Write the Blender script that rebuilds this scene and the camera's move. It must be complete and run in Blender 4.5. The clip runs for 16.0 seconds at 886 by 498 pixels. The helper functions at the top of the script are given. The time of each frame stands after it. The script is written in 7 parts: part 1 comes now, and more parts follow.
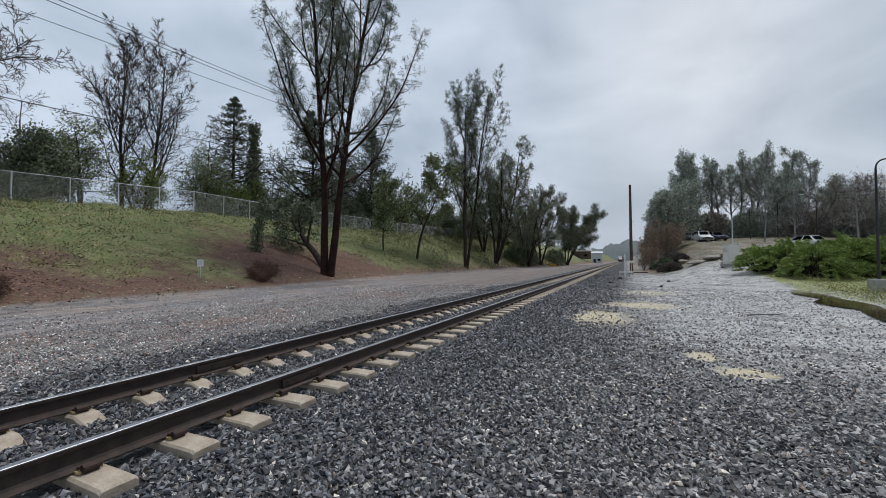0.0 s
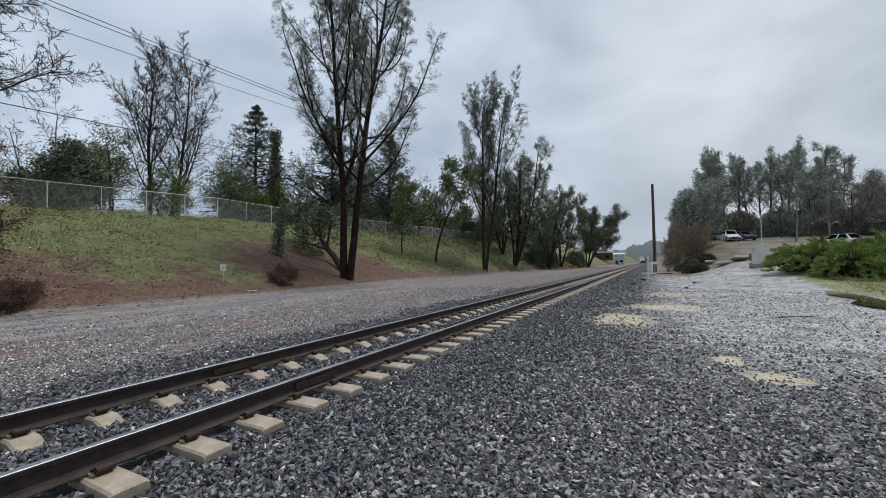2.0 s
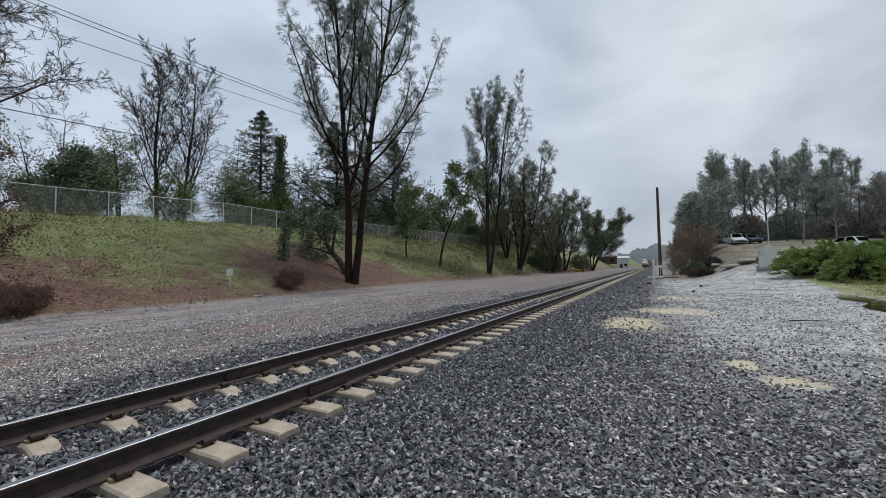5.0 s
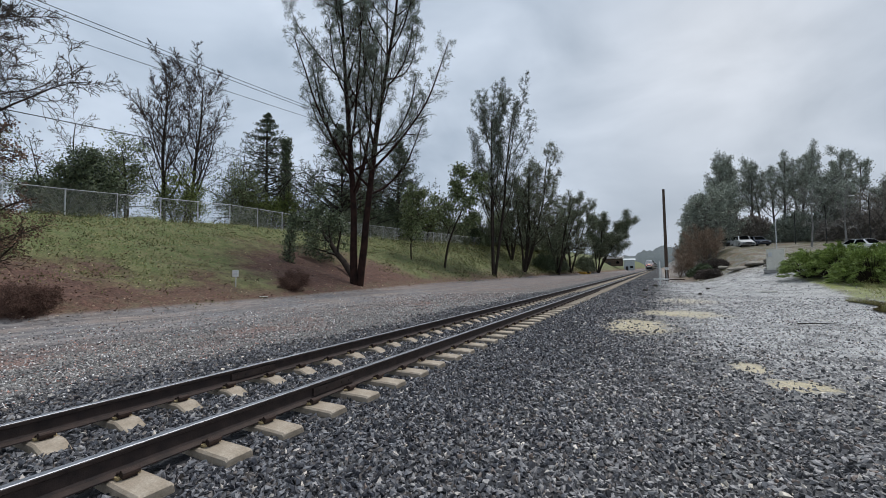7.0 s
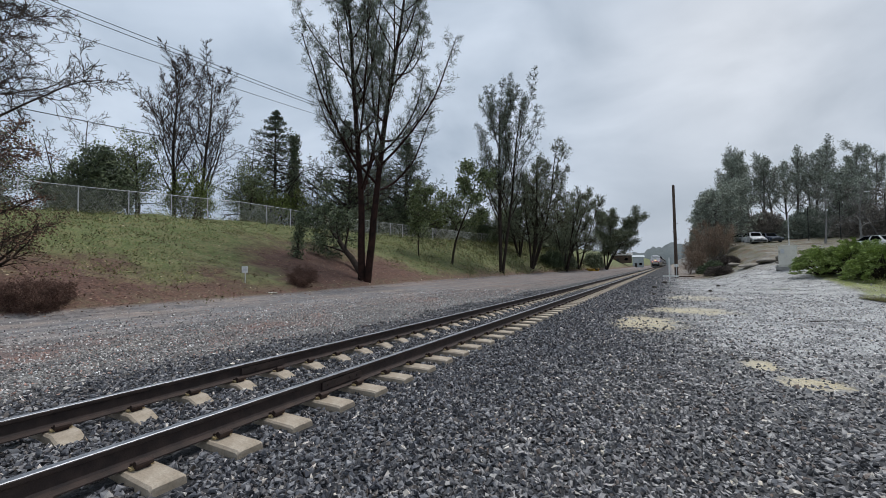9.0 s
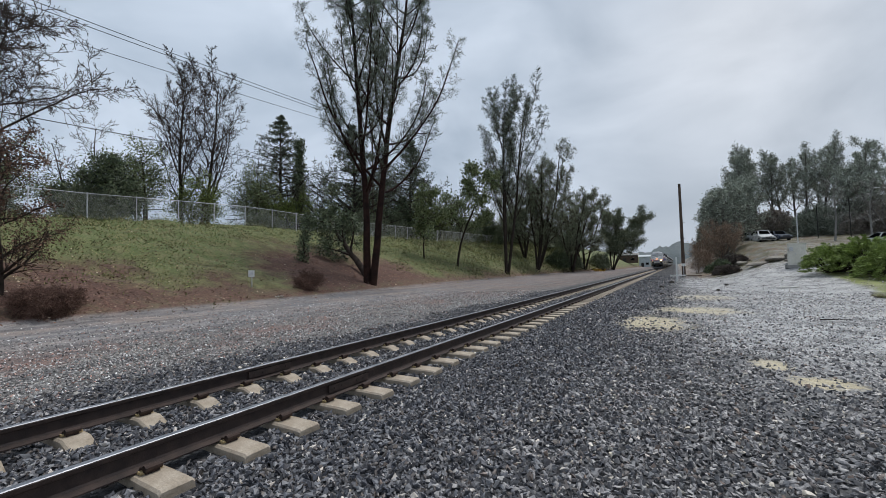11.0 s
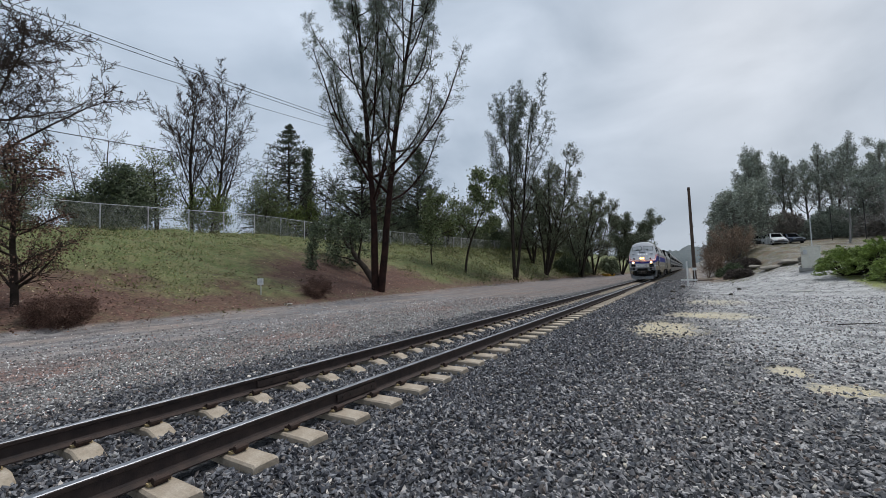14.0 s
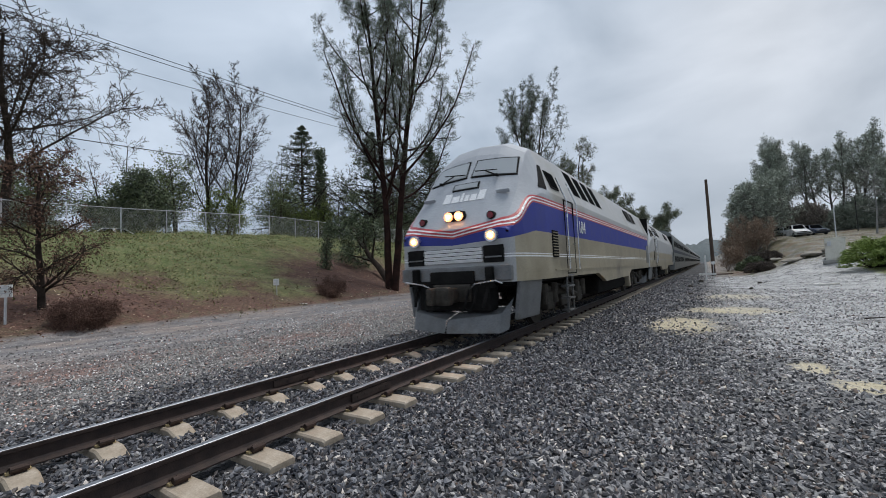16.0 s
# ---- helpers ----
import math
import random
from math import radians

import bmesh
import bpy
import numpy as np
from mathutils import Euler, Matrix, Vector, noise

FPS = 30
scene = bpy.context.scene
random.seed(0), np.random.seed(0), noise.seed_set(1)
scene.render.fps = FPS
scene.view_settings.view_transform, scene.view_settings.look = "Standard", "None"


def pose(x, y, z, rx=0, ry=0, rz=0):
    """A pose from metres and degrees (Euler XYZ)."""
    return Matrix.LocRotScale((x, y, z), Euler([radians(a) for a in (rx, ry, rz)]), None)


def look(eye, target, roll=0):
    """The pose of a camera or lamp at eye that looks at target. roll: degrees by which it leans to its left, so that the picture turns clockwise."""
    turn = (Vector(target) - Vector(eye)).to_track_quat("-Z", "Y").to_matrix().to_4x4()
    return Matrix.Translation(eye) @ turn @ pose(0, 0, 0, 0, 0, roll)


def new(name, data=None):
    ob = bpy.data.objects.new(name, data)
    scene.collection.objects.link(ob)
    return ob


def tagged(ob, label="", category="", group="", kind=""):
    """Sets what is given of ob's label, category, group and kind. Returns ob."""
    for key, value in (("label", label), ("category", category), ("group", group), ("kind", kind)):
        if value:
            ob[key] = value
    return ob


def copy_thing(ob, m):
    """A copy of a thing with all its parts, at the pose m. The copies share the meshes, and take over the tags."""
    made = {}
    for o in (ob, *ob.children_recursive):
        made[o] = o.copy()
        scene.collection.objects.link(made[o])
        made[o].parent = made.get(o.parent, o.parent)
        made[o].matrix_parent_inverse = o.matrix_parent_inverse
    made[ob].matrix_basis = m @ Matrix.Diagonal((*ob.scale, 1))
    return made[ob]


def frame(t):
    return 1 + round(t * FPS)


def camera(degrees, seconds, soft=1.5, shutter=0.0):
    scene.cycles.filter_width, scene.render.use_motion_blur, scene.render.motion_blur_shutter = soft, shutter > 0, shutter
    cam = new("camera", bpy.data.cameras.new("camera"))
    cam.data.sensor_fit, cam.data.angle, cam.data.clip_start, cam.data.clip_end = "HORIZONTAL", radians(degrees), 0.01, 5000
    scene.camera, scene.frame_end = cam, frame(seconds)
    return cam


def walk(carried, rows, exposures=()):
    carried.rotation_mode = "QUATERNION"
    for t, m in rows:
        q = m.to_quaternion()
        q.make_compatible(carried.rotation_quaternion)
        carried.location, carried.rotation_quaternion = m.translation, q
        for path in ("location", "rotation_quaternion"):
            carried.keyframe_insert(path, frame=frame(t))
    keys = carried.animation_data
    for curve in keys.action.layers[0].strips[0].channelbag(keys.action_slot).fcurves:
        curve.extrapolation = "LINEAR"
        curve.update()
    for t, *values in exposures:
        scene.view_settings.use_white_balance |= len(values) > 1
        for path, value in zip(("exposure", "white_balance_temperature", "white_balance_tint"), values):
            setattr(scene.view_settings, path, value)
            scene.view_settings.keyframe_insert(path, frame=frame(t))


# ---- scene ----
cam = camera(94.48, 16.0, soft=0.75, shutter=0.08)
PATH = [
    (0, (4.495, 2.033, 1.351), (3.679, 3.858, 1.406), -0.12),
    (0.5, (4.469, 2.005, 1.348), (3.624, 3.817, 1.403), -0.13),
    (1, (4.474, 2.051, 1.338), (3.606, 3.851, 1.398), -0.21),
    (1.5, (4.509, 2.135, 1.329), (3.622, 3.926, 1.395), -0.40),
    (2, (4.527, 2.144, 1.334), (3.627, 3.929, 1.404), -0.61),
    (2.5, (4.476, 2.102, 1.331), (3.570, 3.884, 1.405), -0.72),
    (3, (4.433, 2.061, 1.338), (3.528, 3.843, 1.415), -0.76),
    (3.5, (4.419, 2.054, 1.340), (3.517, 3.837, 1.421), -0.79),
    (4, (4.418, 2.072, 1.338), (3.514, 3.854, 1.423), -0.78),
    (6.5, (4.428, 2.105, 1.330), (3.497, 3.872, 1.426), -0.66),
    (7, (4.433, 2.097, 1.329), (3.498, 3.862, 1.428), -0.62),
    (7.5, (4.436, 2.097, 1.329), (3.496, 3.860, 1.428), -0.54),
    (8, (4.438, 2.088, 1.320), (3.491, 3.847, 1.415), -0.42),
    (8.5, (4.439, 2.090, 1.317), (3.481, 3.843, 1.406), -0.41),
    (9, (4.435, 2.092, 1.319), (3.468, 3.840, 1.402), -0.55),
    (11.5, (4.443, 2.098, 1.319), (3.449, 3.831, 1.417), -1.28),
    (12, (4.447, 2.105, 1.324), (3.450, 3.835, 1.432), -1.27),
    (12.5, (4.438, 2.113, 1.326), (3.437, 3.840, 1.445), -1.25),
    (13, (4.431, 2.115, 1.326), (3.426, 3.839, 1.452), -1.37),
    (13.5, (4.425, 2.117, 1.327), (3.413, 3.837, 1.454), -1.50),
    (14, (4.420, 2.122, 1.333), (3.400, 3.838, 1.457), -1.68),
    (14.5, (4.421, 2.125, 1.335), (3.393, 3.836, 1.455), -1.88),
    (15, (4.428, 2.128, 1.341), (3.389, 3.833, 1.460), -2.07),
    (15.5, (4.430, 2.142, 1.345), (3.374, 3.836, 1.463), -2.30),
    (16, (4.430, 2.142, 1.349), (3.355, 3.824, 1.464), -2.52),
]
walk(cam, [(t, look(eye, target, roll)) for t, eye, target, roll in PATH])

# ---------------------------------------------------------------- light
world = bpy.data.worlds.new("overcast_sky")
scene.world = world
world.use_nodes = True
wn, wl = world.node_tree.nodes, world.node_tree.links
wn.clear()
w_out = wn.new("ShaderNodeOutputWorld")
w_bg = wn.new("ShaderNodeBackground")
w_sky = wn.new("ShaderNodeTexSky")
w_sky.sky_type = "NISHITA"
w_sky.sun_disc = False
w_sky.sun_elevation, w_sky.sun_rotation = radians(28), radians(8)
w_sky.dust_density, w_sky.air_density = 3.0, 1.0
w_tc = wn.new("ShaderNodeTexCoord")
w_map = wn.new("ShaderNodeMapping")
w_map.inputs["Scale"].default_value = (1.0, 1.0, 1.9)
w_no = wn.new("ShaderNodeTexNoise")
w_no.inputs["Scale"].default_value, w_no.inputs["Detail"].default_value = 2.7, 5.0
w_no.inputs["Roughness"].default_value, w_no.inputs["Distortion"].default_value = 0.48, 0.35
w_ramp = wn.new("ShaderNodeValToRGB")
w_ramp.color_ramp.elements[0].position, w_ramp.color_ramp.elements[0].color = 0.30, (0.35, 0.43, 0.535, 1)
w_ramp.color_ramp.elements[1].position, w_ramp.color_ramp.elements[1].color = 0.72, (0.64, 0.725, 0.845, 1)
w_mul = wn.new("ShaderNodeMix")
w_mul.data_type, w_mul.blend_type = "RGBA", "MIX"
w_sc = wn.new("ShaderNodeMix")
w_sc.data_type, w_sc.blend_type = "RGBA", "MULTIPLY"
w_sc.inputs[0].default_value = 1.0
w_sc.inputs[7].default_value = (0.10, 0.10, 0.10, 1)
w_mul.inputs[0].default_value = 0.97
w_side = wn.new("ShaderNodeVectorMath")
w_side.operation = "DOT_PRODUCT"
w_side.inputs[1].default_value = (-0.82, -0.25, 0.15)
w_thin = wn.new("ShaderNodeMapRange")
w_thin.inputs["From Min"].default_value, w_thin.inputs["From Max"].default_value = -1.0, 1.0
w_thin.inputs["To Min"].default_value, w_thin.inputs["To Max"].default_value = 0.86, 1.16
w_veil = wn.new("ShaderNodeVectorMath")
w_veil.operation = "SCALE"
wl.new(w_tc.outputs["Generated"], w_side.inputs[0])
wl.new(w_side.outputs["Value"], w_thin.inputs["Value"])
wl.new(w_thin.outputs["Result"], w_veil.inputs["Scale"])
wl.new(w_tc.outputs["Generated"], w_map.inputs["Vector"])
wl.new(w_map.outputs["Vector"], w_no.inputs["Vector"])
wl.new(w_no.outputs["Fac"], w_ramp.inputs["Fac"])
wl.new(w_sky.outputs["Color"], w_sc.inputs[6])
wl.new(w_sc.outputs[2], w_mul.inputs[6])
wl.new(w_ramp.outputs["Color"], w_veil.inputs[0])
wl.new(w_veil.outputs["Vector"], w_mul.inputs[7])
wl.new(w_mul.outputs[2], w_bg.inputs["Color"])
wl.new(w_bg.outputs["Background"], w_out.inputs["Surface"])
w_bg.inputs["Strength"].default_value = 1.0
sun_data = bpy.data.lights.new("sun", "SUN")
sun_data.energy, sun_data.angle, sun_data.color = 2.4, radians(24), (1.0, 0.97, 0.93)
sun = new("sun", sun_data)
sun.matrix_world = look((12, 24, 66), (0, 0, 0))
scene.view_settings.exposure = 0.0


# ---------------------------------------------------------------- materials
def nodes_of(name):
    m = bpy.data.materials.new(name)
    m.use_nodes = True
    nt = m.node_tree
    return m, nt, nt.nodes["Principled BSDF"]


def noise_node(nt, coord, scale, detail=4.0, rough=0.55):
    n = nt.nodes.new("ShaderNodeTexNoise")
    n.inputs["Scale"].default_value, n.inputs["Detail"].default_value = scale, detail
    n.inputs["Roughness"].default_value = rough
    nt.links.new(coord, n.inputs["Vector"])
    return n.outputs["Fac"]


def ramp(nt, fac, stops):
    n = nt.nodes.new("ShaderNodeValToRGB")
    e = n.color_ramp.elements
    e[0].position, e[0].color = stops[0][0], (*stops[0][1], 1)
    e[1].position, e[1].color = stops[-1][0], (*stops[-1][1], 1)
    for p, c in stops[1:-1]:
        k = e.new(p)
        k.color = (*c, 1)
    nt.links.new(fac, n.inputs["Fac"])
    return n.outputs["Color"]


def mix(nt, fac, a, b, blend="MIX"):
    n = nt.nodes.new("ShaderNodeMix")
    n.data_type, n.blend_type = "RGBA", blend
    for sock, v in ((n.inputs[0], fac), (n.inputs[6], a), (n.inputs[7], b)):
        if isinstance(v, (int, float)):
            sock.default_value = v
        elif isinstance(v, tuple):
            sock.default_value = (*v, 1)
        else:
            nt.links.new(v, sock)
    return n.outputs[2]


def calc(nt, op, a, b=None, clamp=False):
    n = nt.nodes.new("ShaderNodeMath")
    n.operation, n.use_clamp = op, clamp
    for sock, v in zip(n.inputs, (a, b)):
        if v is None:
            continue
        if isinstance(v, (int, float)):
            sock.default_value = v
        else:
            nt.links.new(v, sock)
    return n.outputs[0]


def step_up(nt, v, lo, hi):
    n = nt.nodes.new("ShaderNodeMapRange")
    n.interpolation_type = "SMOOTHSTEP"
    n.inputs["From Min"].default_value, n.inputs["From Max"].default_value = lo, hi
    nt.links.new(v, n.inputs["Value"])
    return n.outputs["Result"]


def bumped(nt, bsdf, height_out, strength, distance=0.01):
    b = nt.nodes.new("ShaderNodeBump")
    b.inputs["Strength"].default_value, b.inputs["Distance"].default_value = strength, distance
    nt.links.new(height_out, b.inputs["Height"])
    nt.links.new(b.outputs["Normal"], bsdf.inputs["Normal"])


def surf(name, c1, c2, scale=6.0, rough=0.7, metal=0.0, bump=0.2, fine=60.0, dirt=None, island=0.0, spread=0.12):
    """A surface with broad blotches, fine grain, optional dirt and a change from piece to piece."""
    m, nt, b = nodes_of(name)
    tc = nt.nodes.new("ShaderNodeTexCoord").outputs["Object"]
    a = noise_node(nt, tc, scale)
    f = noise_node(nt, tc, fine, 2.0)
    col = ramp(nt, a, [(0.3, c1), (0.7, c2)])
    col = mix(nt, spread * 4, col, mix(nt, 1.0, col, ramp(nt, f, [(0.25, (0.6, 0.6, 0.6)), (0.75, (1.3, 1.3, 1.3))]), "MULTIPLY"))
    if dirt:
        d = noise_node(nt, tc, scale * 0.37, 6.0, 0.65)
        col = mix(nt, step_up(nt, d, 0.5, 0.72), col, dirt)
    if island:
        g = nt.nodes.new("ShaderNodeNewGeometry").outputs["Random Per Island"]
        col = mix(nt, 1.0, col, ramp(nt, g, [(0.0, (1 - island,) * 3), (1.0, (1 + island,) * 3)]), "MULTIPLY")
    nt.links.new(col, b.inputs["Base Color"])
    b.inputs["Metallic"].default_value = metal
    r = nt.nodes.new("ShaderNodeMapRange")
    r.inputs["To Min"].default_value, r.inputs["To Max"].default_value = max(0.03, rough - 0.12), min(1, rough + 0.12)
    nt.links.new(a, r.inputs["Value"])
    nt.links.new(r.outputs["Result"], b.inputs["Roughness"])
    if bump:
        bumped(nt, b, f, bump, 0.01)
    return m


def pieces(name, stops, rough=0.8, spec=0.5, fine=30.0, broad=0.0):
    """Stones, leaves or blades: each loose piece takes its colour from a scale."""
    m, nt, b = nodes_of(name)
    g = nt.nodes.new("ShaderNodeNewGeometry").outputs["Random Per Island"]
    col = ramp(nt, g, stops)
    tc = nt.nodes.new("ShaderNodeTexCoord").outputs["Object"]
    f = noise_node(nt, tc, fine, 3.0)
    col = mix(nt, 0.6, col, ramp(nt, f, [(0.3, (0.45, 0.45, 0.45)), (0.7, (1.45, 1.45, 1.45))]), "MULTIPLY")
    if broad:
        g = noise_node(nt, tc, broad, 4.0, 0.65)
        col = mix(nt, 1.0, col, ramp(nt, g, [(0.36, (0.36, 0.31, 0.29)), (0.5, (0.95, 0.95, 0.95)), (0.62, (1.6, 1.7, 1.65))]), "MULTIPLY")
    nt.links.new(col, b.inputs["Base Color"])
    b.inputs["Roughness"].default_value = rough
    b.inputs["Specular IOR Level"].default_value = spec
    return m


def glow(name, color, strength):
    m, nt, b = nodes_of(name)
    b.inputs["Base Color"].default_value = (0.8, 0.8, 0.8, 1)
    b.inputs["Emission Color"].default_value = (*color, 1)
    b.inputs["Emission Strength"].default_value = strength
    return m


def glass(name, tint, rough=0.05, coat=0.6, spec=0.5):
    m, nt, b = nodes_of(name)
    b.inputs["Base Color"].default_value = (*tint, 1)
    b.inputs["Roughness"].default_value = rough
    b.inputs["Coat Weight"].default_value = coat
    b.inputs["Specular IOR Level"].default_value = spec
    return m


# ---------------------------------------------------------------- mesh helpers
def mesh_np(name, verts, faces, mats=(), smooth=False):
    """A mesh from an array of corners and an array of faces with equal corner counts."""
    me = bpy.data.meshes.new(name)
    verts, faces = np.asarray(verts, np.float32), np.asarray(faces, np.int32)
    k = faces.shape[1]
    me.vertices.add(len(verts))
    me.vertices.foreach_set("co", verts.ravel())
    me.loops.add(faces.size)
    me.loops.foreach_set("vertex_index", faces.ravel())
    me.polygons.add(len(faces))
    me.polygons.foreach_set("loop_start", np.arange(0, faces.size, k, dtype=np.int32))
    me.polygons.foreach_set("loop_total", np.full(len(faces), k, np.int32))
    me.polygons.foreach_set("use_smooth", np.full(len(faces), smooth, bool))
    me.update(calc_edges=True)
    for m in mats:
        me.materials.append(m)
    return me


def part(name, bm, material, parent=None, label="", smooth=False):
    """Links a bmesh, or a ready mesh, as one object under a thing or a part."""
    if isinstance(bm, bmesh.types.BMesh):
        me = bpy.data.meshes.new(name)
        bmesh.ops.recalc_face_normals(bm, faces=bm.faces)
        bm.to_mesh(me)
        bm.free()
        me.materials.append(material)
        if smooth:
            for p in me.polygons:
                p.use_smooth = True
    else:
        me = bm
    ob = new(name, me)
    if parent is not None:
        ob.parent = parent
    if label:
        tagged(ob, label)
    return ob


def thing(name, m, label, category, group="", kind=""):
    ob = new(name)
    ob.empty_display_size = 0.2
    ob.matrix_basis = m
    return tagged(ob, label, category, group, kind)


def add_box(bm, size, at=(0, 0, 0), rot=(0, 0, 0), bevel=0.0):
    m = pose(*at, *rot) @ Matrix.Diagonal((*size, 1))
    made = bmesh.ops.create_cube(bm, size=1.0, matrix=m)["verts"]
    if bevel:
        edges = list({e for v in made for e in v.link_edges})
        bmesh.ops.bevel(bm, geom=edges, offset=bevel, segments=2, affect="EDGES", profile=0.6)
    return bm


def box(size, at=(0, 0, 0), rot=(0, 0, 0), bevel=0.0):
    return add_box(bmesh.new(), size, at, rot, bevel)


def add_rod(bm, a, b, r, r2=None, sides=8):
    a, b = Vector(a), Vector(b)
    d = b - a
    m = Matrix.Translation((a + b) / 2) @ d.to_track_quat("Z", "Y").to_matrix().to_4x4()
    bmesh.ops.create_cone(bm, cap_ends=True, segments=sides, radius1=r, radius2=r if r2 is None else r2, depth=d.length, matrix=m)
    return bm


def rod(a, b, r, r2=None, sides=8):
    return add_rod(bmesh.new(), a, b, r, r2, sides)


def add_disc(bm, at, r, depth, axis="y", sides=20, r2=None):
    d = {"x": (depth / 2, 0, 0), "y": (0, depth / 2, 0), "z": (0, 0, depth / 2)}[axis]
    return add_rod(bm, Vector(at) - Vector(d), Vector(at) + Vector(d), r, r2, sides)


def extrude_y(profile, y0, y1, ys=None):
    """A closed outline in x and z, swept along y."""
    bm = bmesh.new()
    rings = [[bm.verts.new((x, y, z)) for x, z in profile] for y in (ys or (y0, y1))]
    n = len(profile)
    for r0, r1 in zip(rings, rings[1:]):
        for i in range(n):
            bm.faces.new((r0[i], r0[(i + 1) % n], r1[(i + 1) % n], r1[i]))
    bm.faces.new(rings[0])
    bm.faces.new(rings[-1])
    return bm


# ---------------------------------------------------------------- the lie of the land
def ease(a, b, v):
    u = np.clip((v - a) / (b - a), 0.0, 1.0)
    return u * u * (3 - 2 * u)


def toe_x(y):
    return -13.4 - 2.6 * ease(16, 40, y) + 6.0 * ease(75, 150, y)


def crest_z(y):
    return 5.2 + 0.045 * np.clip(y - 14, 0, 18) + 0.018 * np.clip(y - 32, 0, 90) + 0.02 * np.clip(y - 14, -40, 0)


def height(x, y):
    """Height of the ground over the rail tops."""
    x, y = np.asarray(x, float), np.asarray(y, float)
    z = -0.28 + 0.0 * x + 0.008 * ease(-3.0, -1.9, x) * (1 - ease(1.9, 3.0, x))
    u = np.clip((toe_x(y) - x) / 16.5, 0, 1.0)
    bank = (crest_z(y) + 0.28) * (0.90 * u + 0.10 * ease(0, 1, u))
    bank = bank - 0.65 * ease(-31.6, -33.2, x)
    z = z + np.where(x < toe_x(y), bank, 0)
    climb = 0.086 * np.clip(y - 29, 0, 70) * ease(6.5, 14, x) + 0.12 * ease(12.4, 13.2, x) * ease(14, 20, y)
    z = z + np.where(x > 6, climb, 0)
    z = z + 9.0 * ease(300, 560, y) * ease(16, 70, np.abs(x - 6))
    return z


def ground_z(x, y):
    return float(height(x, y))


def ruffle(x, y):
    """Small bumps of the ground, none under the track."""
    n = np.sin(x * 1.7 + 1.3 * np.sin(y * 0.9)) * np.sin(y * 1.3 + 0.8 * np.sin(x * 1.1))
    n2 = np.sin(x * 0.47 + 2 * np.sin(y * 0.21)) * np.sin(y * 0.39 + x * 0.13)
    side = np.clip((np.abs(x) - 2.6) / 3.0, 0, 1)
    bank = ease(0.3, 3.0, toe_x(y) - x) * ease(33, 30, -x)
    climb = ease(7, 11, x) * ease(32, 42, y)
    return side * np.where(x > 3.5, 0.3, 1.0) * (0.012 * n + 0.02 * n2) + bank * (0.10 * n + 0.16 * n2) + climb * (0.10 * n + 0.12 * n2)


def spaced(stops):
    out = []
    for a, b, s in stops:
        out += list(np.arange(a, b, s))
    return np.array(out + [stops[-1][1]])


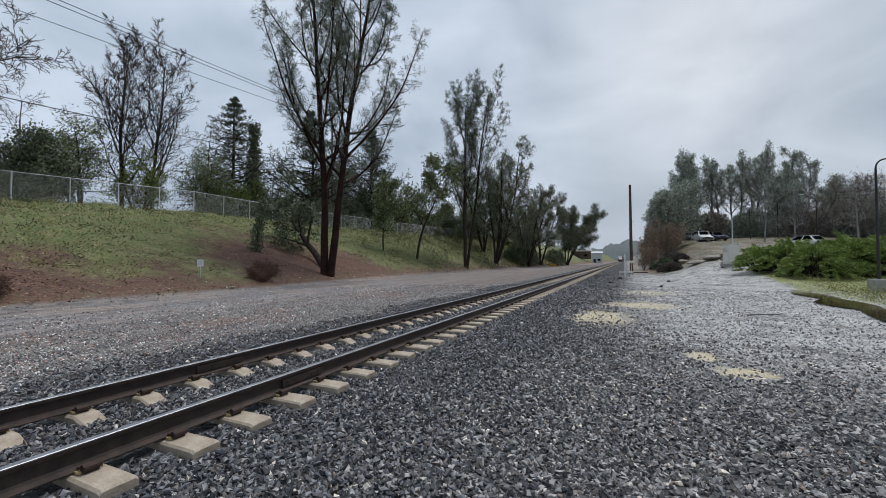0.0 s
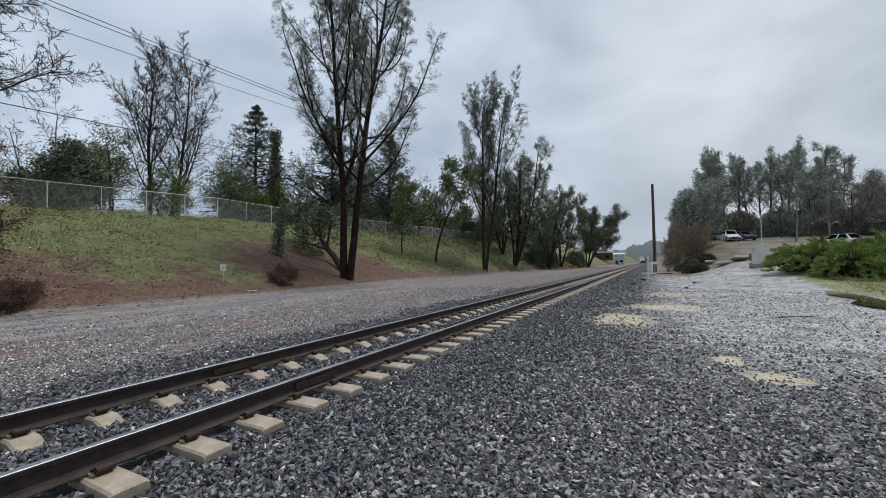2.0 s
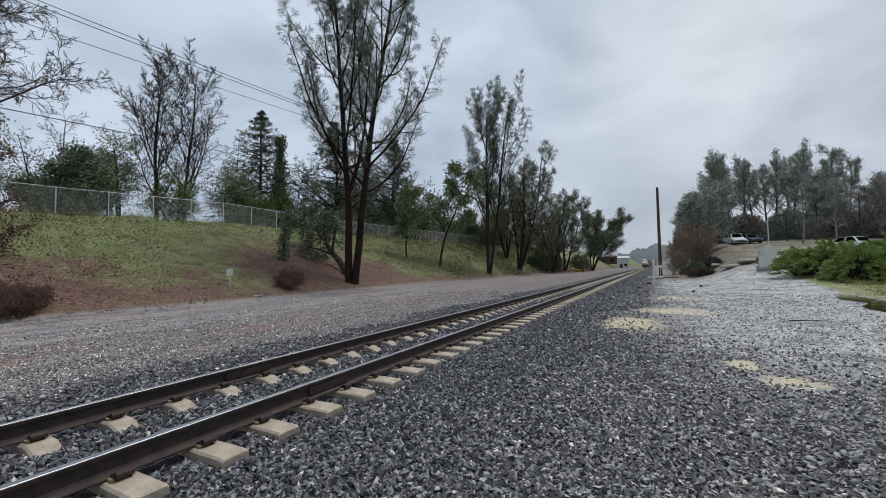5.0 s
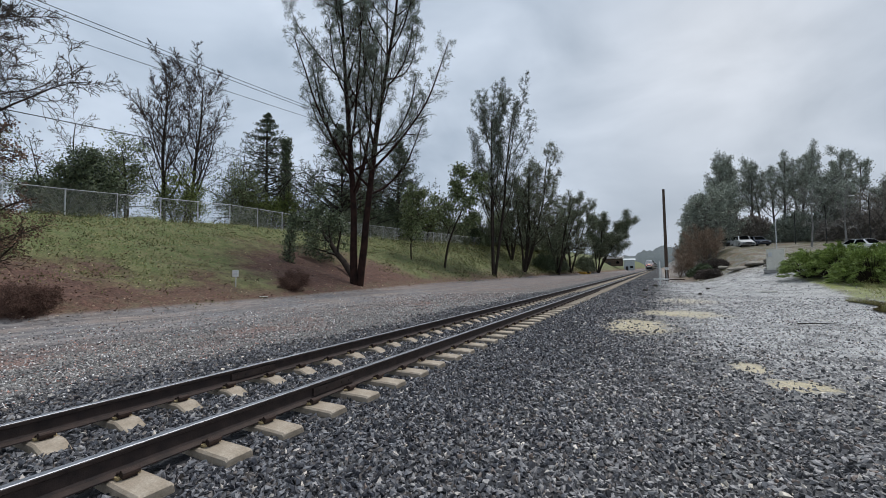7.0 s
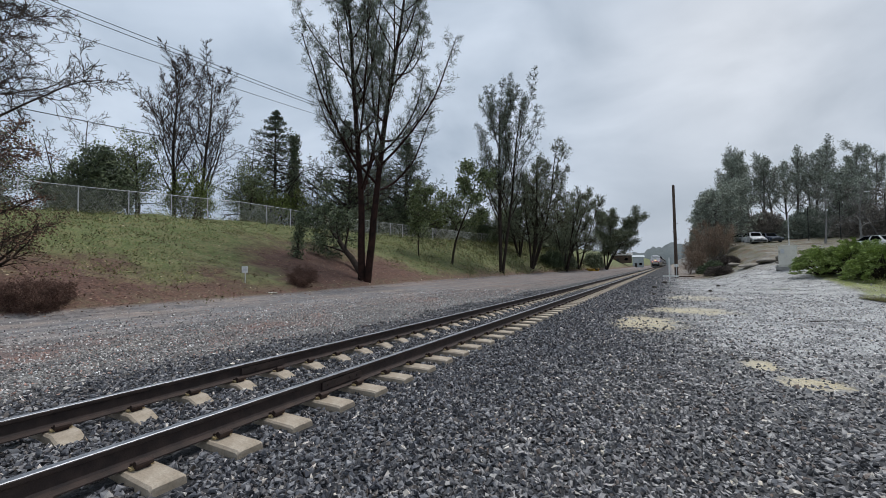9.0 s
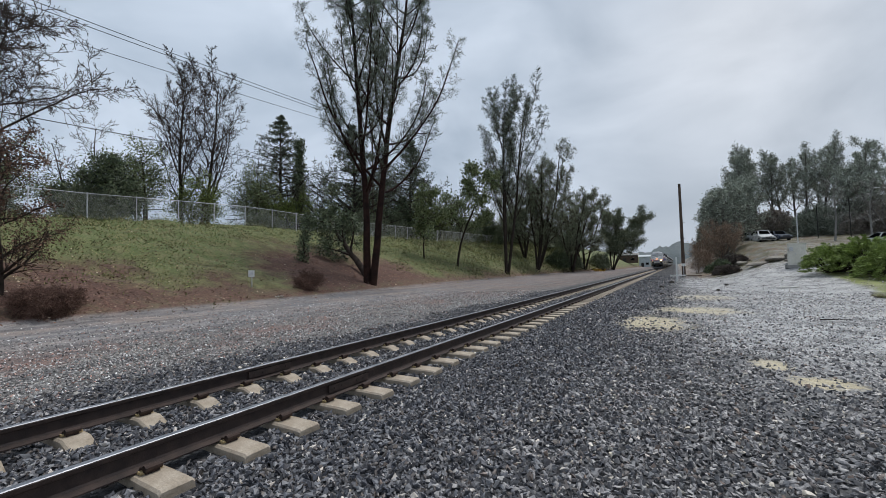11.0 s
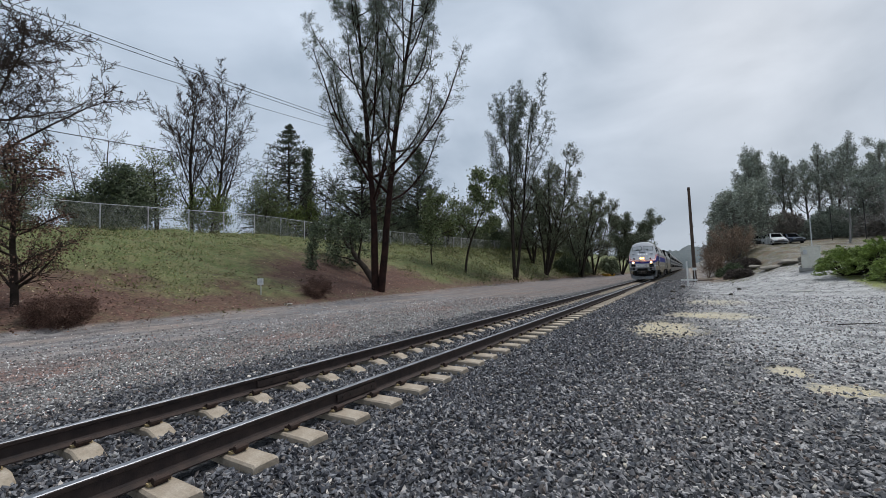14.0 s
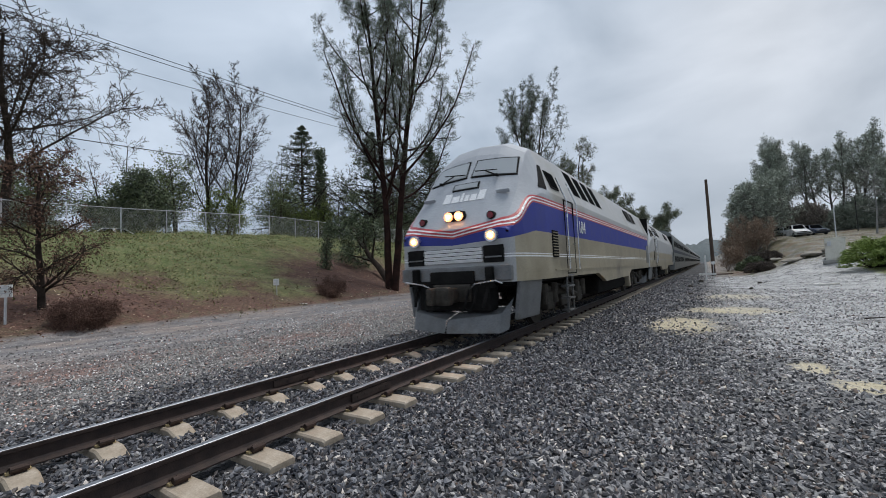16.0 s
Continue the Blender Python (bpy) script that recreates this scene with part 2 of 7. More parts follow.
def make_ground():
    m, nt, b = nodes_of("ground_earth")
    tc = nt.nodes.new("ShaderNodeTexCoord").outputs["Object"]
    sep = nt.nodes.new("ShaderNodeSeparateXYZ")
    nt.links.new(tc, sep.inputs[0])
    X, Y, Z = sep.outputs
    n1 = noise_node(nt, tc, 0.35, 6.0, 0.6)
    n2 = noise_node(nt, tc, 1.6, 5.0, 0.6)
    n3 = noise_node(nt, tc, 9.0, 4.0, 0.6)
    n4 = noise_node(nt, tc, 38.0, 3.0, 0.6)
    vor = nt.nodes.new("ShaderNodeTexVoronoi")
    vor.inputs["Scale"].default_value = 17.0
    nt.links.new(tc, vor.inputs["Vector"])
    vor2 = nt.nodes.new("ShaderNodeTexVoronoi")
    vor2.inputs["Scale"].default_value = 34.0
    nt.links.new(tc, vor2.inputs["Vector"])
    wob = calc(nt, "MULTIPLY", calc(nt, "SUBTRACT", n2, 0.5), 3.0)
    xw = calc(nt, "ADD", X, wob)
    xw2 = calc(nt, "ADD", X, calc(nt, "MULTIPLY", calc(nt, "SUBTRACT", n1, 0.5), 9.0))
    # ballast: dark blue-grey broken stone, darkened for the shade in gaps between laid stones
    ballast = ramp(nt, vor.outputs["Color"], [(0.1, (0.010, 0.010, 0.012)), (0.55, (0.032, 0.033, 0.038)), (0.9, (0.10, 0.10, 0.105))])
    # fine gravel beside the line
    gravel = ramp(nt, vor2.outputs["Color"], [(0.1, (0.026, 0.025, 0.026)), (0.5, (0.115, 0.111, 0.108)), (0.95, (0.37, 0.352, 0.335))])
    rust = ramp(nt, n3, [(0.3, (0.11, 0.058, 0.047)), (0.7, (0.27, 0.145, 0.115))])
    lane = mix(nt, step_up(nt, n1, 0.35, 0.65), ramp(nt, n4, [(0.25, (0.10, 0.098, 0.103)), (0.75, (0.29, 0.282, 0.288))]), ramp(nt, n4, [(0.25, (0.14, 0.115, 0.104)), (0.75, (0.33, 0.285, 0.262))]))
    yard = mix(nt, 0.5, ramp(nt, n4, [(0.3, (0.26, 0.262, 0.266)), (0.7, (0.72, 0.72, 0.71))]), ramp(nt, vor2.outputs["Color"], [(0.1, (0.12, 0.12, 0.124)), (0.95, (0.48, 0.48, 0.48))]))
    vor3 = nt.nodes.new("ShaderNodeTexVoronoi")
    vor3.inputs["Scale"].default_value = 8.0
    nt.links.new(tc, vor3.inputs["Vector"])
    coarse = ramp(nt, vor3.outputs["Color"], [(0.05, (0.42, 0.43, 0.45)), (0.35, (0.92, 0.92, 0.92)), (0.8, (1.05, 1.05, 1.04)), (0.97, (1.4, 1.38, 1.35))])
    yard = mix(nt, 1.0, yard, coarse, "MULTIPLY")
    gravel = mix(nt, 0.7, gravel, mix(nt, 1.0, gravel, coarse, "MULTIPLY"))
    lane = mix(nt, 0.8, lane, mix(nt, 1.0, lane, coarse, "MULTIPLY"))
    sand = ramp(nt, n4, [(0.25, (0.30, 0.255, 0.165)), (0.75, (0.61, 0.54, 0.39))])
    litter = ramp(nt, n3, [(0.25, (0.050, 0.027, 0.020)), (0.55, (0.128, 0.066, 0.048)), (0.8, (0.23, 0.138, 0.098))])
    grass = ramp(nt, n3, [(0.25, (0.055, 0.072, 0.024)), (0.6, (0.14, 0.18, 0.055)), (0.85, (0.24, 0.255, 0.10))])
    straw = ramp(nt, n3, [(0.25, (0.10, 0.075, 0.04)), (0.75, (0.24, 0.19, 0.11))])
    # left of the line: gravel, reddish patches, then the lane
    col = mix(nt, step_up(nt, xw, -3.3, -2.0), gravel, ballast)
    red_mask = calc(nt, "MULTIPLY", step_up(nt, n1, 0.48, 0.60), calc(nt, "MULTIPLY", step_up(nt, xw, -9.0, -6.5), calc(nt, "SUBTRACT", 1.0, step_up(nt, xw, -5.5, -3.5))))
    col = mix(nt, red_mask, col, mix(nt, 0.62, gravel, rust))
    col = mix(nt, step_up(nt, calc(nt, "MULTIPLY", xw, -1.0), 6.0, 8.5), col, lane)
    # wheel tracks along the lane
    tracks = nt.nodes.new("ShaderNodeMapping")
    tracks.inputs["Scale"].default_value = (1.5, 0.10, 1.0)
    nt.links.new(tc, tracks.inputs["Vector"])
    worn_in = ramp(nt, noise_node(nt, tracks.outputs["Vector"], 1.0, 5.0, 0.6), [(0.36, (0.66, 0.66, 0.68)), (0.5, (1.0, 1.0, 1.0)), (0.64, (1.28, 1.25, 1.2))])
    col = mix(nt, step_up(nt, calc(nt, "MULTIPLY", X, -1.0), 3.0, 5.0), col, mix(nt, 1.0, col, worn_in, "MULTIPLY"))
    # right of the line: ballast runs out into a grey yard with sandy patches
    col = mix(nt, calc(nt, "MULTIPLY", step_up(nt, xw, 3.6, 7.5), step_up(nt, Y, 4.0, 12.0)), col, gravel)
    col = mix(nt, calc(nt, "MULTIPLY", step_up(nt, xw2, 6.0, 10.0), calc(nt, "MULTIPLY", step_up(nt, n2, 0.2, 0.7), 0.8)), col, yard)
    far = calc(nt, "MULTIPLY", step_up(nt, xw, 4.0, 6.0), step_up(nt, Y, 6.5, 13.0))
    col = mix(nt, calc(nt, "MULTIPLY", far, step_up(nt, n2, 0.32, 0.55)), col, yard)
    worn = calc(nt, "MULTIPLY", step_up(nt, Y, 18.0, 40.0), step_up(nt, n2, 0.38, 0.62))
    col = mix(nt, calc(nt, "MULTIPLY", worn, calc(nt, "LESS_THAN", X, -3.0)), col, mix(nt, 0.55, litter, lane))
    for cx, cy, rx, ry in ((3.8, 14.6, 0.9, 1.7), (5.0, 18.3, 1.3, 1.2), (6.0, 9.2, 0.42, 0.40), (5.65, 10.1, 0.25, 0.42), (5.4, 24.5, 1.3, 1.6)):
        dx = calc(nt, "DIVIDE", calc(nt, "SUBTRACT", X, cx), rx)
        dy = calc(nt, "DIVIDE", calc(nt, "SUBTRACT", Y, cy), ry)
        rr = calc(nt, "ADD", calc(nt, "ADD", calc(nt, "MULTIPLY", dx, dx), calc(nt, "MULTIPLY", dy, dy)), calc(nt, "MULTIPLY", calc(nt, "SUBTRACT", n2, 0.5), 3.0))
        rr = calc(nt, "ADD", rr, calc(nt, "MULTIPLY", calc(nt, "SUBTRACT", n3, 0.5), 2.6))
        col = mix(nt, calc(nt, "SUBTRACT", 1.0, step_up(nt, rr, 0.25, 1.35)), col, sand)
    # verge by the shrubs and the climb behind
    vergemask = calc(nt, "MULTIPLY", step_up(nt, calc(nt, "ADD", X, calc(nt, "MULTIPLY", wob, 0.2)), 12.5, 12.9), calc(nt, "MULTIPLY", step_up(nt, Y, 14.0, 17.0), calc(nt, "SUBTRACT", 1.0, step_up(nt, Y, 38.0, 42.0))))
    verge = mix(nt, step_up(nt, n2, 0.25, 0.5), straw, ramp(nt, n3, [(0.25, (0.13, 0.155, 0.045)), (0.75, (0.26, 0.275, 0.095))]))
    col = mix(nt, vergemask, col, verge)
    col = mix(nt, calc(nt, "MULTIPLY", step_up(nt, xw, 7.0, 9.0), step_up(nt, Y, 44.0, 54.0)), col, mix(nt, step_up(nt, n2, 0.46, 0.60), mix(nt, step_up(nt, n1, 0.36, 0.52), mix(nt, 0.5, straw, litter), mix(nt, 0.55, grass, litter)), gravel))
    col = mix(nt, calc(nt, "MULTIPLY", calc(nt, "MULTIPLY", step_up(nt, X, 4.6, 5.6), calc(nt, "SUBTRACT", 1.0, step_up(nt, X, 8.0, 10.5))), step_up(nt, Y, 46.0, 56.0)), col, mix(nt, step_up(nt, n2, 0.4, 0.6), litter, straw))
    # bank: leaf litter at its foot and under the trees, grass higher up
    up = step_up(nt, Z, -0.16, -0.02)
    left = calc(nt, "LESS_THAN", X, -9.0)
    lush = calc(nt, "ADD", calc(nt, "MULTIPLY", step_up(nt, Y, 6.0, 20.0), 1.8), calc(nt, "MULTIPLY", calc(nt, "SUBTRACT", n1, 0.5), 6.0))
    lush = calc(nt, "ADD", lush, calc(nt, "MULTIPLY", calc(nt, "SUBTRACT", n2, 0.5), 4.5))
    under = calc(nt, "MULTIPLY", step_up(nt, Y, 17.0, 22.5), calc(nt, "SUBTRACT", 1.0, step_up(nt, Y, 33.0, 42.0)))
    lush = calc(nt, "SUBTRACT", lush, calc(nt, "MULTIPLY", under, 2.9))
    grassy = calc(nt, "ADD", lush, calc(nt, "SUBTRACT", Z, 0.3))
    slope = mix(nt, step_up(nt, grassy, 0.4, 3.2), litter, mix(nt, step_up(nt, n2, 0.35, 0.65), grass, mix(nt, 0.5, grass, straw)))
    tan_edge = mix(nt, step_up(nt, n2, 0.3, 0.6), straw, litter)
    slope = mix(nt, step_up(nt, Z, 0.0, 0.5), tan_edge, slope)
    col = mix(nt, calc(nt, "MULTIPLY", up, left), col, slope)
    # road on the plateau
    plate = calc(nt, "LESS_THAN", X, -33.4)
    col = mix(nt, plate, col, mix(nt, step_up(nt, X, -42.0, -41.5), mix(nt, 0.4, grass, straw), lane))
    nt.links.new(col, b.inputs["Base Color"])
    # damp yard
    blot = ramp(nt, n2, [(0.3, (0.72, 0.73, 0.75)), (0.55, (1.0, 1.0, 1.0)), (0.75, (1.12, 1.11, 1.09))])
    nt.links.new(mix(nt, 1.0, col, blot, "MULTIPLY"), b.inputs["Base Color"])
    wet = calc(nt, "MULTIPLY", step_up(nt, X, 3.5, 6.0), step_up(nt, n1, 0.38, 0.55))
    rgh = nt.nodes.new("ShaderNodeMapRange")
    rgh.inputs["To Min"].default_value, rgh.inputs["To Max"].default_value = 0.92, 0.36
    nt.links.new(wet, rgh.inputs["Value"])
    nt.links.new(rgh.outputs["Result"], b.inputs["Roughness"])
    hgt = calc(nt, "ADD", calc(nt, "MULTIPLY", vor.outputs["Distance"], 0.9), calc(nt, "MULTIPLY", n4, 0.8))
    bumped(nt, b, hgt, 0.55, 0.04)
    xs = spaced([(-420, -120, 30), (-120, -45, 5), (-45, -34, 1.0), (-34, -12, 0.4), (-12, 16, 0.35), (16, 60, 1.5), (60, 150, 8), (150, 450, 30)])
    ys = spaced([(-160, -20, 14), (-20, -2, 1.5), (-2, 30, 0.4), (30, 70, 1.0), (70, 160, 3.0), (160, 420, 10), (420, 1500, 45)])
    gx, gy = np.meshgrid(xs, ys)
    gz = height(gx, gy) + ruffle(gx, gy)
    verts = np.stack([gx, gy, gz], -1).reshape(-1, 3)
    nx = len(xs)
    i, j = np.meshgrid(np.arange(nx - 1), np.arange(len(ys) - 1))
    a = (j * nx + i).ravel()
    faces = np.stack([a, a + 1, a + nx + 1, a + nx], -1)
    ob = new("ground", mesh_np("ground", verts, faces, [m], smooth=True))
    tagged(ob, "damp grey gravel yard, dark ballast and a grassy leaf-strewn bank", "ground", kind="structure")


make_ground()

# ---------------------------------------------------------------- railway track
RAIL_X = 0.7525
M_RAIL = surf("rail_steel_rusty", (0.020, 0.013, 0.012), (0.058, 0.038, 0.032), 9.0, 0.66, 0.2, 0.3, 90.0)
M_RAILTOP = surf("rail_head_polished", (0.20, 0.21, 0.23), (0.36, 0.37, 0.40), 5.0, 0.48, 0.85, 0.05, 70.0)
M_CONC = surf("tie_concrete", (0.25, 0.20, 0.145), (0.42, 0.36, 0.29), 5.0, 0.85, 0.0, 0.35, 55.0, dirt=(0.20, 0.155, 0.10))
M_CLIP = surf("clip_rust", (0.030, 0.019, 0.016), (0.070, 0.043, 0.034), 20.0, 0.7, 0.4, 0.3, 120.0)


def make_track():
    track = thing("railway_track", pose(0, 0, 0), "single railway track of rusty steel rails on concrete ties", "railway track", kind="structure")
    prof = [(-0.076, -0.186), (0.076, -0.186), (0.076, -0.175), (0.02, -0.158), (0.0095, -0.14), (0.0095, -0.052), (0.034, -0.040), (0.037, -0.012), (0.033, -0.004),
            (-0.033, -0.004), (-0.037, -0.012), (-0.034, -0.040), (-0.0095, -0.052), (-0.0095, -0.14), (-0.02, -0.158), (-0.076, -0.175)]
    for s in (-1, 1):
        rail = part("rail", extrude_y([(x + s * RAIL_X, z) for x, z in prof], -60, 430), M_RAIL, track, "rust-brown steel rail with polished head")
        top = [(-0.034, -0.0045), (0.034, -0.0045), (0.028, 0.0), (-0.028, 0.0)]
        part("rail_head", extrude_y([(x + s * RAIL_X, z) for x, z in top], -60, 430), M_RAILTOP, rail, "shiny worn rail head")
        bolts = bmesh.new()
        for y0 in (6.05,):
            for k in range(-2, 3):
                if k:
                    add_disc(bolts, (s * RAIL_X + 0.03, y0 + 0.13 * k, -0.095), 0.016, 0.03, "x", 8)
            add_box(bolts, (0.03, 0.70, 0.085), (s * RAIL_X + 0.021, y0, -0.098))
        part("joint_bar", bolts, M_RAIL, rail, "bolted rust-brown joint bar")
    # one tie: two rail seats, sunken middle, chamfered ends
    xs = (-1.245, -1.225, -0.98, -0.55, -0.30, 0.30, 0.55, 0.98, 1.225, 1.245)
    tops = (-0.214, -0.199, -0.197, -0.197, -0.285, -0.285, -0.197, -0.197, -0.199, -0.214)
    halves = (0.122, 0.125, 0.125, 0.115, 0.105, 0.105, 0.115, 0.125, 0.125, 0.122)
    bm = bmesh.new()
    rings = []
    for x, t, h in zip(xs, tops, halves):
        rings.append([bm.verts.new((x, yy, zz)) for yy, zz in ((-h - 0.02, -0.42), (-h, t - 0.018), (-h + 0.018, t), (h - 0.018, t), (h, t - 0.018), (h + 0.02, -0.42))])
    for r0, r1 in zip(rings, rings[1:]):
        for k in range(6):
            bm.faces.new((r0[k], r0[(k + 1) % 6], r1[(k + 1) % 6], r1[k]))
    bm.faces.new(rings[0])
    bm.faces.new(rings[-1])
    first = part("tie", bm, M_CONC, track)
    tie_me = first.data
    scene.collection.objects.unlink(first)
    bpy.data.objects.remove(first)
    # spring clip: shoulder block and a bent bar
    bm = bmesh.new()
    add_box(bm, (0.05, 0.10, 0.04), (0.115, 0, -0.178), bevel=0.008)
    pts = [(0.06, -0.05, -0.165), (0.115, -0.055, -0.150), (0.15, -0.02, -0.155), (0.15, 0.02, -0.155), (0.115, 0.055, -0.150), (0.06, 0.05, -0.165), (0.055, 0.0, -0.160)]
    for a, b in zip(pts, pts[1:]):
        add_rod(bm, a, b, 0.0105, sides=6)
    add_disc(bm, (0.135, 0, -0.152), 0.028, 0.12, "y", 10)
    clip = part("rail_clip", bm, M_CLIP, None)
    clip_me = clip.data
    bpy.data.objects.remove(clip)
    m_pad = surf("tan_insulator", (0.34, 0.25, 0.12), (0.48, 0.38, 0.20), 20.0, 0.7, 0.0, 0.1, 120.0)
    pad = part("rail_pad", box((0.05, 0.16, 0.022), (0.098, 0, -0.183), bevel=0.005), m_pad, None)
    pad_me = pad.data
    bpy.data.objects.remove(pad)
    rng = random.Random(5)
    y0 = 3.785
    for k in range(-14, 286):
        tie = new("tie", tie_me)
        tie.parent = track
        tie.matrix_basis = pose(rng.uniform(-0.012, 0.012), y0 + 0.61 * k + rng.uniform(-0.012, 0.012), rng.uniform(-0.004, 0.003), 0, 0, rng.uniform(-0.7, 0.7))
        if -6 <= k <= 44:
            for s in (-1, 1):
                for side in (-1, 1):
                    c = new("rail_clip", clip_me)
                    c.parent = tie
                    c.matrix_basis = pose(s * RAIL_X, 0, 0, 0, 0, 0 if side > 0 else 180)
                    if k <= 18:
                        q = new("rail_pad", pad_me)
                        q.parent = tie
                        q.matrix_basis = c.matrix_basis.copy()
    v = np.array([q.co for q in tie_me.vertices])
    polys = [list(p.vertices) for p in tie_me.polygons if len(p.vertices) == 4]
    vs, fs = [], []
    for n, k in enumerate(list(range(-70, -14)) + list(range(286, 690))):
        vs.append(v + np.array((0, y0 + 0.61 * k, 0)))
        fs.append(np.array(polys) + n * len(v))
    far = new("far_ties", mesh_np("far_ties", np.concatenate(vs), np.concatenate(fs), [M_CONC]))
    far.parent = track
    tagged(far, kind="stuff")


make_track()

# ---------------------------------------------------------------- plants
M_BARK = surf("bark_dark", (0.022, 0.017, 0.014), (0.060, 0.046, 0.038), 3.0, 0.9, 0.0, 0.6, 18.0)
M_BARKRED = surf("bark_red_brown", (0.013, 0.008, 0.007), (0.042, 0.021, 0.016), 2.0, 0.9, 0.0, 0.6, 14.0)
M_BARKPALE = surf("bark_pale", (0.17, 0.165, 0.155), (0.29, 0.28, 0.265), 2.0, 0.85, 0.0, 0.4, 14.0)
# hill bark: distance haze is mixed into this paler grey
M_BARKHILL = surf("bark_haze_pale", (0.075, 0.066, 0.060), (0.16, 0.145, 0.13), 2.0, 0.9, 0.0, 0.4, 14.0)
M_NEEDLE = pieces("pine_needles", [(0.0, (0.06, 0.078, 0.058)), (0.5, (0.115, 0.142, 0.104)), (1.0, (0.19, 0.215, 0.155))], 0.75, 0.3, 3.0)
M_LEAFDARK = pieces("leaf_dark_green", [(0.0, (0.042, 0.058, 0.036)), (0.5, (0.090, 0.120, 0.064)), (1.0, (0.165, 0.20, 0.10))], 0.6, 0.4, 2.0)
M_LEAFOLIVE = pieces("leaf_olive", [(0.0, (0.060, 0.082, 0.034)), (0.5, (0.14, 0.175, 0.072)), (1.0, (0.235, 0.27, 0.13))], 0.65, 0.3, 2.0)
M_LEAFYELLOW = pieces("leaf_yellow_green", [(0.0, (0.060, 0.083, 0.018)), (0.5, (0.135, 0.173, 0.038)), (1.0, (0.225, 0.270, 0.075))], 0.65, 0.3, 2.0)
M_LEAFBROWN = pieces("leaf_withered", [(0.0, (0.060, 0.036, 0.027)), (0.5, (0.128, 0.075, 0.053)), (1.0, (0.210, 0.128, 0.090))], 0.85, 0.2, 2.0)
M_LEAFLINE = pieces("leaf_grey_olive", [(0.0, (0.075, 0.09, 0.056)), (0.5, (0.16, 0.182, 0.112)), (1.0, (0.25, 0.27, 0.18))], 0.7, 0.3, 1.0)
# hill leaves and twigs: pale, greyed colours stand in for distance haze
M_LEAFHILL = pieces("leaf_hill_haze_pale", [(0.0, (0.16, 0.185, 0.15)), (0.5, (0.27, 0.30, 0.245)), (1.0, (0.37, 0.40, 0.33))], 0.7, 0.3, 1.0)
M_LEAFGREY = pieces("twig_haze_pale", [(0.0, (0.16, 0.14, 0.12)), (0.5, (0.27, 0.24, 0.21)), (1.0, (0.38, 0.345, 0.30))], 0.9, 0.2, 1.0)
M_CEDAR = pieces("cedar_foliage", [(0.0, (0.034, 0.048, 0.034)), (0.5, (0.070, 0.096, 0.058)), (0.85, (0.115, 0.148, 0.085)), (1.0, (0.128, 0.083, 0.053))], 0.7, 0.3, 2.0)
M_SHRUB = pieces("shrub_green", [(0.0, (0.10, 0.145, 0.035)), (0.5, (0.22, 0.30, 0.075)), (1.0, (0.36, 0.44, 0.14))], 0.6, 0.35, 2.0)
M_HEATHER = pieces("heather_dark", [(0.0, (0.050, 0.042, 0.038)), (0.5, (0.100, 0.082, 0.072)), (1.0, (0.16, 0.13, 0.11))], 0.85, 0.2, 2.0)
M_TWIG = pieces("twigs_red_brown", [(0.0, (0.053, 0.030, 0.024)), (0.5, (0.120, 0.069, 0.054)), (1.0, (0.225, 0.143, 0.108))], 0.9, 0.2, 2.0)


for m in (M_BARK, M_BARKRED):
    m.node_tree.nodes["Principled BSDF"].inputs["Specular IOR Level"].default_value = 0.12


def unit(rng):
    while True:
        v = Vector((rng.uniform(-1, 1), rng.uniform(-1, 1), rng.uniform(-1, 1)))
        if 0.05 < v.length < 1:
            return v.normalized()


def grow(rng, p, d, length, r, level, spec, segs, tips):
    """One branch and all that springs from it. spec holds, level by level: joints, wobble, upward pull, boughs, their angle, length and where they start."""
    joints, wobble, pull, kids, angle, ratio, start = spec[level]
    step = length / joints
    last = level == len(spec) - 1
    turn = rng.uniform(0, 6.28)
    for i in range(joints):
        d = (d + unit(rng) * wobble + Vector((0, 0, pull))).normalized()
        q = p + d * step
        f0, f1 = i / joints, (i + 1) / joints
        r0, r1 = r * (1 - 0.75 * f0), r * (1 - 0.75 * f1)
        segs.append((p, q, r0, r1, level))
        p = q
        if last:
            if f1 > start:
                tips.append((p, d))
            continue
        if f1 < start:
            continue
        n = kids / joints / max(0.2, 1 - start)
        n = int(n) + (rng.random() < n - int(n))
        for _ in range(n):
            turn += 2.4 + rng.uniform(-0.5, 0.5)
            side = d.orthogonal().normalized()
            side.rotate(Matrix.Rotation(turn, 3, d))
            a = radians(angle * rng.uniform(0.7, 1.3))
            cd = (d * math.cos(a) + side * math.sin(a)).normalized()
            taper = 1.04 - f1 if angle > 70 and level == 0 else 1.0 - 0.55 * f1
            grow(rng, p - d * step * rng.random() * 0.6, cd, length * ratio * taper * rng.uniform(0.7, 1.25), max(0.006, r1 * 0.52), level + 1, spec, segs, tips)


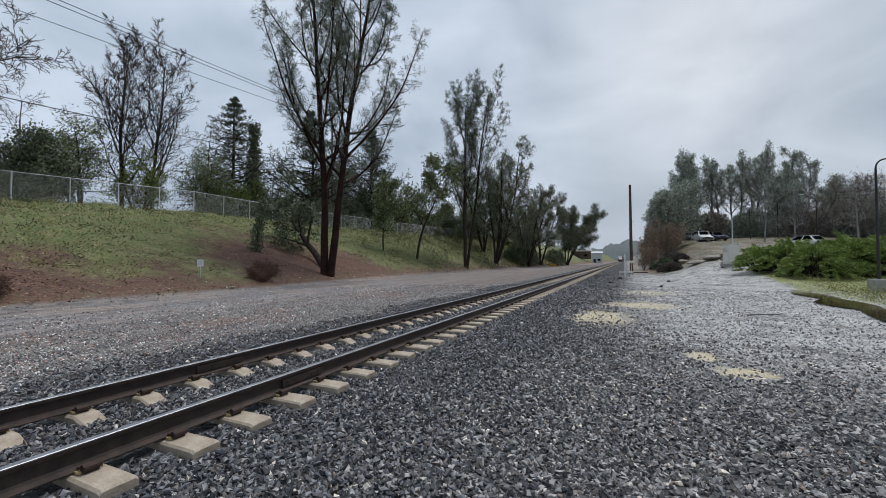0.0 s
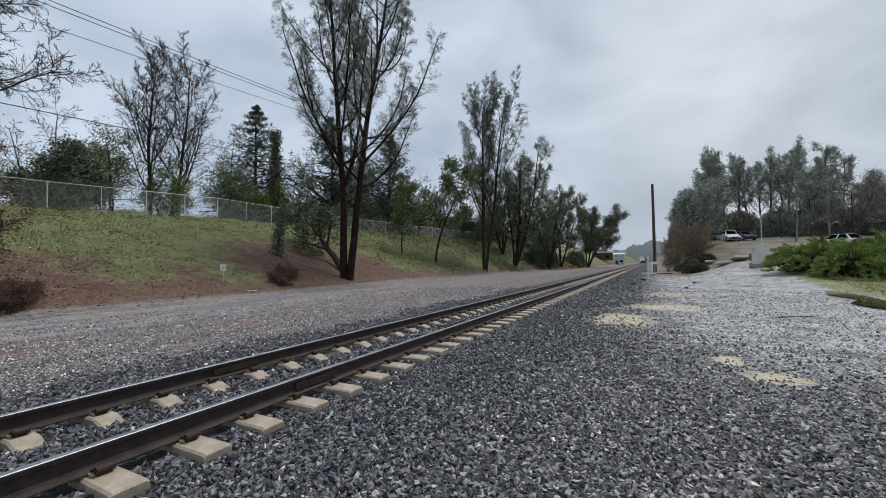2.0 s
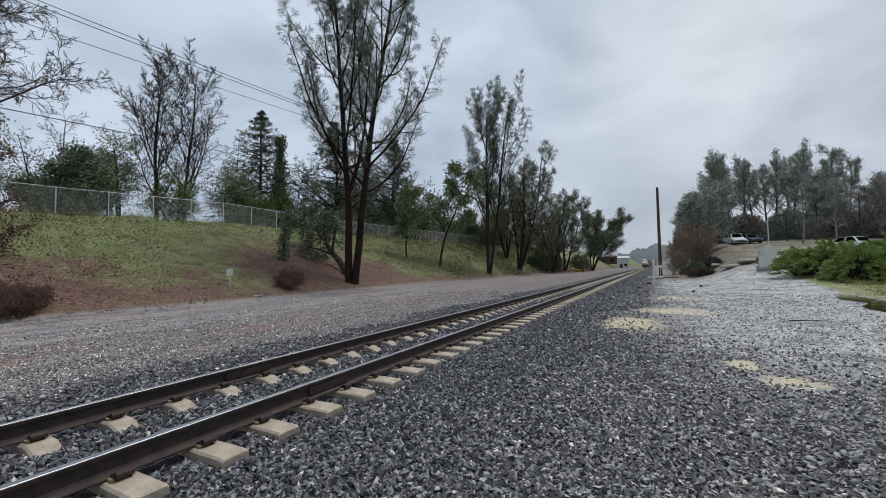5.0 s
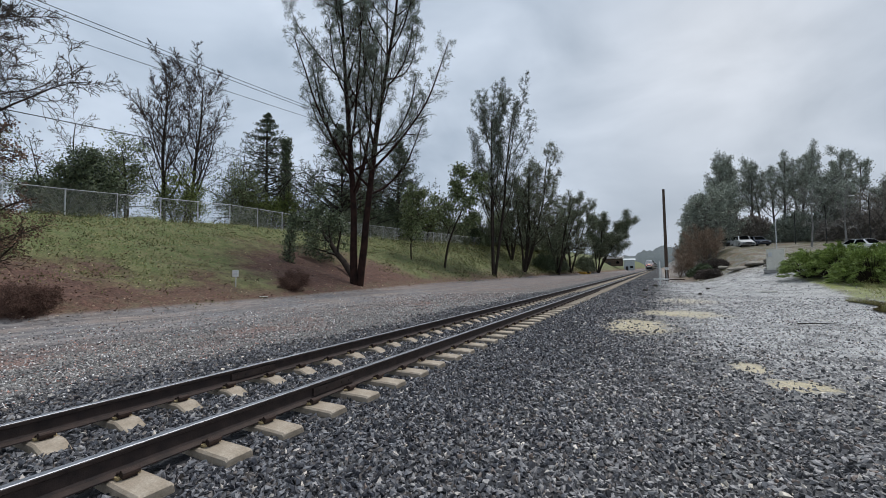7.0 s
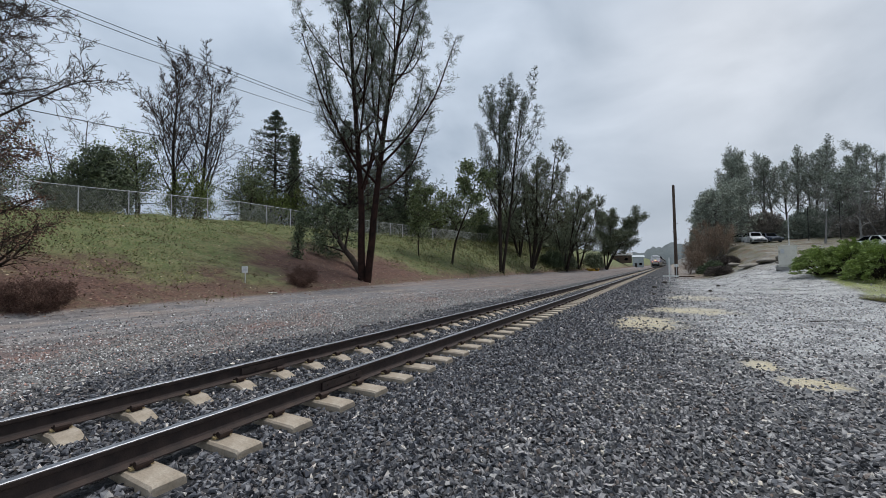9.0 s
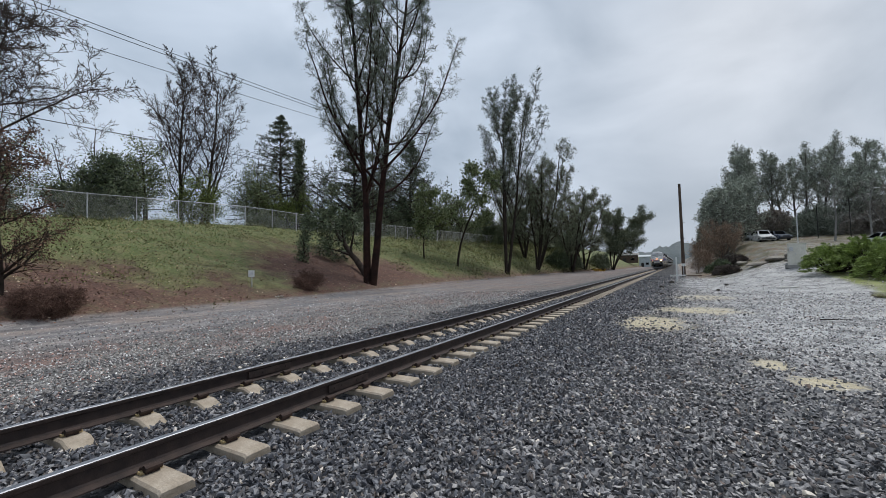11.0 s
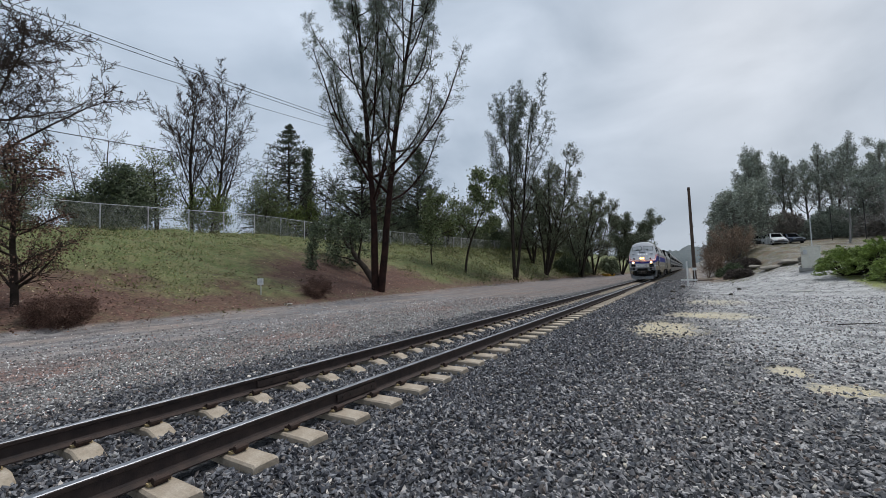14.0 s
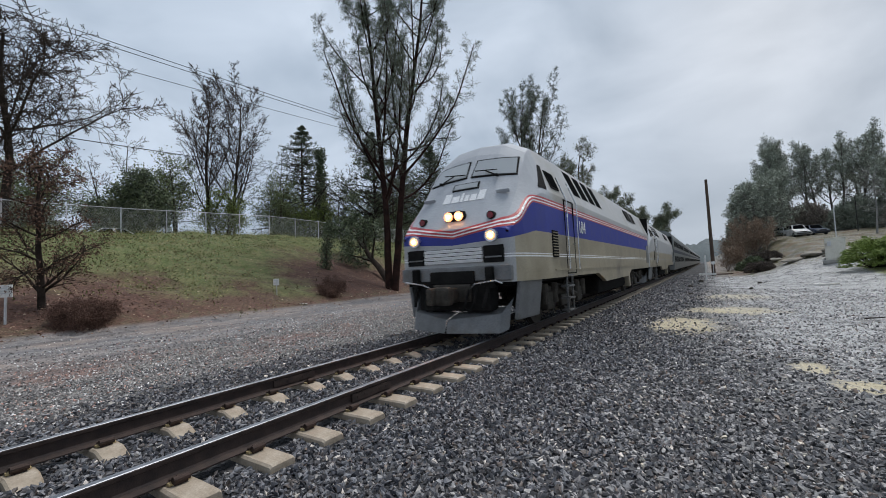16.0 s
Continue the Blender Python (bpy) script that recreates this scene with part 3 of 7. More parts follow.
def tubes(segs, thick=0.011):
    """All branches as tapered prisms: many sides on the trunk, three on twigs."""
    out_v, out_f, base = [], [], 0
    by = {}
    for s in segs:
        k = 8 if s[4] == 0 else 5 if s[4] == 1 else 3
        by.setdefault(k, []).append(s)
    for k, ss in by.items():
        p0 = np.array([s[0] for s in ss])
        p1 = np.array([s[1] for s in ss])
        r0 = np.maximum(thick, np.array([s[2] for s in ss]))
        r1 = np.maximum(thick * 0.8, np.array([s[3] for s in ss]))
        d = p1 - p0
        ln = np.linalg.norm(d, axis=1, keepdims=True)
        d = d / np.maximum(ln, 1e-6)
        p1 = p1 + d * r1[:, None] * 0.35
        ref = np.where(np.abs(d[:, 2:3]) > 0.9, np.array([[1.0, 0, 0]]), np.array([[0, 0, 1.0]]))
        u = np.cross(ref, d)
        u = u / np.linalg.norm(u, axis=1, keepdims=True)
        w = np.cross(d, u)
        ang = np.arange(k) * 2 * np.pi / k
        ring = u[:, None] * np.cos(ang)[None, :, None] + w[:, None] * np.sin(ang)[None, :, None]
        v = np.concatenate([p0[:, None] + ring * r0[:, None, None], p1[:, None] + ring * r1[:, None, None]], 1)
        idx = np.arange(k)
        f = np.stack([idx, (idx + 1) % k, (idx + 1) % k + k, idx + k], -1)
        off = base + np.arange(len(ss))[:, None, None] * 2 * k
        out_v.append(v.reshape(-1, 3))
        out_f.append((f[None] + off).reshape(-1, 4))
        base += len(ss) * 2 * k
    return np.concatenate(out_v), np.concatenate(out_f)


def blades(rs, tips, per, length, width, spread, along=0.35, droop=0.0, jitter=0.0, flat=1.0):
    """Leaves or needles round each twig's end: narrow kites that point outward."""
    p = np.repeat(np.array([t[0] for t in tips]), per, 0)
    d = np.repeat(np.array([t[1] for t in tips]), per, 0)
    n = len(p)
    r = rs.normal(size=(n, 3))
    r /= np.linalg.norm(r, axis=1, keepdims=True)
    v = d * along + r * spread
    v[:, 2] = (v[:, 2] - droop) * flat
    v /= np.linalg.norm(v, axis=1, keepdims=True)
    ln = length * rs.uniform(0.55, 1.25, (n, 1))
    side = np.cross(v, rs.normal(size=(n, 3)) * np.array([flat, flat, 1.0]))
    side /= np.linalg.norm(side, axis=1, keepdims=True)
    o = p + rs.normal(size=(n, 3)) * jitter
    wd = width * rs.uniform(0.7, 1.3, (n, 1))
    q = np.stack([o, o + v * ln * 0.45 + side * wd, o + v * ln, o + v * ln * 0.45 - side * wd], 1)
    f = np.arange(n * 4).reshape(n, 4)
    return q.reshape(-1, 3), f


def make_tree(name, label, m, seed, height_m, radius, spec, bark, leaf=None, lean=(0, 0), stems=1, splay=0.25, thick=0.011, category="tree", group="", tilt=None):
    """A tree at its base: trunk and limbs in one part, foliage in another."""
    rng, rs = random.Random(seed), np.random.RandomState(seed)
    segs, tips = [], []
    for k in range(stems):
        a = k * 6.28 / stems + rng.uniform(-0.4, 0.4)
        sp = splay if stems > 1 else 0.0
        d = Vector((lean[0] + sp * math.cos(a), lean[1] + sp * math.sin(a), 1)).normalized()
        off = Vector((math.cos(a), math.sin(a), 0)) * (radius * 0.5 if stems > 1 else 0)
        grow(rng, off + Vector((0, 0, -0.3)), d, height_m * (1 if k == 0 else rng.uniform(0.75, 0.98)), radius * (1 if stems == 1 else 0.7), 0, spec, segs, tips)
    tree = thing(name, m, label, category, group)
    low = [q for q in segs if q[4] < 2]
    high = [q for q in segs if q[4] >= 2]
    if leaf is not None or not high:
        low, high = segs, []
    v, f = tubes(low, thick)
    part("trunk", mesh_np("trunk", v, f, [bark], smooth=True), None, tree)
    if high:
        v, f = tubes(high, thick)
        part("branchwork", mesh_np("branchwork", v, f, [bark], smooth=True), None, tree, "fine leafless branchwork")
    if leaf is not None and tips:
        mat, per, ln, wd, spread, along, droop, jit = leaf
        v, f = blades(rs, tips, per, ln, wd, spread, along, droop, jit)
        part("crown", mesh_np("crown", v, f, [mat]), None, tree)
    return tree


# growth habits: joints, wobble, pull, boughs, angle, length ratio, start
PINE = ((16, 0.045, 0.015, 22, 60, 0.45, 0.26), (12, 0.09, 0.15, 24, 54, 0.17, 0.22), (5, 0.2, 0.10, 6, 48, 0.45, 0.25), (2, 0.2, 0.10, 0, 0, 0, 0.0))
PINE_SMALL = ((14, 0.03, 0.02, 14, 46, 0.50, 0.34), (12, 0.08, 0.13, 20, 50, 0.16, 0.2), (4, 0.2, 0.12, 5, 45, 0.5, 0.3), (2, 0.2, 0.10, 0, 0, 0, 0.5))
BARE = ((12, 0.06, 0.04, 17, 36, 0.54, 0.22), (8, 0.13, 0.10, 13, 42, 0.36, 0.25), (5, 0.22, 0.06, 9, 42, 0.5, 0.2), (3, 0.25, 0.05, 0, 0, 0, 0.5))
BARE_OAK = ((7, 0.14, 0.02, 11, 60, 0.88, 0.30), (9, 0.26, 0.03, 9, 48, 0.50, 0.2), (6, 0.30, 0.01, 7, 46, 0.55, 0.15), (4, 0.30, 0.0, 5, 45, 0.5, 0.2), (2, 0.3, 0.0, 0, 0, 0, 0.5))
OAK = ((8, 0.15, 0.03, 9, 52, 0.50, 0.28), (6, 0.24, 0.05, 7, 48, 0.50, 0.2), (4, 0.28, 0.02, 5, 48, 0.5, 0.2), (2, 0.3, 0.0, 0, 0, 0, 0.2))
OAK_LEAN = ((10, 0.08, 0.02, 12, 50, 0.40, 0.26), (7, 0.20, 0.07, 9, 46, 0.40, 0.25), (4, 0.25, 0.04, 5, 46, 0.5, 0.3), (2, 0.3, 0.0, 0, 0, 0, 0.4))
OAK_OPEN = ((8, 0.15, 0.04, 11, 58, 0.50, 0.45), (5, 0.26, 0.04, 7, 50, 0.5, 0.2), (3, 0.3, 0.0, 0, 0, 0, 0.2))
CONIFER = ((22, 0.015, 0.02, 130, 84, 0.52, 0.08), (5, 0.08, -0.03, 9, 50, 0.32, 0.15), (3, 0.15, -0.05, 0, 0, 0, 0.2))
SPINDLY = ((9, 0.10, 0.02, 12, 50, 0.40, 0.3), (5, 0.22, 0.03, 7, 48, 0.5, 0.2), (4, 0.28, 0.02, 4, 45, 0.5, 0.3), (3, 0.3, 0.0, 0, 0, 0, 0.3))

NEEDLES = (M_NEEDLE, 5, 0.34, 0.0125, 0.9, 0.75, 0.05, 0.03)
NEEDLES_FAR = (M_NEEDLE, 6, 0.46, 0.021, 0.9, 0.6, 0.05, 0.08)
OAKLEAF = (M_LEAFDARK, 6, 0.20, 0.075, 1.0, 0.2, 0.1, 0.22)
CEDARLEAF = (M_CEDAR, 5, 0.26, 0.04, 0.7, 0.6, 0.35, 0.08)
BROWNLEAF = (M_LEAFBROWN, 2, 0.10, 0.026, 1.0, 0.2, 0.2, 0.10)


def at_ground(x, y, rz=0, dz=0.0):
    return pose(x, y, ground_z(x, y) + dz, 0, 0, rz)


# the bank above the lane
make_tree("grey_pine", "tall many-stemmed grey pine with sparse tufted needles", at_ground(-16.1, 26.7, 40), 11, 26.0, 0.42, PINE, M_BARKRED, NEEDLES, (0.045, 0.025), 2, 0.022, 0.010)
make_tree("leaning_oak", "dark leaning live oak on the bank", at_ground(-17.6, 28.4, 0), 5, 9.0, 0.30, OAK, M_BARK, OAKLEAF, (-0.62, 0.1))
make_tree("grey_pine", "slender grey pine with tufted upright boughs", at_ground(-17.6, 60.0, 10), 21, 25.5, 0.33, PINE_SMALL, M_BARK, NEEDLES_FAR, (0.035, 0), 3, 0.08, 0.020)
make_tree("live_oak", "many-stemmed live oak leaning over the bank", at_ground(-18.4, 78.0, 0), 31, 21.5, 0.34, OAK_LEAN, M_BARK, (M_LEAFLINE, 4, 0.30, 0.040, 1.0, 0.2, 0.1, 0.24), (0.20, 0), 5, 0.24, 0.035)
LINE_OAK = make_tree("live_oak", "dark live oak beside the track", at_ground(-15.6, 94.0, 60), 32, 18.0, 0.34, OAK_LEAN, M_BARK, (M_LEAFLINE, 5, 0.32, 0.045, 1.0, 0.2, 0.1, 0.28), (0.10, 0.05), 4, 0.30, 0.04)
make_tree("live_oak", "bushy dark live oak far down the line", at_ground(-11.6, 128.0, 0), 33, 17.0, 0.3, OAK_LEAN, M_BARK, (M_LEAFLINE, 7, 0.45, 0.07, 1.0, 0.2, 0.1, 0.4), (0.10, 0), 4, 0.28, 0.05)
for k, (x, y, r) in enumerate(((-15.2, 106.0, 110), (-23.5, 86.0, 250))):
    copy_thing(LINE_OAK, at_ground(x, y, r))
make_tree("young_oak", "small evergreen oak on the grassy bank", at_ground(-21.0, 50.5, 0), 41, 12.6, 0.17, OAK, M_BARK, (M_LEAFOLIVE, 7, 0.30, 0.10, 1.0, 0.2, 0.1, 0.3), (0, 0), 1, 0.2, 0.025)
make_tree("young_oak", "thin straight young tree on the bank", at_ground(-23.0, 45.5, 0), 42, 8.6, 0.11, SPINDLY, M_BARK, (M_LEAFOLIVE, 3, 0.25, 0.08, 1.0, 0.2, 0.1, 0.25), (0, 0), 1, 0.2, 0.025)
make_tree("withered_tree", "small thin tree with withered brown leaves", at_ground(-16.2, 6.9, 0), 43, 5.6, 0.13, ((9, 0.12, 0.02, 18, 62, 0.46, 0.22), (6, 0.24, 0.02, 8, 50, 0.5, 0.15), (4, 0.30, 0.0, 4, 46, 0.5, 0.25), (3, 0.3, -0.02, 0, 0, 0, 0.3)), M_BARK, BROWNLEAF, (0.02, 0), 1, 0.2, 0.009)
make_tree("bare_oak", "large leafless spreading oak behind the fence", at_ground(-34.0, 8.6, 0), 52, 13.5, 0.42, BARE_OAK, M_BARK, None, (0.06, 0.10), 2, 0.16, 0.019)

# trees on the plateau behind the road
make_tree("bare_tree", "tall leafless tree with upright limbs", at_ground(-43.5, 27.3, 0), 61, 18.0, 0.22, BARE, M_BARK, None, (0.0, -0.02), 1, 0.2, 0.022, group="bare trees behind the fence")
make_tree("bare_tree", "tall leafless tree with upright limbs", at_ground(-42.8, 29.8, 120), 62, 18.3, 0.22, BARE, M_BARK, None, (0.0, 0.02), 1, 0.2, 0.022, group="bare trees behind the fence")
make_tree("bare_tree", "leafless tree with fine twigs behind the road", at_ground(-50.0, 40.5, 0), 63, 14.0, 0.18, SPINDLY, M_BARK, None, (0, 0), 2, 0.2, 0.018, group="bare trees behind the fence")
make_tree("bare_tree", "leafless tree with fine twigs behind the road", at_ground(-60.0, 24.0, 0), 64, 15.0, 0.2, SPINDLY, M_BARK, None, (0, 0), 3, 0.2, 0.02, group="bare trees behind the fence")
make_tree("bare_tree", "leafless tree with fine twigs behind the road", at_ground(-52.0, 55.0, 0), 65, 15.0, 0.2, SPINDLY, M_BARK, None, (0, 0), 3, 0.2, 0.02, group="bare trees behind the fence")
oak_a = make_tree("evergreen_oak", "dense dark evergreen oak behind the road", at_ground(-42.5, 19.5, 0), 71, 7.0, 0.24, OAK_OPEN, M_BARK, (M_LEAFDARK, 15, 0.26, 0.075, 1.0, 0.1, 0.1, 0.36), (0, 0), 4, 0.45, 0.02, group="evergreen oaks behind the road")
oak_b = make_tree("evergreen_oak", "open olive-green oak behind the road", at_ground(-43.5, 23.5, 0), 72, 9.0, 0.22, OAK_OPEN, M_BARK, (M_LEAFOLIVE, 9, 0.22, 0.055, 1.0, 0.2, 0.1, 0.34), (0, 0), 3, 0.35, 0.02, group="evergreen oaks behind the road")
oak_c = make_tree("evergreen_oak", "low yellow-green oak beside the road", at_ground(-42.4, 28.2, 0), 73, 6.8, 0.26, OAK_OPEN, M_BARK, (M_LEAFYELLOW, 9, 0.22, 0.055, 1.0, 0.2, 0.1, 0.34), (0.1, 0.1), 3, 0.5, 0.02, group="evergreen oaks behind the road")
cedar = make_tree("cedar", "dark conical cedar with drooping boughs", at_ground(-46.0, 42.5, 0), 81, 19.3, 0.28, CONIFER, M_BARK, CEDARLEAF, thick=0.02, group="conifers behind the road")
pine_t = make_tree("cedar", "broad dark conifer behind the grey pine", at_ground(-37.5, 49.0, 0), 82, 17.5, 0.3, ((22, 0.015, 0.02, 100, 76, 0.58, 0.08), (5, 0.10, 0.02, 9, 50, 0.34, 0.15), (3, 0.18, 0.0, 0, 0, 0, 0.2)), M_BARK, (M_CEDAR, 5, 0.32, 0.05, 0.8, 0.5, 0.15, 0.12), thick=0.02, group="conifers behind the road")
copy_thing(pine_t, at_ground(-35.0, 60.0, 130))
copy_thing(pine_t, at_ground(-47.0, 68.0, 50))
# ivy-clad column
make_tree("clipped_cypress", "narrow dark column-shaped cypress", at_ground(-44.2, 44.5, 0), 83, 15.2, 0.22, ((24, 0.01, 0.02, 150, 55, 0.12, 0.05), (4, 0.2, 0.15, 0, 0, 0, 0.1)), M_BARK, (M_LEAFDARK, 12, 0.30, 0.09, 0.9, 0.3, 0.0, 0.18), thick=0.02)
for k, (x, y, r, s) in enumerate(((-45, 37, 200, 1), (-41.5, 40, 90, 2), (-38.5, 52, 10, 1), (-37, 57, 75, 0), (-33, 66, 140, 2), (-33.5, 74, 215, 1), (-34, 84, 20, 0), (-30, 95, 170, 1), (-50, 14, 80, 1), (-47, 9, 190, 1), (-46, 2, 20, 1), (-36, 110, 0, 1), (-29, 120, 99, 0), (-43, 78, 10, 1), (-25, 140, 45, 1))):
    c = copy_thing((oak_a, oak_b, oak_c)[s], at_ground(x, y, r))

# shrubs on the bank
make_tree("ivy_shrub", "narrow dark green ivy-covered stump", at_ground(-20.4, 24.0, 0), 91, 3.9, 0.10, ((10, 0.05, 0.02, 60, 60, 0.17, 0.05), (3, 0.2, 0.1, 0, 0, 0, 0.1)), M_BARK, (M_LEAFDARK, 9, 0.14, 0.055, 1.0, 0.2, 0.0, 0.12), category="shrub")
M_STRAWTWIG = pieces("twigs_tan", [(0.0, (0.145, 0.095, 0.069)), (0.5, (0.281, 0.203, 0.147)), (1.0, (0.408, 0.324, 0.245))], 0.9, 0.2, 2.0)
TANGLE = ((4, 0.25, 0.05, 12, 45, 0.6, 0.1), (4, 0.35, 0.0, 6, 45, 0.6, 0.1), (3, 0.4, -0.05, 0, 0, 0, 0.2))
for x, y, s, h, n in ((-14.4, 7.5, 92, 1.25, 24), (-15.0, 8.0, 93, 1.1, 14), (-15.1, 19.6, 94, 1.2, 9), (-16.2, 21.0, 95, 1.1, 8)):
    bush = make_tree("dry_bush", "low reddish-brown leafless bush at the foot of the bank", at_ground(x, y, s * 37), s, h, 0.02, TANGLE, M_TWIG, (M_TWIG, 5, 0.10, 0.006, 0.9, 0.5, 0.0, 0.05), (0, 0), n, 0.9, 0.004, "shrub", "dry bushes")
# right-hand slope
PINEFAR = ((12, 0.06, 0.02, 17, 52, 0.34, 0.36), (6, 0.16, 0.13, 9, 48, 0.34, 0.3), (3, 0.25, 0.08, 0, 0, 0, 0.3))
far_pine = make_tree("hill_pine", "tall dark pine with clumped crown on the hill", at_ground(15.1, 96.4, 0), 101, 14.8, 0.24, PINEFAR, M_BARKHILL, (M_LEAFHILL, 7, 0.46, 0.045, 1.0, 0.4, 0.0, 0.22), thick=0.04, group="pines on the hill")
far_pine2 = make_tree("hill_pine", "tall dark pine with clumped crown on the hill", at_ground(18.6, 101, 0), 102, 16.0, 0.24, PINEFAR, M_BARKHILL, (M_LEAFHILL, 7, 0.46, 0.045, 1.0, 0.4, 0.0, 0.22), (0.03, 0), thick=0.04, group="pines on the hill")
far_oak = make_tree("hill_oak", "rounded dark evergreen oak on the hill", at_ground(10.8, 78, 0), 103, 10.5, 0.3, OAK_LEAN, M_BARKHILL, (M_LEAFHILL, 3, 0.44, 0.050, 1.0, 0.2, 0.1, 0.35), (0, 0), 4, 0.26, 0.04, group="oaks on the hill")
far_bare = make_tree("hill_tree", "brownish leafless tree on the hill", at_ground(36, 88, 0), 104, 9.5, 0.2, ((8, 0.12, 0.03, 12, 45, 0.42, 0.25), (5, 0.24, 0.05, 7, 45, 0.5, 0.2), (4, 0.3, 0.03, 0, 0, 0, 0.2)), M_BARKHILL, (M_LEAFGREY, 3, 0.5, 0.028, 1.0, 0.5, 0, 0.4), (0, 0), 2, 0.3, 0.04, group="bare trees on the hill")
birch = make_tree("pale_birch", "slim pale-barked leafless tree", at_ground(23.5, 78, 0), 105, 8.0, 0.14, SPINDLY, M_BARKPALE, None, (0.02, 0), 1, 0.2, 0.016, group="pale birches")
for k, (x, y) in enumerate(((21, 103), (23, 105), (25, 99), (27.3, 99.4), (29, 106), (31.1, 103.6), (32.4, 98), (17, 99), (34.5, 104), (13.5, 100), (26, 110), (20, 112), (38, 108), (16, 108))):
    copy_thing((far_pine, far_pine2)[k % 2], pose(x, y, ground_z(x, y) - 0.1, 0, 0, 67 * k))
for k, (x, y) in enumerate(((14, 90), (11.5, 93), (13, 106), (31, 94), (42, 104))):
    copy_thing(far_oak, pose(x, y, ground_z(x, y) - 0.1, 0, 0, 51 * k))
for k, (x, y) in enumerate(((33, 90), (38.5, 86), (44, 88), (40, 93), (46, 80), (50, 74), (52, 82), (47, 97))):
    copy_thing(far_bare, pose(x, y, ground_z(x, y) - 0.1, 0, 0, 83 * k))
for x, y, r in ((28.4, 82, 90), (33.5, 76, 200), (38.5, 74, 10)):
    copy_thing(birch, at_ground(x, y, r))

# thicket beside the mast
REEDS = ((7, 0.12, 0.05, 7, 26, 0.42, 0.2), (4, 0.2, 0.05, 5, 35, 0.5, 0.1), (3, 0.3, 0.0, 0, 0, 0, 0.1))
for k, (x, y, h, n) in enumerate(((6.9, 72, 4.2, 6), (7.9, 74, 5.4, 7), (9.0, 73, 6.4, 8), (10.2, 75, 5.6, 8), (11.4, 73, 4.2, 6), (8.2, 70, 3.0, 6))):
    make_tree("dry_thicket", "tall tangle of reddish-brown dry brush", at_ground(x, y, 40 * k), 110 + k, h, 0.05, REEDS, M_STRAWTWIG, (M_STRAWTWIG, 3, 0.45, 0.014, 0.7, 0.8, -0.2, 0.15), (0, 0), n, 0.30, 0.016, "shrub", "dry thicket")


def shrub_mass(name, label, x, y, rx, ry, h, seed, n, mat, leaf=(0.20, 0.045), group="", dz=0.0):
    """A dense mounded shrub: leaves scattered in and over a lumpy mound, on a frame of stems."""
    rs, rng = np.random.RandomState(seed), random.Random(seed)
    z0 = ground_z(x, y)
    ob = thing(name, pose(x, y, z0 + dz), label, "shrub", group)
    th, ph = rs.uniform(0, 6.283, n), np.arccos(rs.uniform(0.0, 1, n))
    lump = 1 + 0.22 * np.sin(3 * th + seed) * np.sin(2.6 * ph + seed) + 0.09 * np.sin(7 * th + 2 * seed) * np.sin(5 * ph) + 0.05 * np.sin(13 * th) * np.sin(11 * ph + seed)
    rr = lump * rs.uniform(0.80, 1.03, n)
    nrm = np.stack([np.sin(ph) * np.cos(th), np.sin(ph) * np.sin(th), np.cos(ph)], -1)
    p = nrm * rr[:, None] * np.array([rx, ry, h])
    tips = list(zip(p, nrm))
    v, f = blades(rs, tips, 3, leaf[0], leaf[1], 0.7, 0.8, -0.15, 0.06)
    part("foliage", mesh_np("foliage", v, f, [mat]), None, ob)
    segs = []
    for k in range(26):
        a, q = rng.uniform(0, 6.283), rng.uniform(0.2, 0.85)
        e = Vector((rx * q * math.cos(a), ry * q * math.sin(a), h * 0.85 * math.sqrt(max(0.05, 1 - q * q))))
        segs.append((Vector((e.x * 0.2, e.y * 0.2, -0.1)), e, 0.03, 0.01, 1))
    v, f = tubes(segs)
    part("branchwork", mesh_np("branchwork", v, f, [M_BARK]), None, ob)
    # shaded heart of dense old growth
    bm = bmesh.new()
    bmesh.ops.create_icosphere(bm, subdivisions=3, radius=1.0)
    for w in bm.verts:
        t, u = math.atan2(w.co.y, w.co.x), math.acos(max(-1, min(1, w.co.z)))
        k = 0.76 * (1 + 0.22 * math.sin(3 * t + seed) * math.sin(2.6 * u + seed) + 0.09 * math.sin(7 * t + 2 * seed) * math.sin(5 * u))
        w.co = Vector((w.co.x * rx * k, w.co.y * ry * k, max(-0.05, w.co.z * h * k)))
    part("old_growth", bm, mat, ob)
    return ob


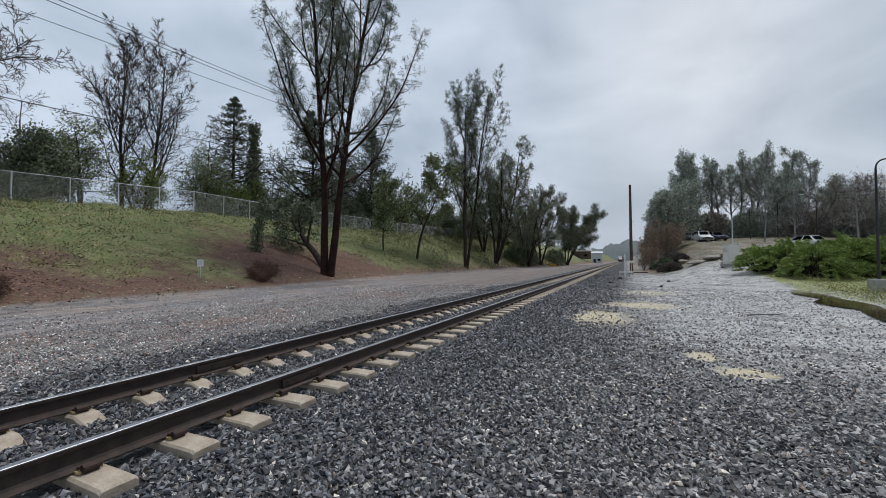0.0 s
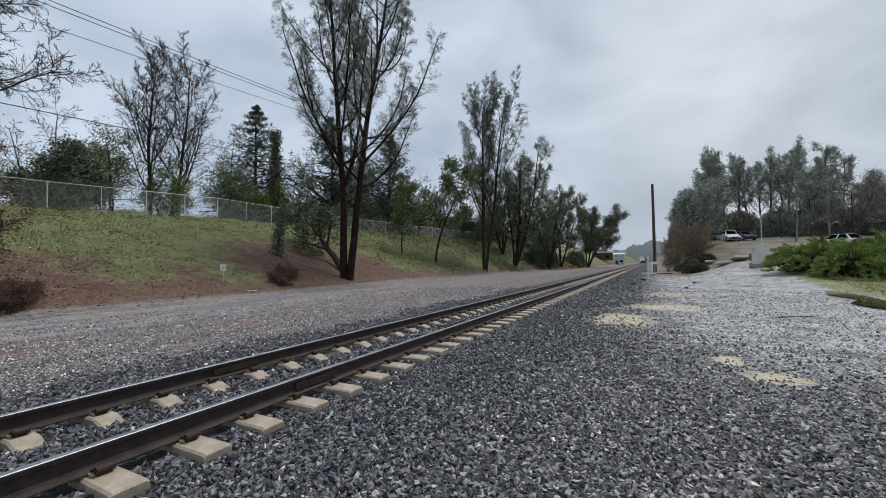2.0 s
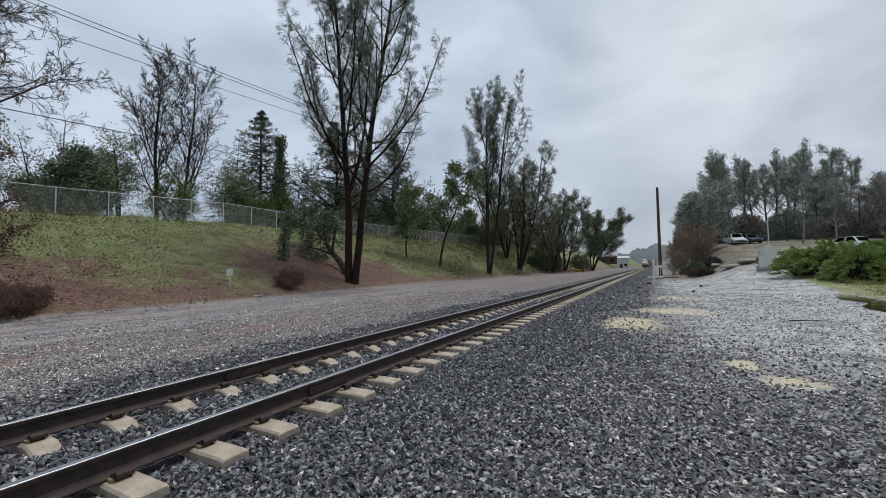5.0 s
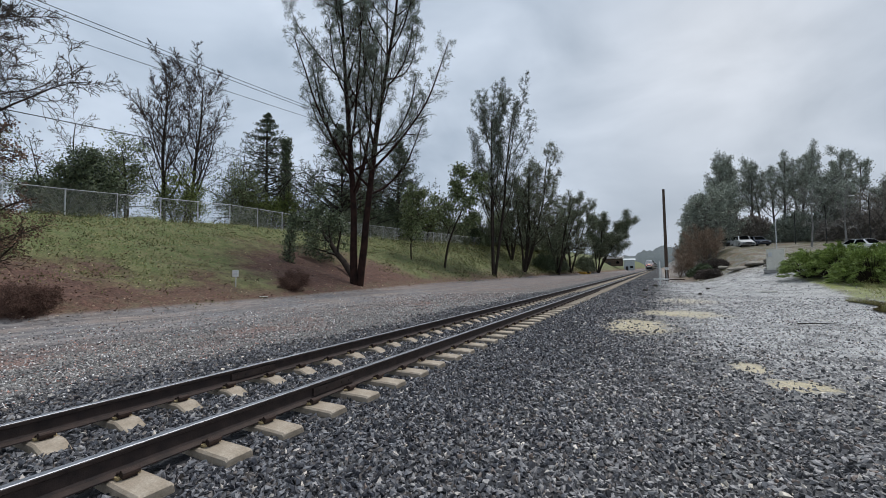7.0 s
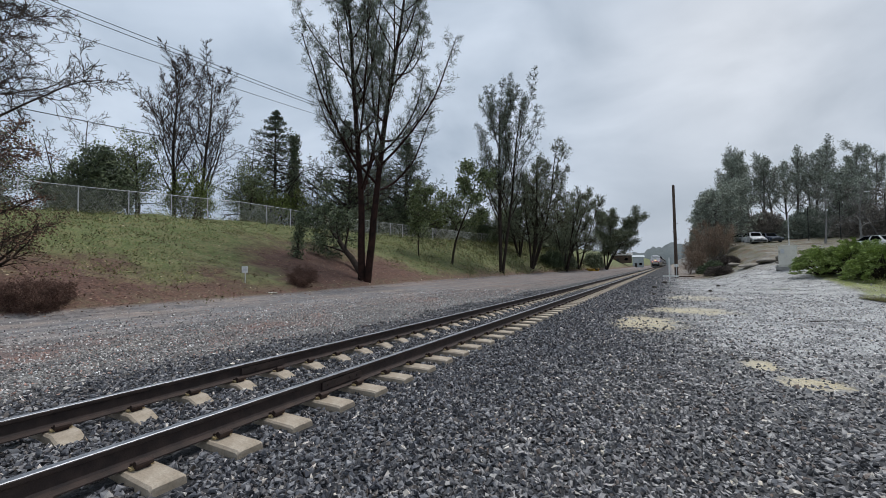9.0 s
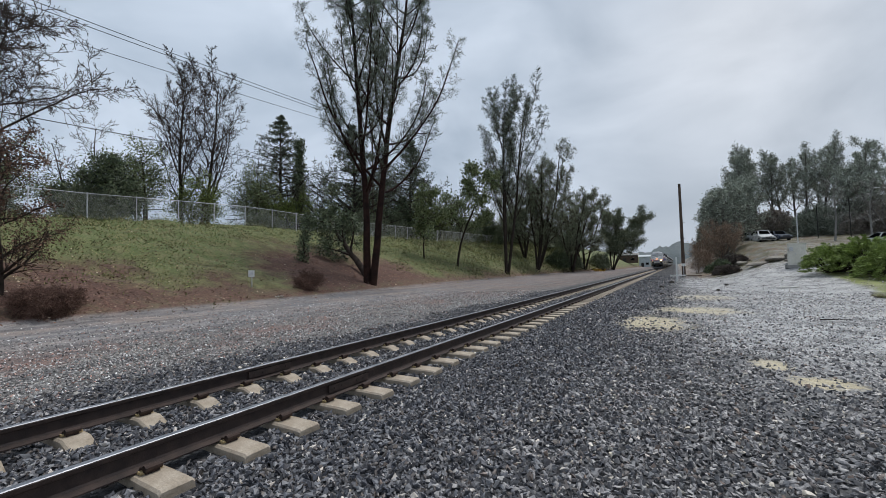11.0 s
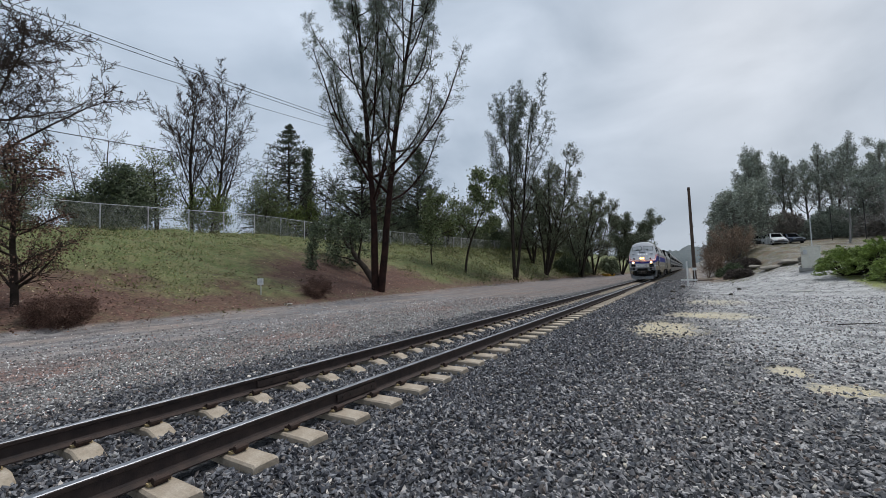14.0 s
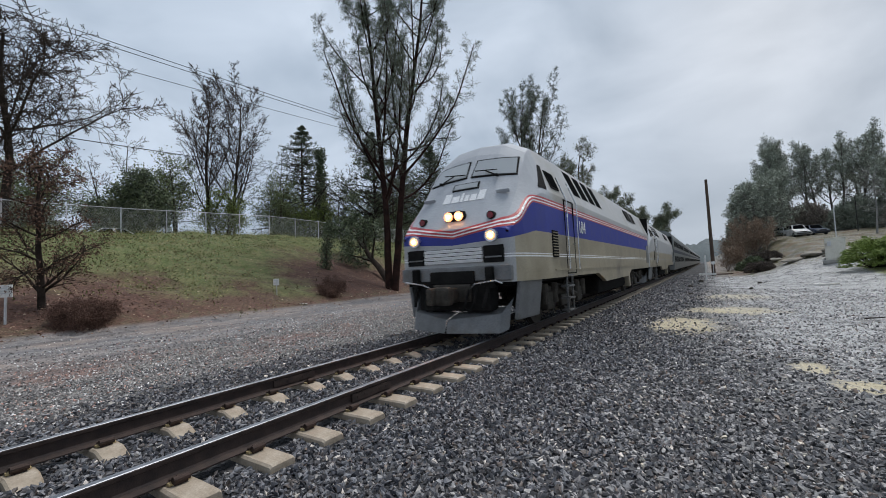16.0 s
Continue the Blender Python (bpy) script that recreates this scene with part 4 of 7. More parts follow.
def juniper(x, y, rx, ry, h, seed):
    """A spreading juniper: arching feathery sprays layered over a mound of stems."""
    rs, rng = np.random.RandomState(seed), random.Random(seed)
    ob = thing("juniper_shrub", at_ground(x, y), "broad mounded bright green juniper shrub", "shrub", "juniper shrubs by the yard")
    tips, segs = [], []
    for k in range(int(95 * rx * ry)):
        a, q = rng.uniform(0, 6.283), math.sqrt(rng.uniform(0, 1))
        top = h * math.sqrt(max(0.0, 1 - q * q)) * rng.uniform(0.72, 1.0) * (1 + 0.14 * math.sin(3 * a + seed))
        base = np.array((rx * q * math.cos(a) * 0.93, ry * q * math.sin(a) * 0.93, top * 0.98))
        d = np.array((math.cos(a) * (0.35 + q), math.sin(a) * (0.35 + q), 0.75 - 0.95 * q))
        d /= np.linalg.norm(d)
        ln = rng.uniform(0.45, 0.85)
        n = 46
        f = rs.uniform(0, 1, n)
        p = base + d * (f * ln)[:, None] + rs.normal(size=(n, 3)) * (0.10 * (1.1 - f))[:, None] * np.array((1, 1, 0.55))
        p[:, 2] = np.maximum(0.02, p[:, 2] - 0.22 * ln * f * f)
        tips += [(w, d) for w in p]
        segs.append((Vector((base[0] * 0.25, base[1] * 0.25, -0.1)), Vector(base), 0.022, 0.01, 1))
    v, f = blades(rs, tips, 2, 0.14, 0.022, 0.6, 0.9, -0.1, 0.03)
    part("foliage", mesh_np("foliage", v, f, [M_SHRUB]), None, ob)
    v, f = tubes(segs)
    part("branchwork", mesh_np("branchwork", v, f, [M_BARK]), None, ob)
    return ob


for k, (x, y, rx, ry, h) in enumerate(((13.3, 37.6, 1.3, 1.3, 1.5), (14.5, 36.4, 1.6, 1.5, 1.9), (15.1, 34.0, 1.6, 1.4, 1.75), (16.9, 35.0, 2.0, 1.7, 2.25), (18.2, 34.6, 1.9, 1.6, 2.0), (19.8, 34.8, 1.9, 1.6, 1.9), (21.6, 35.2, 1.9, 1.6, 1.9))):
    juniper(x, y, rx, ry, h, 201 + k)
for k, (x, y, rx, h) in enumerate(((8.6, 56.5, 1.25, 1.15), (10.1, 58.0, 1.5, 1.1), (8.7, 51.0, 1.15, 0.75))):
    shrub_mass("heather_mound", "low rounded dark brown-green mound", x, y, rx, rx * 0.9, h, 221 + k, 2600, M_HEATHER if k else M_LEAFDARK, (0.20, 0.03), "low mounds by the climb")


for k, (x, y, rx, h) in enumerate(((-18, 92, 2.6, 3.4), (-17.0, 100, 2.4, 2.6), (-14, 120, 2.8, 3.4), (-34.5, 40, 2.6, 3.0), (-34.8, 47, 2.8, 3.8), (-35, 54, 3.0, 3.2), (-34.5, 62, 3.2, 4.2), (-35, 70, 3.4, 3.6), (-34, 79, 3.6, 4.4), (-33, 89, 3.8, 4.6), (-31, 100, 4.0, 5.0), (-27, 112, 4.2, 5.2), (-24, 124, 4.4, 5.6), (-38, 33.5, 2.2, 2.6), (-40, 18.0, 2.4, 3.9), (-40.5, 4.5, 2.4, 3.6), (-39.5, 10.5, 2.4, 3.2))):
    shrub_mass("bank_thicket", "dense dark olive undergrowth beneath the trees", x, y, rx, rx, h, 240 + k, 2600, M_LEAFLINE if k % 3 else M_LEAFDARK, (0.36, 0.06), "undergrowth on the bank")
# hill undergrowth, its haze painted into the leaf colours
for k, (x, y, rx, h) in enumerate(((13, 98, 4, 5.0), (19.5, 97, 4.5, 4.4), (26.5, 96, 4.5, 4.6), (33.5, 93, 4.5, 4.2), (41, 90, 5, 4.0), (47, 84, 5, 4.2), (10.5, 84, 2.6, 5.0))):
    shrub_mass("hill_thicket", "grey-green undergrowth behind the parking lot, paled for haze", x, y, rx, 3.0, h, 250 + k, 5200, M_LEAFHILL if k % 2 == 0 else M_LEAFGREY, (0.50, 0.07), "undergrowth on the hill")


def bank_cover():
    """Grass and fallen leaves on the bank."""
    rs = np.random.RandomState(77)
    n = 48000
    y = -2 + 125 * rs.uniform(0, 1, n) ** 1.9
    u = rs.uniform(0, 1, n)
    x = toe_x(y) - u * 17.5
    z = height(x, y) + ruffle(x, y)
    patch = np.sin(x * 0.6 + 1.2 * np.sin(y * 0.25)) * np.sin(y * 0.33 + 0.5 * x) + 0.5 * np.sin(x * 1.9 + y * 1.1)
    shade = np.exp(-((y - 26) / 7.5) ** 2) * np.exp(-((x + 17) / 7.0) ** 2) * 1.6
    grassy = (u + 0.30 * patch - shade + 0.40 * ease(5, 20, y) + rs.normal(size=n) * 0.26) > 0.64
    size = 1 + np.clip(y - 30, 0, 90)[grassy] / 45
    tips = [(np.array(p), np.array((0, 0, 1.0))) for p in np.stack([x, y, z], -1)[grassy]]
    v, f = blades(rs, tips, 4, 0.15, 0.022, 0.9, 0.6, 0.0, 0.14)
    roots = np.repeat(np.stack([x, y, z], -1)[grassy], 16, 0)
    v = roots + (v - roots) * np.repeat(size, 16)[:, None]
    m = pieces("grass_blades", [(0.0, (0.070, 0.080, 0.027)), (0.4, (0.118, 0.135, 0.044)), (0.7, (0.185, 0.183, 0.074)), (1.0, (0.34, 0.27, 0.15))], 0.7, 0.3, 1.0, 0.55)
    tagged(new("bank_grass", mesh_np("bank_grass", v, f, [m])), "rough green grass on the bank", "grass", kind="stuff")
    rest = np.stack([x, y, z + 0.02], -1)[~grassy]
    tips = [(p, np.array((0, 0, 0.3))) for p in rest]
    v, f = blades(rs, tips, 3, 0.10, 0.028, 1.0, 0.1, 0.0, 0.12, 0.12)
    v[:, 2] += 0.012
    m = pieces("fallen_leaves", [(0.0, (0.085, 0.050, 0.038)), (0.45, (0.135, 0.074, 0.053)), (0.8, (0.25, 0.16, 0.115)), (0.9, (0.42, 0.33, 0.24)), (1.0, (0.56, 0.46, 0.36))], 0.9, 0.2, 2.0, 0.8)
    tagged(new("fallen_leaves", mesh_np("fallen_leaves", v, f, [m])), "brown fallen leaves strewn on the bank", "leaves", kind="stuff")


bank_cover()


def verge_cover():
    """Straw and grass tufts on the verge and the climb."""
    rs = np.random.RandomState(78)
    n = 8000
    y = 45 + 50 * rs.uniform(0, 1, n) ** 1.5
    x = 7.5 + rs.uniform(0, 1, n) * (6 + (y - 33) * 0.75)
    k = n // 2
    y[:k] = rs.uniform(16, 34, k)
    x[:k] = 11.75 + 0.123 * (y[:k] - 14.5) + 8.0 * rs.uniform(0, 1, k) ** 1.4
    keep = ((np.arange(n) < k) & (rs.uniform(0, 1, n) < 0.8)) | ((np.sin(x * 0.8 + np.sin(y * 0.4)) * np.sin(y * 0.35 + 1) + rs.uniform(-0.7, 0.7, n)) > 0.05)
    x, y = x[keep], y[keep]
    z = height(x, y) + ruffle(x, y)
    tips = [(p, np.array((0, 0, 1.0))) for p in np.stack([x, y, z], -1)]
    v, f = blades(rs, tips, 7, 0.08, 0.014, 0.9, 0.6, 0.0, 0.16)
    m = pieces("straw_tufts", [(0.0, (0.14, 0.16, 0.05)), (0.5, (0.24, 0.25, 0.09)), (1.0, (0.36, 0.32, 0.17))], 0.8, 0.2, 1.0)
    tagged(new("verge_grass", mesh_np("verge_grass", v, f, [m])), "yellowish straw and grass on the verge", "grass", kind="stuff")


verge_cover()

# ---------------------------------------------------------------- train
M_SILVER = surf("loco_silver_paint", (0.34, 0.345, 0.35), (0.42, 0.425, 0.43), 1.2, 0.52, 0.1, 0.03, 40.0, dirt=(0.30, 0.285, 0.25))
M_NOSE = surf("loco_nose_grey", (0.34, 0.36, 0.39), (0.41, 0.43, 0.46), 1.5, 0.62, 0.0, 0.02, 40.0)
M_GRIMY = surf("loco_grimy_silver", (0.27, 0.235, 0.165), (0.40, 0.355, 0.265), 1.4, 0.42, 0.25, 0.05, 40.0, dirt=(0.17, 0.15, 0.115))
M_BLUE = surf("stripe_blue", (0.012, 0.022, 0.20), (0.02, 0.034, 0.27), 2.0, 0.55, 0.0, 0.02, 40.0)
M_RED = surf("stripe_red", (0.36, 0.035, 0.04), (0.45, 0.05, 0.055), 2.0, 0.4, 0.0, 0.02, 40.0)
M_WHITE = surf("stripe_white", (0.72, 0.73, 0.74), (0.82, 0.82, 0.82), 2.0, 0.45, 0.0, 0.02, 40.0)
M_BLACK = surf("underframe_black", (0.006, 0.006, 0.006), (0.020, 0.019, 0.018), 4.0, 0.85, 0.0, 0.3, 40.0)
M_PILOT = surf("pilot_grey", (0.11, 0.115, 0.12), (0.20, 0.205, 0.21), 2.5, 0.5, 0.2, 0.1, 40.0, dirt=(0.10, 0.09, 0.075))
M_IRON = surf("truck_iron", (0.035, 0.032, 0.028), (0.09, 0.08, 0.068), 5.0, 0.6, 0.3, 0.3, 50.0)
M_CHROME = surf("bright_steel", (0.55, 0.56, 0.57), (0.7, 0.71, 0.72), 5.0, 0.25, 0.9, 0.02, 50.0)
M_PANE = glass("dark_glass", (0.004, 0.0045, 0.005), 0.3, 0.0, 0.02)
M_PANE.node_tree.nodes["Principled BSDF"].inputs["IOR"].default_value = 1.03
# pale base colour stands in for the sky mirrored in the glass
M_SHIELD = glass("glass_pale_reflection", (0.32, 0.345, 0.36), 0.12, 0.3, 0.4)
M_LAMP = glow("headlight_glow", (1.0, 0.32, 0.07), 300.0)
# reflectors emit by themselves, in place of lamp light thrown back
M_REFLECT = glow("self_glowing_reflector", (1.0, 0.32, 0.07), 2.6)
M_LAMPRED = surf("red_lens", (0.16, 0.012, 0.02), (0.22, 0.02, 0.03), 8.0, 0.2, 0.0, 0.02)
M_CAR = surf("coach_steel", (0.16, 0.175, 0.175), (0.27, 0.285, 0.28), 1.5, 0.45, 0.5, 0.05, 30.0, dirt=(0.14, 0.14, 0.125))
M_CARBAND = surf("coach_band", (0.045, 0.052, 0.085), (0.07, 0.08, 0.12), 1.5, 0.6, 0.1, 0.05, 30.0, dirt=(0.10, 0.10, 0.095))
M_CARROOF = surf("coach_roof", (0.06, 0.065, 0.066), (0.12, 0.125, 0.125), 1.5, 0.6, 0.2, 0.1, 30.0)
for m in (M_BLACK, M_IRON):
    m.node_tree.nodes["Principled BSDF"].inputs["Specular IOR Level"].default_value = 0.1
L_END = 20.9


def loco_section(y):
    """Half outline of the engine at y metres behind its nose: (half width, height) from the skirt up to the roof's middle."""
    keys = (
        (0.00, (1.28, 1.28, 1.26, 1.10, 0.60, 0.0), (1.12, 2.08, 2.14, 2.18, 2.22, 2.24)),
        (0.10, (1.34, 1.34, 1.33, 1.14, 0.60, 0.0), (1.12, 2.08, 2.22, 2.29, 2.36, 2.38)),
        (0.40, (1.43, 1.43, 1.40, 1.17, 0.60, 0.0), (1.12, 2.08, 2.47, 2.61, 2.76, 2.80)),
        (0.70, (1.47, 1.47, 1.44, 1.18, 0.60, 0.0), (1.12, 2.08, 2.70, 2.96, 3.20, 3.25)),
        (1.00, (1.50, 1.50, 1.47, 1.18, 0.60, 0.0), (1.12, 2.08, 2.87, 3.36, 3.62, 3.68)),
        (1.30, (1.51, 1.51, 1.49, 1.16, 0.60, 0.0), (1.12, 2.08, 2.98, 3.75, 4.03, 4.10)),
        (1.55, (1.52, 1.52, 1.50, 1.12, 0.60, 0.0), (1.12, 2.08, 3.04, 4.02, 4.30, 4.36)),
        (1.85, (1.52, 1.52, 1.50, 1.08, 0.60, 0.0), (1.12, 2.08, 3.06, 4.18, 4.41, 4.45)),
        (2.20, (1.52, 1.52, 1.50, 1.05, 0.60, 0.0), (1.12, 2.08, 3.08, 4.22, 4.43, 4.47)),
        (21.0, (1.52, 1.52, 1.50, 1.05, 0.60, 0.0), (1.12, 2.08, 3.08, 4.22, 4.43, 4.47)))
    ys = [k[0] for k in keys]
    w = [np.interp(y, ys, [k[1][i] for k in keys]) for i in range(6)]
    z = [np.interp(y, ys, [k[2][i] for k in keys]) for i in range(6)]
    return w, z


def shield_y(x, z):
    """How far behind the nose the sloping front lies at a height."""
    lo, hi = 0.0, 2.2
    for _ in range(24):
        mid = (lo + hi) / 2
        w, zz = loco_section(mid)
        top = np.interp(abs(x), [0, w[4], w[3]], [zz[5], zz[4], zz[3]])
        lo, hi = (mid, hi) if top < z else (lo, mid)
    return lo


def stripe_mid(x, y):
    """Height of the stripes' middle over the nose and along the flank."""
    nose = 2.12 + 0.16 * min(1.0, abs(x) / 1.05) + 0.03 * min(1, y / 0.2)
    k = min(1.0, max(0.0, (y - 0.12) / 0.85))
    return nose + (2.83 - nose) * (k * k * (3 - 2 * k))


def blue_edge(x, y):
    """Height of the blue band's lower edge."""
    return 2.14 - 0.24 * (1 - min(1.0, y / 0.9)) * (1 - 0.3 * min(1, abs(x) / 1.2))


def cut(poly, value):
    """Splits a polygon where value(point) crosses zero: the part below, the part above."""
    f = [value(*p) for p in poly]
    if max(f) <= 1e-6:
        return poly, None
    if min(f) >= -1e-6:
        return None, poly
    lo, hi = [], []
    for i, p in enumerate(poly):
        j = (i + 1) % len(poly)
        (lo if f[i] <= 0 else hi).append(p)
        if (f[i] <= 0) != (f[j] <= 0):
            t = f[i] / (f[i] - f[j])
            m = tuple(p[k] + (poly[j][k] - p[k]) * t for k in range(3))
            lo.append(m)
            hi.append(m)
    return lo if len(lo) > 2 else None, hi if len(hi) > 2 else None


def region(x, y, z):
    s = stripe_mid(x, y)
    d = z - s
    low = blue_edge(x, y)
    if y < 20.3 and abs(d) <= 0.085:
        return "red" if abs(d) < 0.019 or abs(d) > 0.047 else "white"
    if y < 20.3 and low <= z < s - 0.085:
        return "blue"
    if y < 1.95 and z > s:
        return "nose"
    if z > s or y >= 20.3:
        return "silver"
    if 1.60 < z < 1.625 or 1.655 < z < 1.675:
        return "white"
    return "grimy" if y > 0.12 else "silver"


def loco_shell(parent, plain=False):
    """Body skin in panels: painted regions become parts of their own."""
    ys = list(np.arange(0, 0.5, 0.04)) + list(np.arange(0.5, 2.3, 0.08)) + list(np.arange(2.4, 20.2, 1.2)) + [20.3, L_END]
    zs = [1.12, 1.3, 1.45, 1.60, 1.625, 1.655, 1.675, 1.75, 1.85] + list(np.arange(1.9, 2.96, 0.05)) + list(np.arange(3.0, 4.5, 0.1))
    bms = {}

    levels = [lambda x, y, z, o=o: z - stripe_mid(x, y) - o for o in (-0.085, -0.047, -0.019, 0.019, 0.047, 0.085)]
    levels.append(lambda x, y, z: z - blue_edge(x, y))

    def skin(pts):
        todo = [[tuple(float(c) for c in p) for p in pts]]
        for value in levels:
            todo = [q for p in todo for q in cut(p, value) if q]
        for p in todo:
            paint = region(*np.mean(p, axis=0))
            if plain and paint in ("red", "white", "blue"):
                paint = "silver"
            if paint not in bms:
                bms[paint] = bmesh.new()
            bm = bms[paint]
            bm.faces.new([bm.verts.new(q) for q in p])

    def side_pts(y):
        w, z = loco_section(y)
        zt = z[3]
        return [(float(np.interp(min(q, zt), z[:4], w[:4])), y, float(min(q, zt))) for q in zs]

    for y0, y1 in zip(ys, ys[1:]):
        a, b = side_pts(y0), side_pts(y1)
        for s in (-1, 1):
            for k in range(len(zs) - 1):
                quad = [a[k], a[k + 1], b[k + 1], b[k]]
                if abs(a[k][2] - a[k + 1][2]) < 1e-4 and abs(b[k][2] - b[k + 1][2]) < 1e-4:
                    continue
                skin([(s * p[0], p[1], p[2]) for p in quad])
        wa, za = loco_section(y0)
        wb, zb = loco_section(y1)
        xa = np.linspace(-wa[3], wa[3], 25)
        xb = np.linspace(-wb[3], wb[3], 25)
        ta = [(x, y0, float(np.interp(abs(x), [0, wa[4], wa[3]], [za[5], za[4], za[3]]))) for x in xa]
        tb = [(x, y1, float(np.interp(abs(x), [0, wb[4], wb[3]], [zb[5], zb[4], zb[3]]))) for x in xb]
        for k in range(24):
            skin([ta[k], ta[k + 1], tb[k + 1], tb[k]])
    w, z = loco_section(0)
    cols = np.linspace(-1.28, 1.28, 41)
    rows = [1.12, 1.3, 1.45, 1.60, 1.625, 1.655, 1.675, 1.75, 1.85] + list(np.arange(1.88, 2.30, 0.04))
    for x0, x1 in zip(cols, cols[1:]):
        for r0, r1 in zip(rows, rows[1:]):
            t0 = np.interp(abs(x0), [0, 0.6, 1.1, 1.26, 1.28], [2.24, 2.22, 2.18, 2.14, 2.08])
            t1 = np.interp(abs(x1), [0, 0.6, 1.1, 1.26, 1.28], [2.24, 2.22, 2.18, 2.14, 2.08])
            if r0 < min(t0, t1):
                skin([(x0, 0, r0), (x1, 0, r0), (x1, 0, min(r1, t1)), (x0, 0, min(r1, t0))])
    mats = {"red": (M_RED, "red_stripe", "red painted stripe"), "white": (M_WHITE, "white_stripe", "white painted stripe"), "blue": (M_BLUE, "blue_band", "deep blue painted band"),
            "nose": (M_NOSE, "cab_front", "grey sloping cab front"), "silver": (M_SILVER, "body", "silver-grey engine body"), "grimy": (M_GRIMY, "lower_flank", "grimy silver lower flank")}
    for r, bm in bms.items():
        bmesh.ops.remove_doubles(bm, verts=bm.verts, dist=0.0005)
        part(mats[r][1], bm, mats[r][0], parent, mats[r][2])
    part("end_wall", box((3.0, 0.05, 3.1), (0, L_END + 0.02, 2.6)), M_BLACK, parent)
    part("floor_pan", box((2.5, L_END - 0.2, 0.1), (0, L_END / 2, 1.10)), M_BLACK, parent)


def on_front(x, z, lift=0.012):
    """A point just before the sloping front."""
    return Vector((x, shield_y(x, z) - lift * 0.7, z + lift * 0.7))


def front_panel(corners, lift):
    """A thin panel that follows the sloping front, with a little thickness. Four corners, in turn."""
    bm = bmesh.new()
    nu, nv = 10, 5
    p = [Vector((x, z, 0)) for x, z in corners]

    def sheet(raise_by):
        grid = []
        for j in range(nv + 1):
            a, b = p[0].lerp(p[3], j / nv), p[1].lerp(p[2], j / nv)
            grid.append([bm.verts.new(on_front(*a.lerp(b, i / nu).to_2d(), raise_by)) for i in range(nu + 1)])
        return grid

    top, low = sheet(lift), sheet(-0.03)
    for g in (top, low):
        for j in range(nv):
            for i in range(nu):
                bm.faces.new((g[j][i], g[j][i + 1], g[j + 1][i + 1], g[j + 1][i]))
    rim = lambda g: g[0] + [r[-1] for r in g[1:-1]] + g[-1][::-1] + [r[0] for r in g[-2:0:-1]]
    ra, rb = rim(top), rim(low)
    for i in range(len(ra)):
        k = (i + 1) % len(ra)
        bm.faces.new((ra[i], ra[k], rb[k], rb[i]))
    return bm


def make_wheelset(parent, y):
    """One axle; turned by its own keys."""
    bm = bmesh.new()
    for s in (-1, 1):
        add_disc(bm, (s * 0.745, 0, 0), 0.508, 0.13, "x", 28)
        add_disc(bm, (s * 0.69, 0, 0), 0.535, 0.03, "x", 28)
        add_disc(bm, (s * 0.82, 0, 0), 0.16, 0.10, "x", 14)
    add_rod(bm, (-0.9, 0, 0), (0.9, 0, 0), 0.09, sides=10)
    for k in range(5):
        a = k * 2 * math.pi / 5
        for s in (-1, 1):
            add_disc(bm, (s * 0.812, 0.30 * math.cos(a), 0.30 * math.sin(a)), 0.055, 0.02, "x", 8)
    ob = part("wheelset", bm, M_IRON, parent, "worn steel wheels on an axle")
    ob.matrix_basis = pose(0, y, 0.508)
    return ob


def make_truck(parent, y, wheels):
    bm = bmesh.new()
    for s in (-1, 1):
        add_box(bm, (0.14, 3.5, 0.26), (s * 1.06, y, 0.78), bevel=0.04)
        for a in (-1.37, 1.37):
            add_box(bm, (0.26, 0.46, 0.44), (s * 1.06, y + a, 0.56), bevel=0.05)
            add_rod(bm, (s * 1.16, y + a - 0.36, 0.5), (s * 1.16, y + a - 0.36, 0.98), 0.10, sides=10)
            add_rod(bm, (s * 1.16, y + a + 0.36, 0.5), (s * 1.16, y + a + 0.36, 0.98), 0.10, sides=10)
        add_box(bm, (0.16, 0.9, 0.30), (s * 1.10, y, 0.50), bevel=0.04)
        add_rod(bm, (s * 1.2, y - 0.5, 0.86), (s * 1.24, y + 0.7, 0.60), 0.055, sides=8)
        for a in (-0.7, 0.72):
            add_box(bm, (0.12, 0.16, 0.5), (s * 0.98, y + a, 0.5))
    add_box(bm, (2.0, 0.6, 0.2), (0, y, 0.82))
    part("truck_frame", bm, M_IRON, parent, "grimy cast truck frame with coil springs")
    for a in (-1.37, 1.37):
        wheels.append(make_wheelset(parent, y + a))


